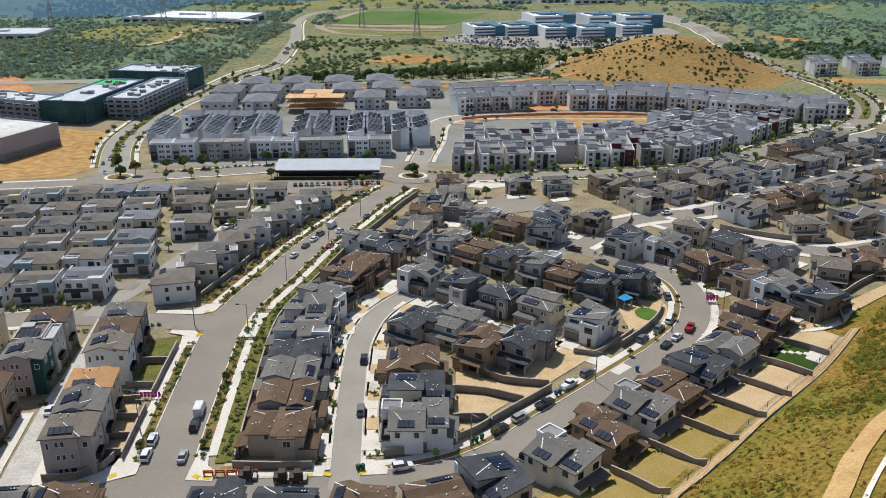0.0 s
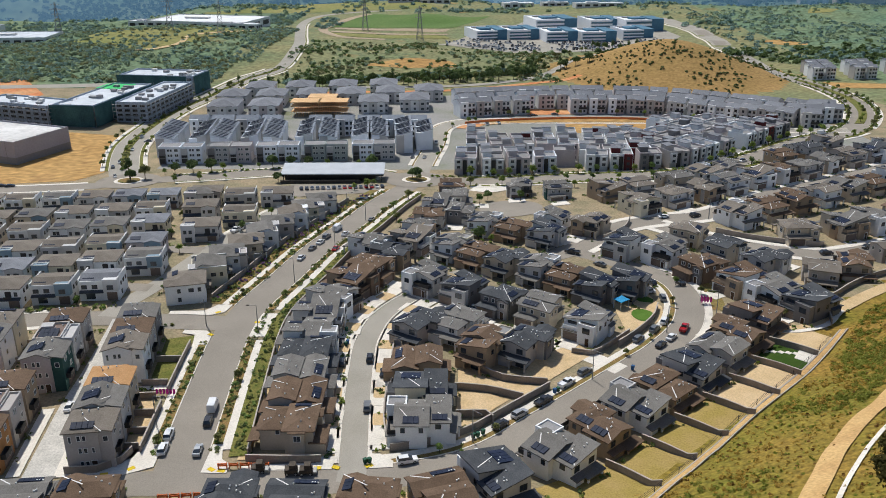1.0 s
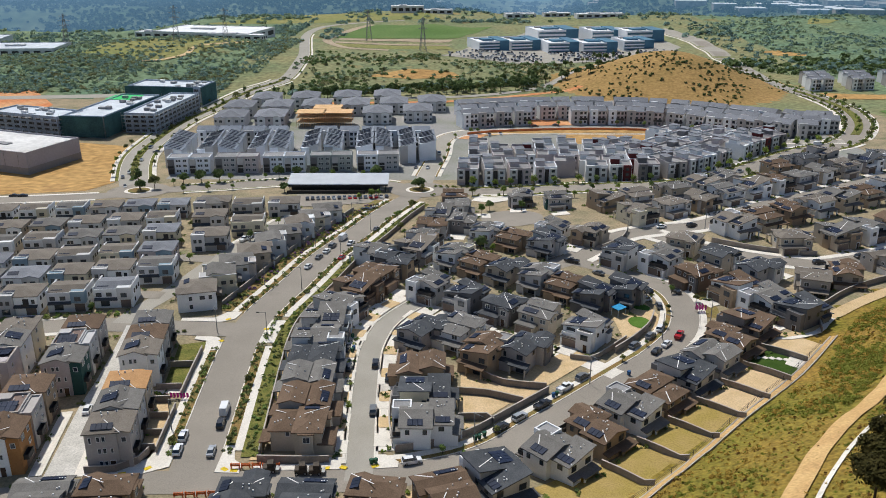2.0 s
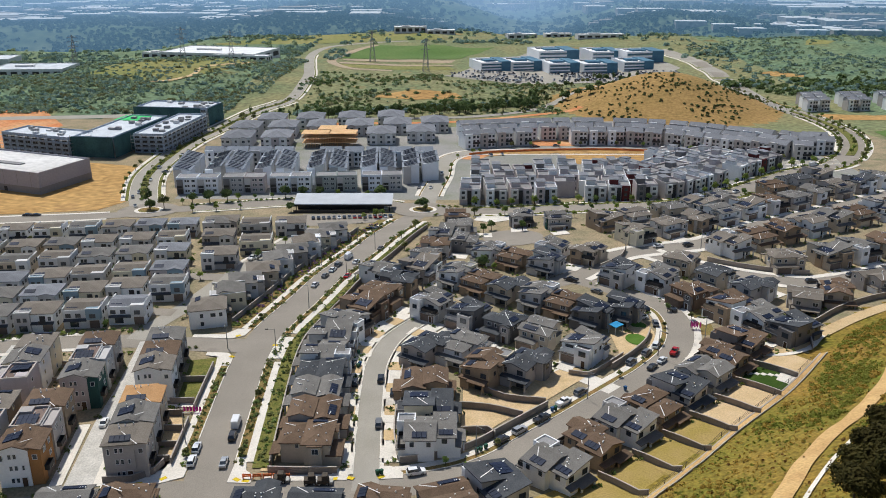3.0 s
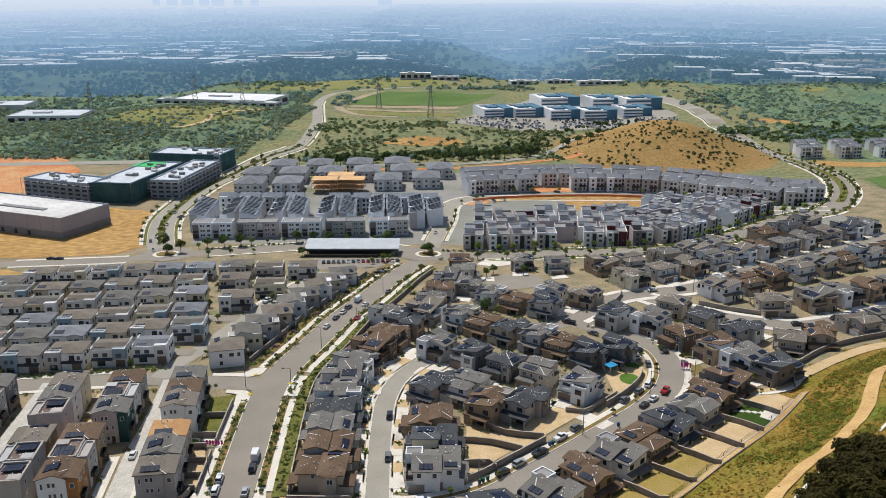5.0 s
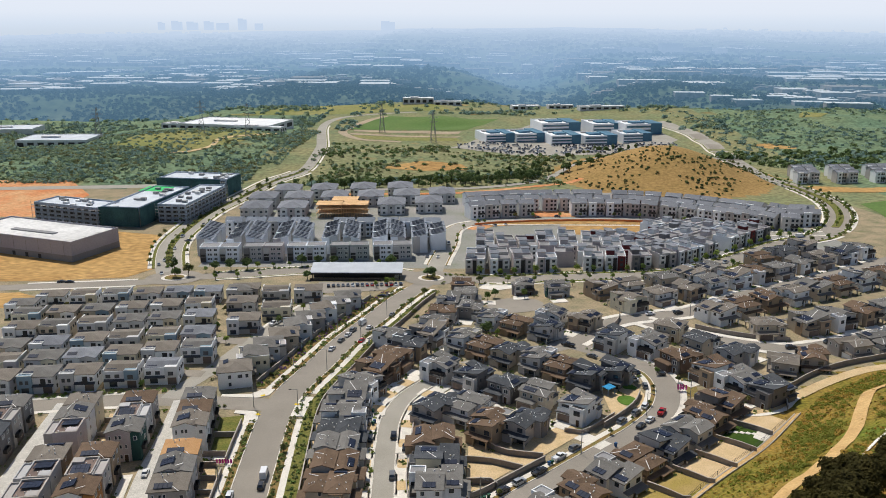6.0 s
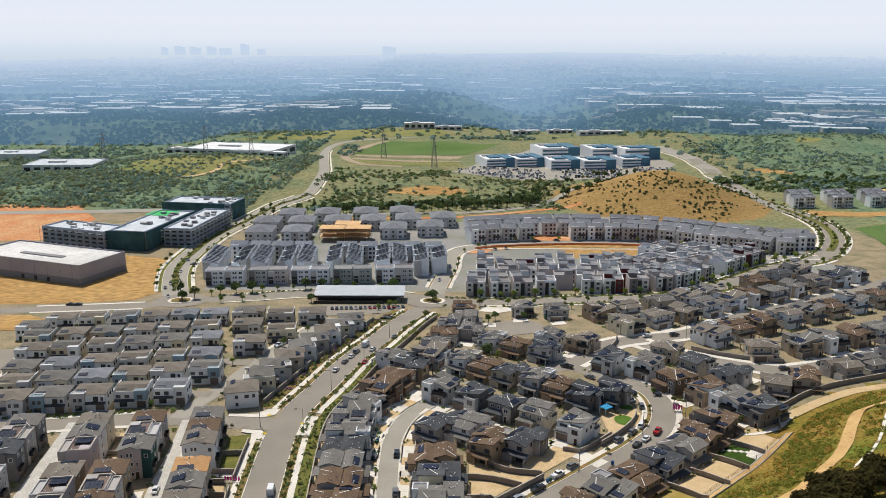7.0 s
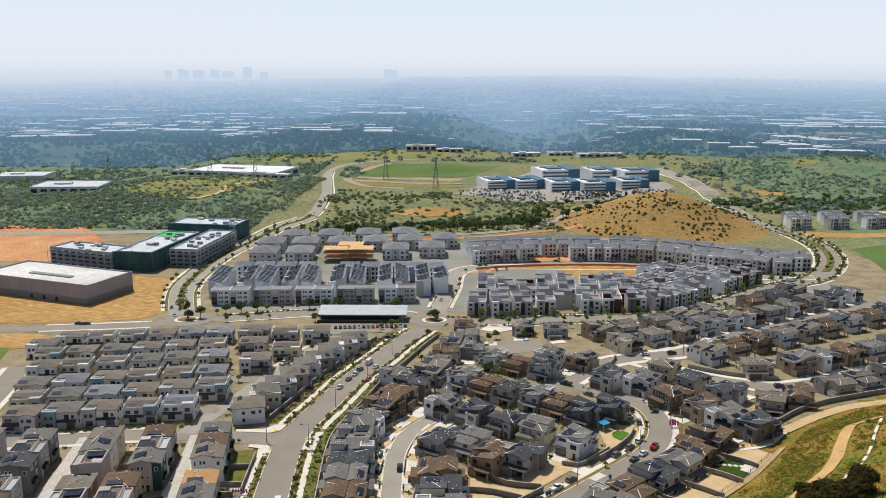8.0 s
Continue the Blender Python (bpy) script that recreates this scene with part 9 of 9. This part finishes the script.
for x, y, w, d in ((400, 1470, 50, 26), (440, 1415, 36, 20), (470, 1375, 44, 24), (525, 1440, 48, 24), (575, 1432, 50, 22), (566, 1368, 46, 22), (505, 1086, 56, 20), (590, 1120, 40, 18), (640, 1260, 60, 26)):
    far_store(x, y, w, d, 7, far_rng.uniform(-10, 4))
far_spots = []
while len(far_spots) < 8200:  # the wooded walls of the canyon
    x, y = far_rng.uniform(-1050, 900), far_rng.uniform(1262, 1700)
    if noise.noise((x * 0.006, y * 0.008, 3)) > far_rng.uniform(0.0, 0.6) or x > 380 and far_rng.random() < 0.72 or x < -400 and y > 1640:
        continue
    r = far_rng.uniform(2.2, 4.6)
    far_spots.append((x, y, gz(x, y) - 1, r, r * far_rng.uniform(0.9, 1.5), 0))
for x0, x1, y0, n in ((-1000, -350, 1725, 260), (-950, -300, 1900, 300), (-1000, -200, 2020, 300), (380, 720, 1500, 170), (430, 700, 1395, 120), (480, 640, 1110, 70), (300, 700, 1800, 260)):  # rows of tall trees between the stores
    for _ in range(n):
        x, y = far_rng.uniform(x0, x1), y0 + far_rng.gauss(0, 22)
        r = far_rng.uniform(2.5, 5.5)
        far_spots.append((x, y, gz(x, y) - 1, r, r * far_rng.uniform(1.4, 2.4), 0))
near_woods = len(far_spots)
while len(far_spots) < near_woods + 9500:
    y = 1600 + 3000 * far_rng.random() ** 1.6
    x = far_rng.uniform(-0.62, 0.62) * (y + 150)
    if noise.noise((x * 0.004, y * 0.006, 15)) < far_rng.uniform(-0.35, 0.3):
        continue
    r = far_rng.uniform(2.5, 5.5) * (1 + y / 6000)
    far_spots.append((x, y, gz(x, y) - 1, r, r * far_rng.uniform(0.8, 1.5), 0))
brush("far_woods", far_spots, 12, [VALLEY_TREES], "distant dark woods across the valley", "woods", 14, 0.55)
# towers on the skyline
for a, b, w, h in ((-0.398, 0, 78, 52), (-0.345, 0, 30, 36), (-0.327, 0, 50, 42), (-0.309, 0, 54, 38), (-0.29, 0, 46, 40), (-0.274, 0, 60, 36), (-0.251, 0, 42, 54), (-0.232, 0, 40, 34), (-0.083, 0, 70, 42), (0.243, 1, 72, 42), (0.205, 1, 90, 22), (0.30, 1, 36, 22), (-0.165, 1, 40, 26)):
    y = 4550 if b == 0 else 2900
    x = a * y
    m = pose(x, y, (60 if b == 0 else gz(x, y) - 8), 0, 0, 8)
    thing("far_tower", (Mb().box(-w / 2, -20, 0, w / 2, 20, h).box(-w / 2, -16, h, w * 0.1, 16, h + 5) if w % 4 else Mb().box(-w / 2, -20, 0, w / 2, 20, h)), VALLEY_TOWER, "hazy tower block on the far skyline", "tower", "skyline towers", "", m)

HAZE_SKY = glow_mat("haze_sky", [(0.0, (0.70, 0.80, 0.92)), (0.12, (0.78, 0.87, 0.98)), (0.16, (0.84, 0.93, 1.05)), (0.22, (0.95, 1.01, 1.10)), (0.32, (0.99, 1.03, 1.12)), (0.5, (0.93, 1.03, 1.16)), (1.0, (0.76, 0.93, 1.16))], (-60, 900))
mb = Mb()
N = 96
for i in range(N):
    a, b = 2 * math.pi * i / N, 2 * math.pi * (i + 1) / N
    p, q = (4850 * math.cos(a), 4850 * math.sin(a)), (4850 * math.cos(b), 4850 * math.sin(b))
    mb.face(((*q, -400), (*p, -400), (*p, 900), (*q, 900)))
sky_ring = thing("backdrop", mb, HAZE_SKY, "pale hazy sky above the far horizon", "sky", "", "structure")
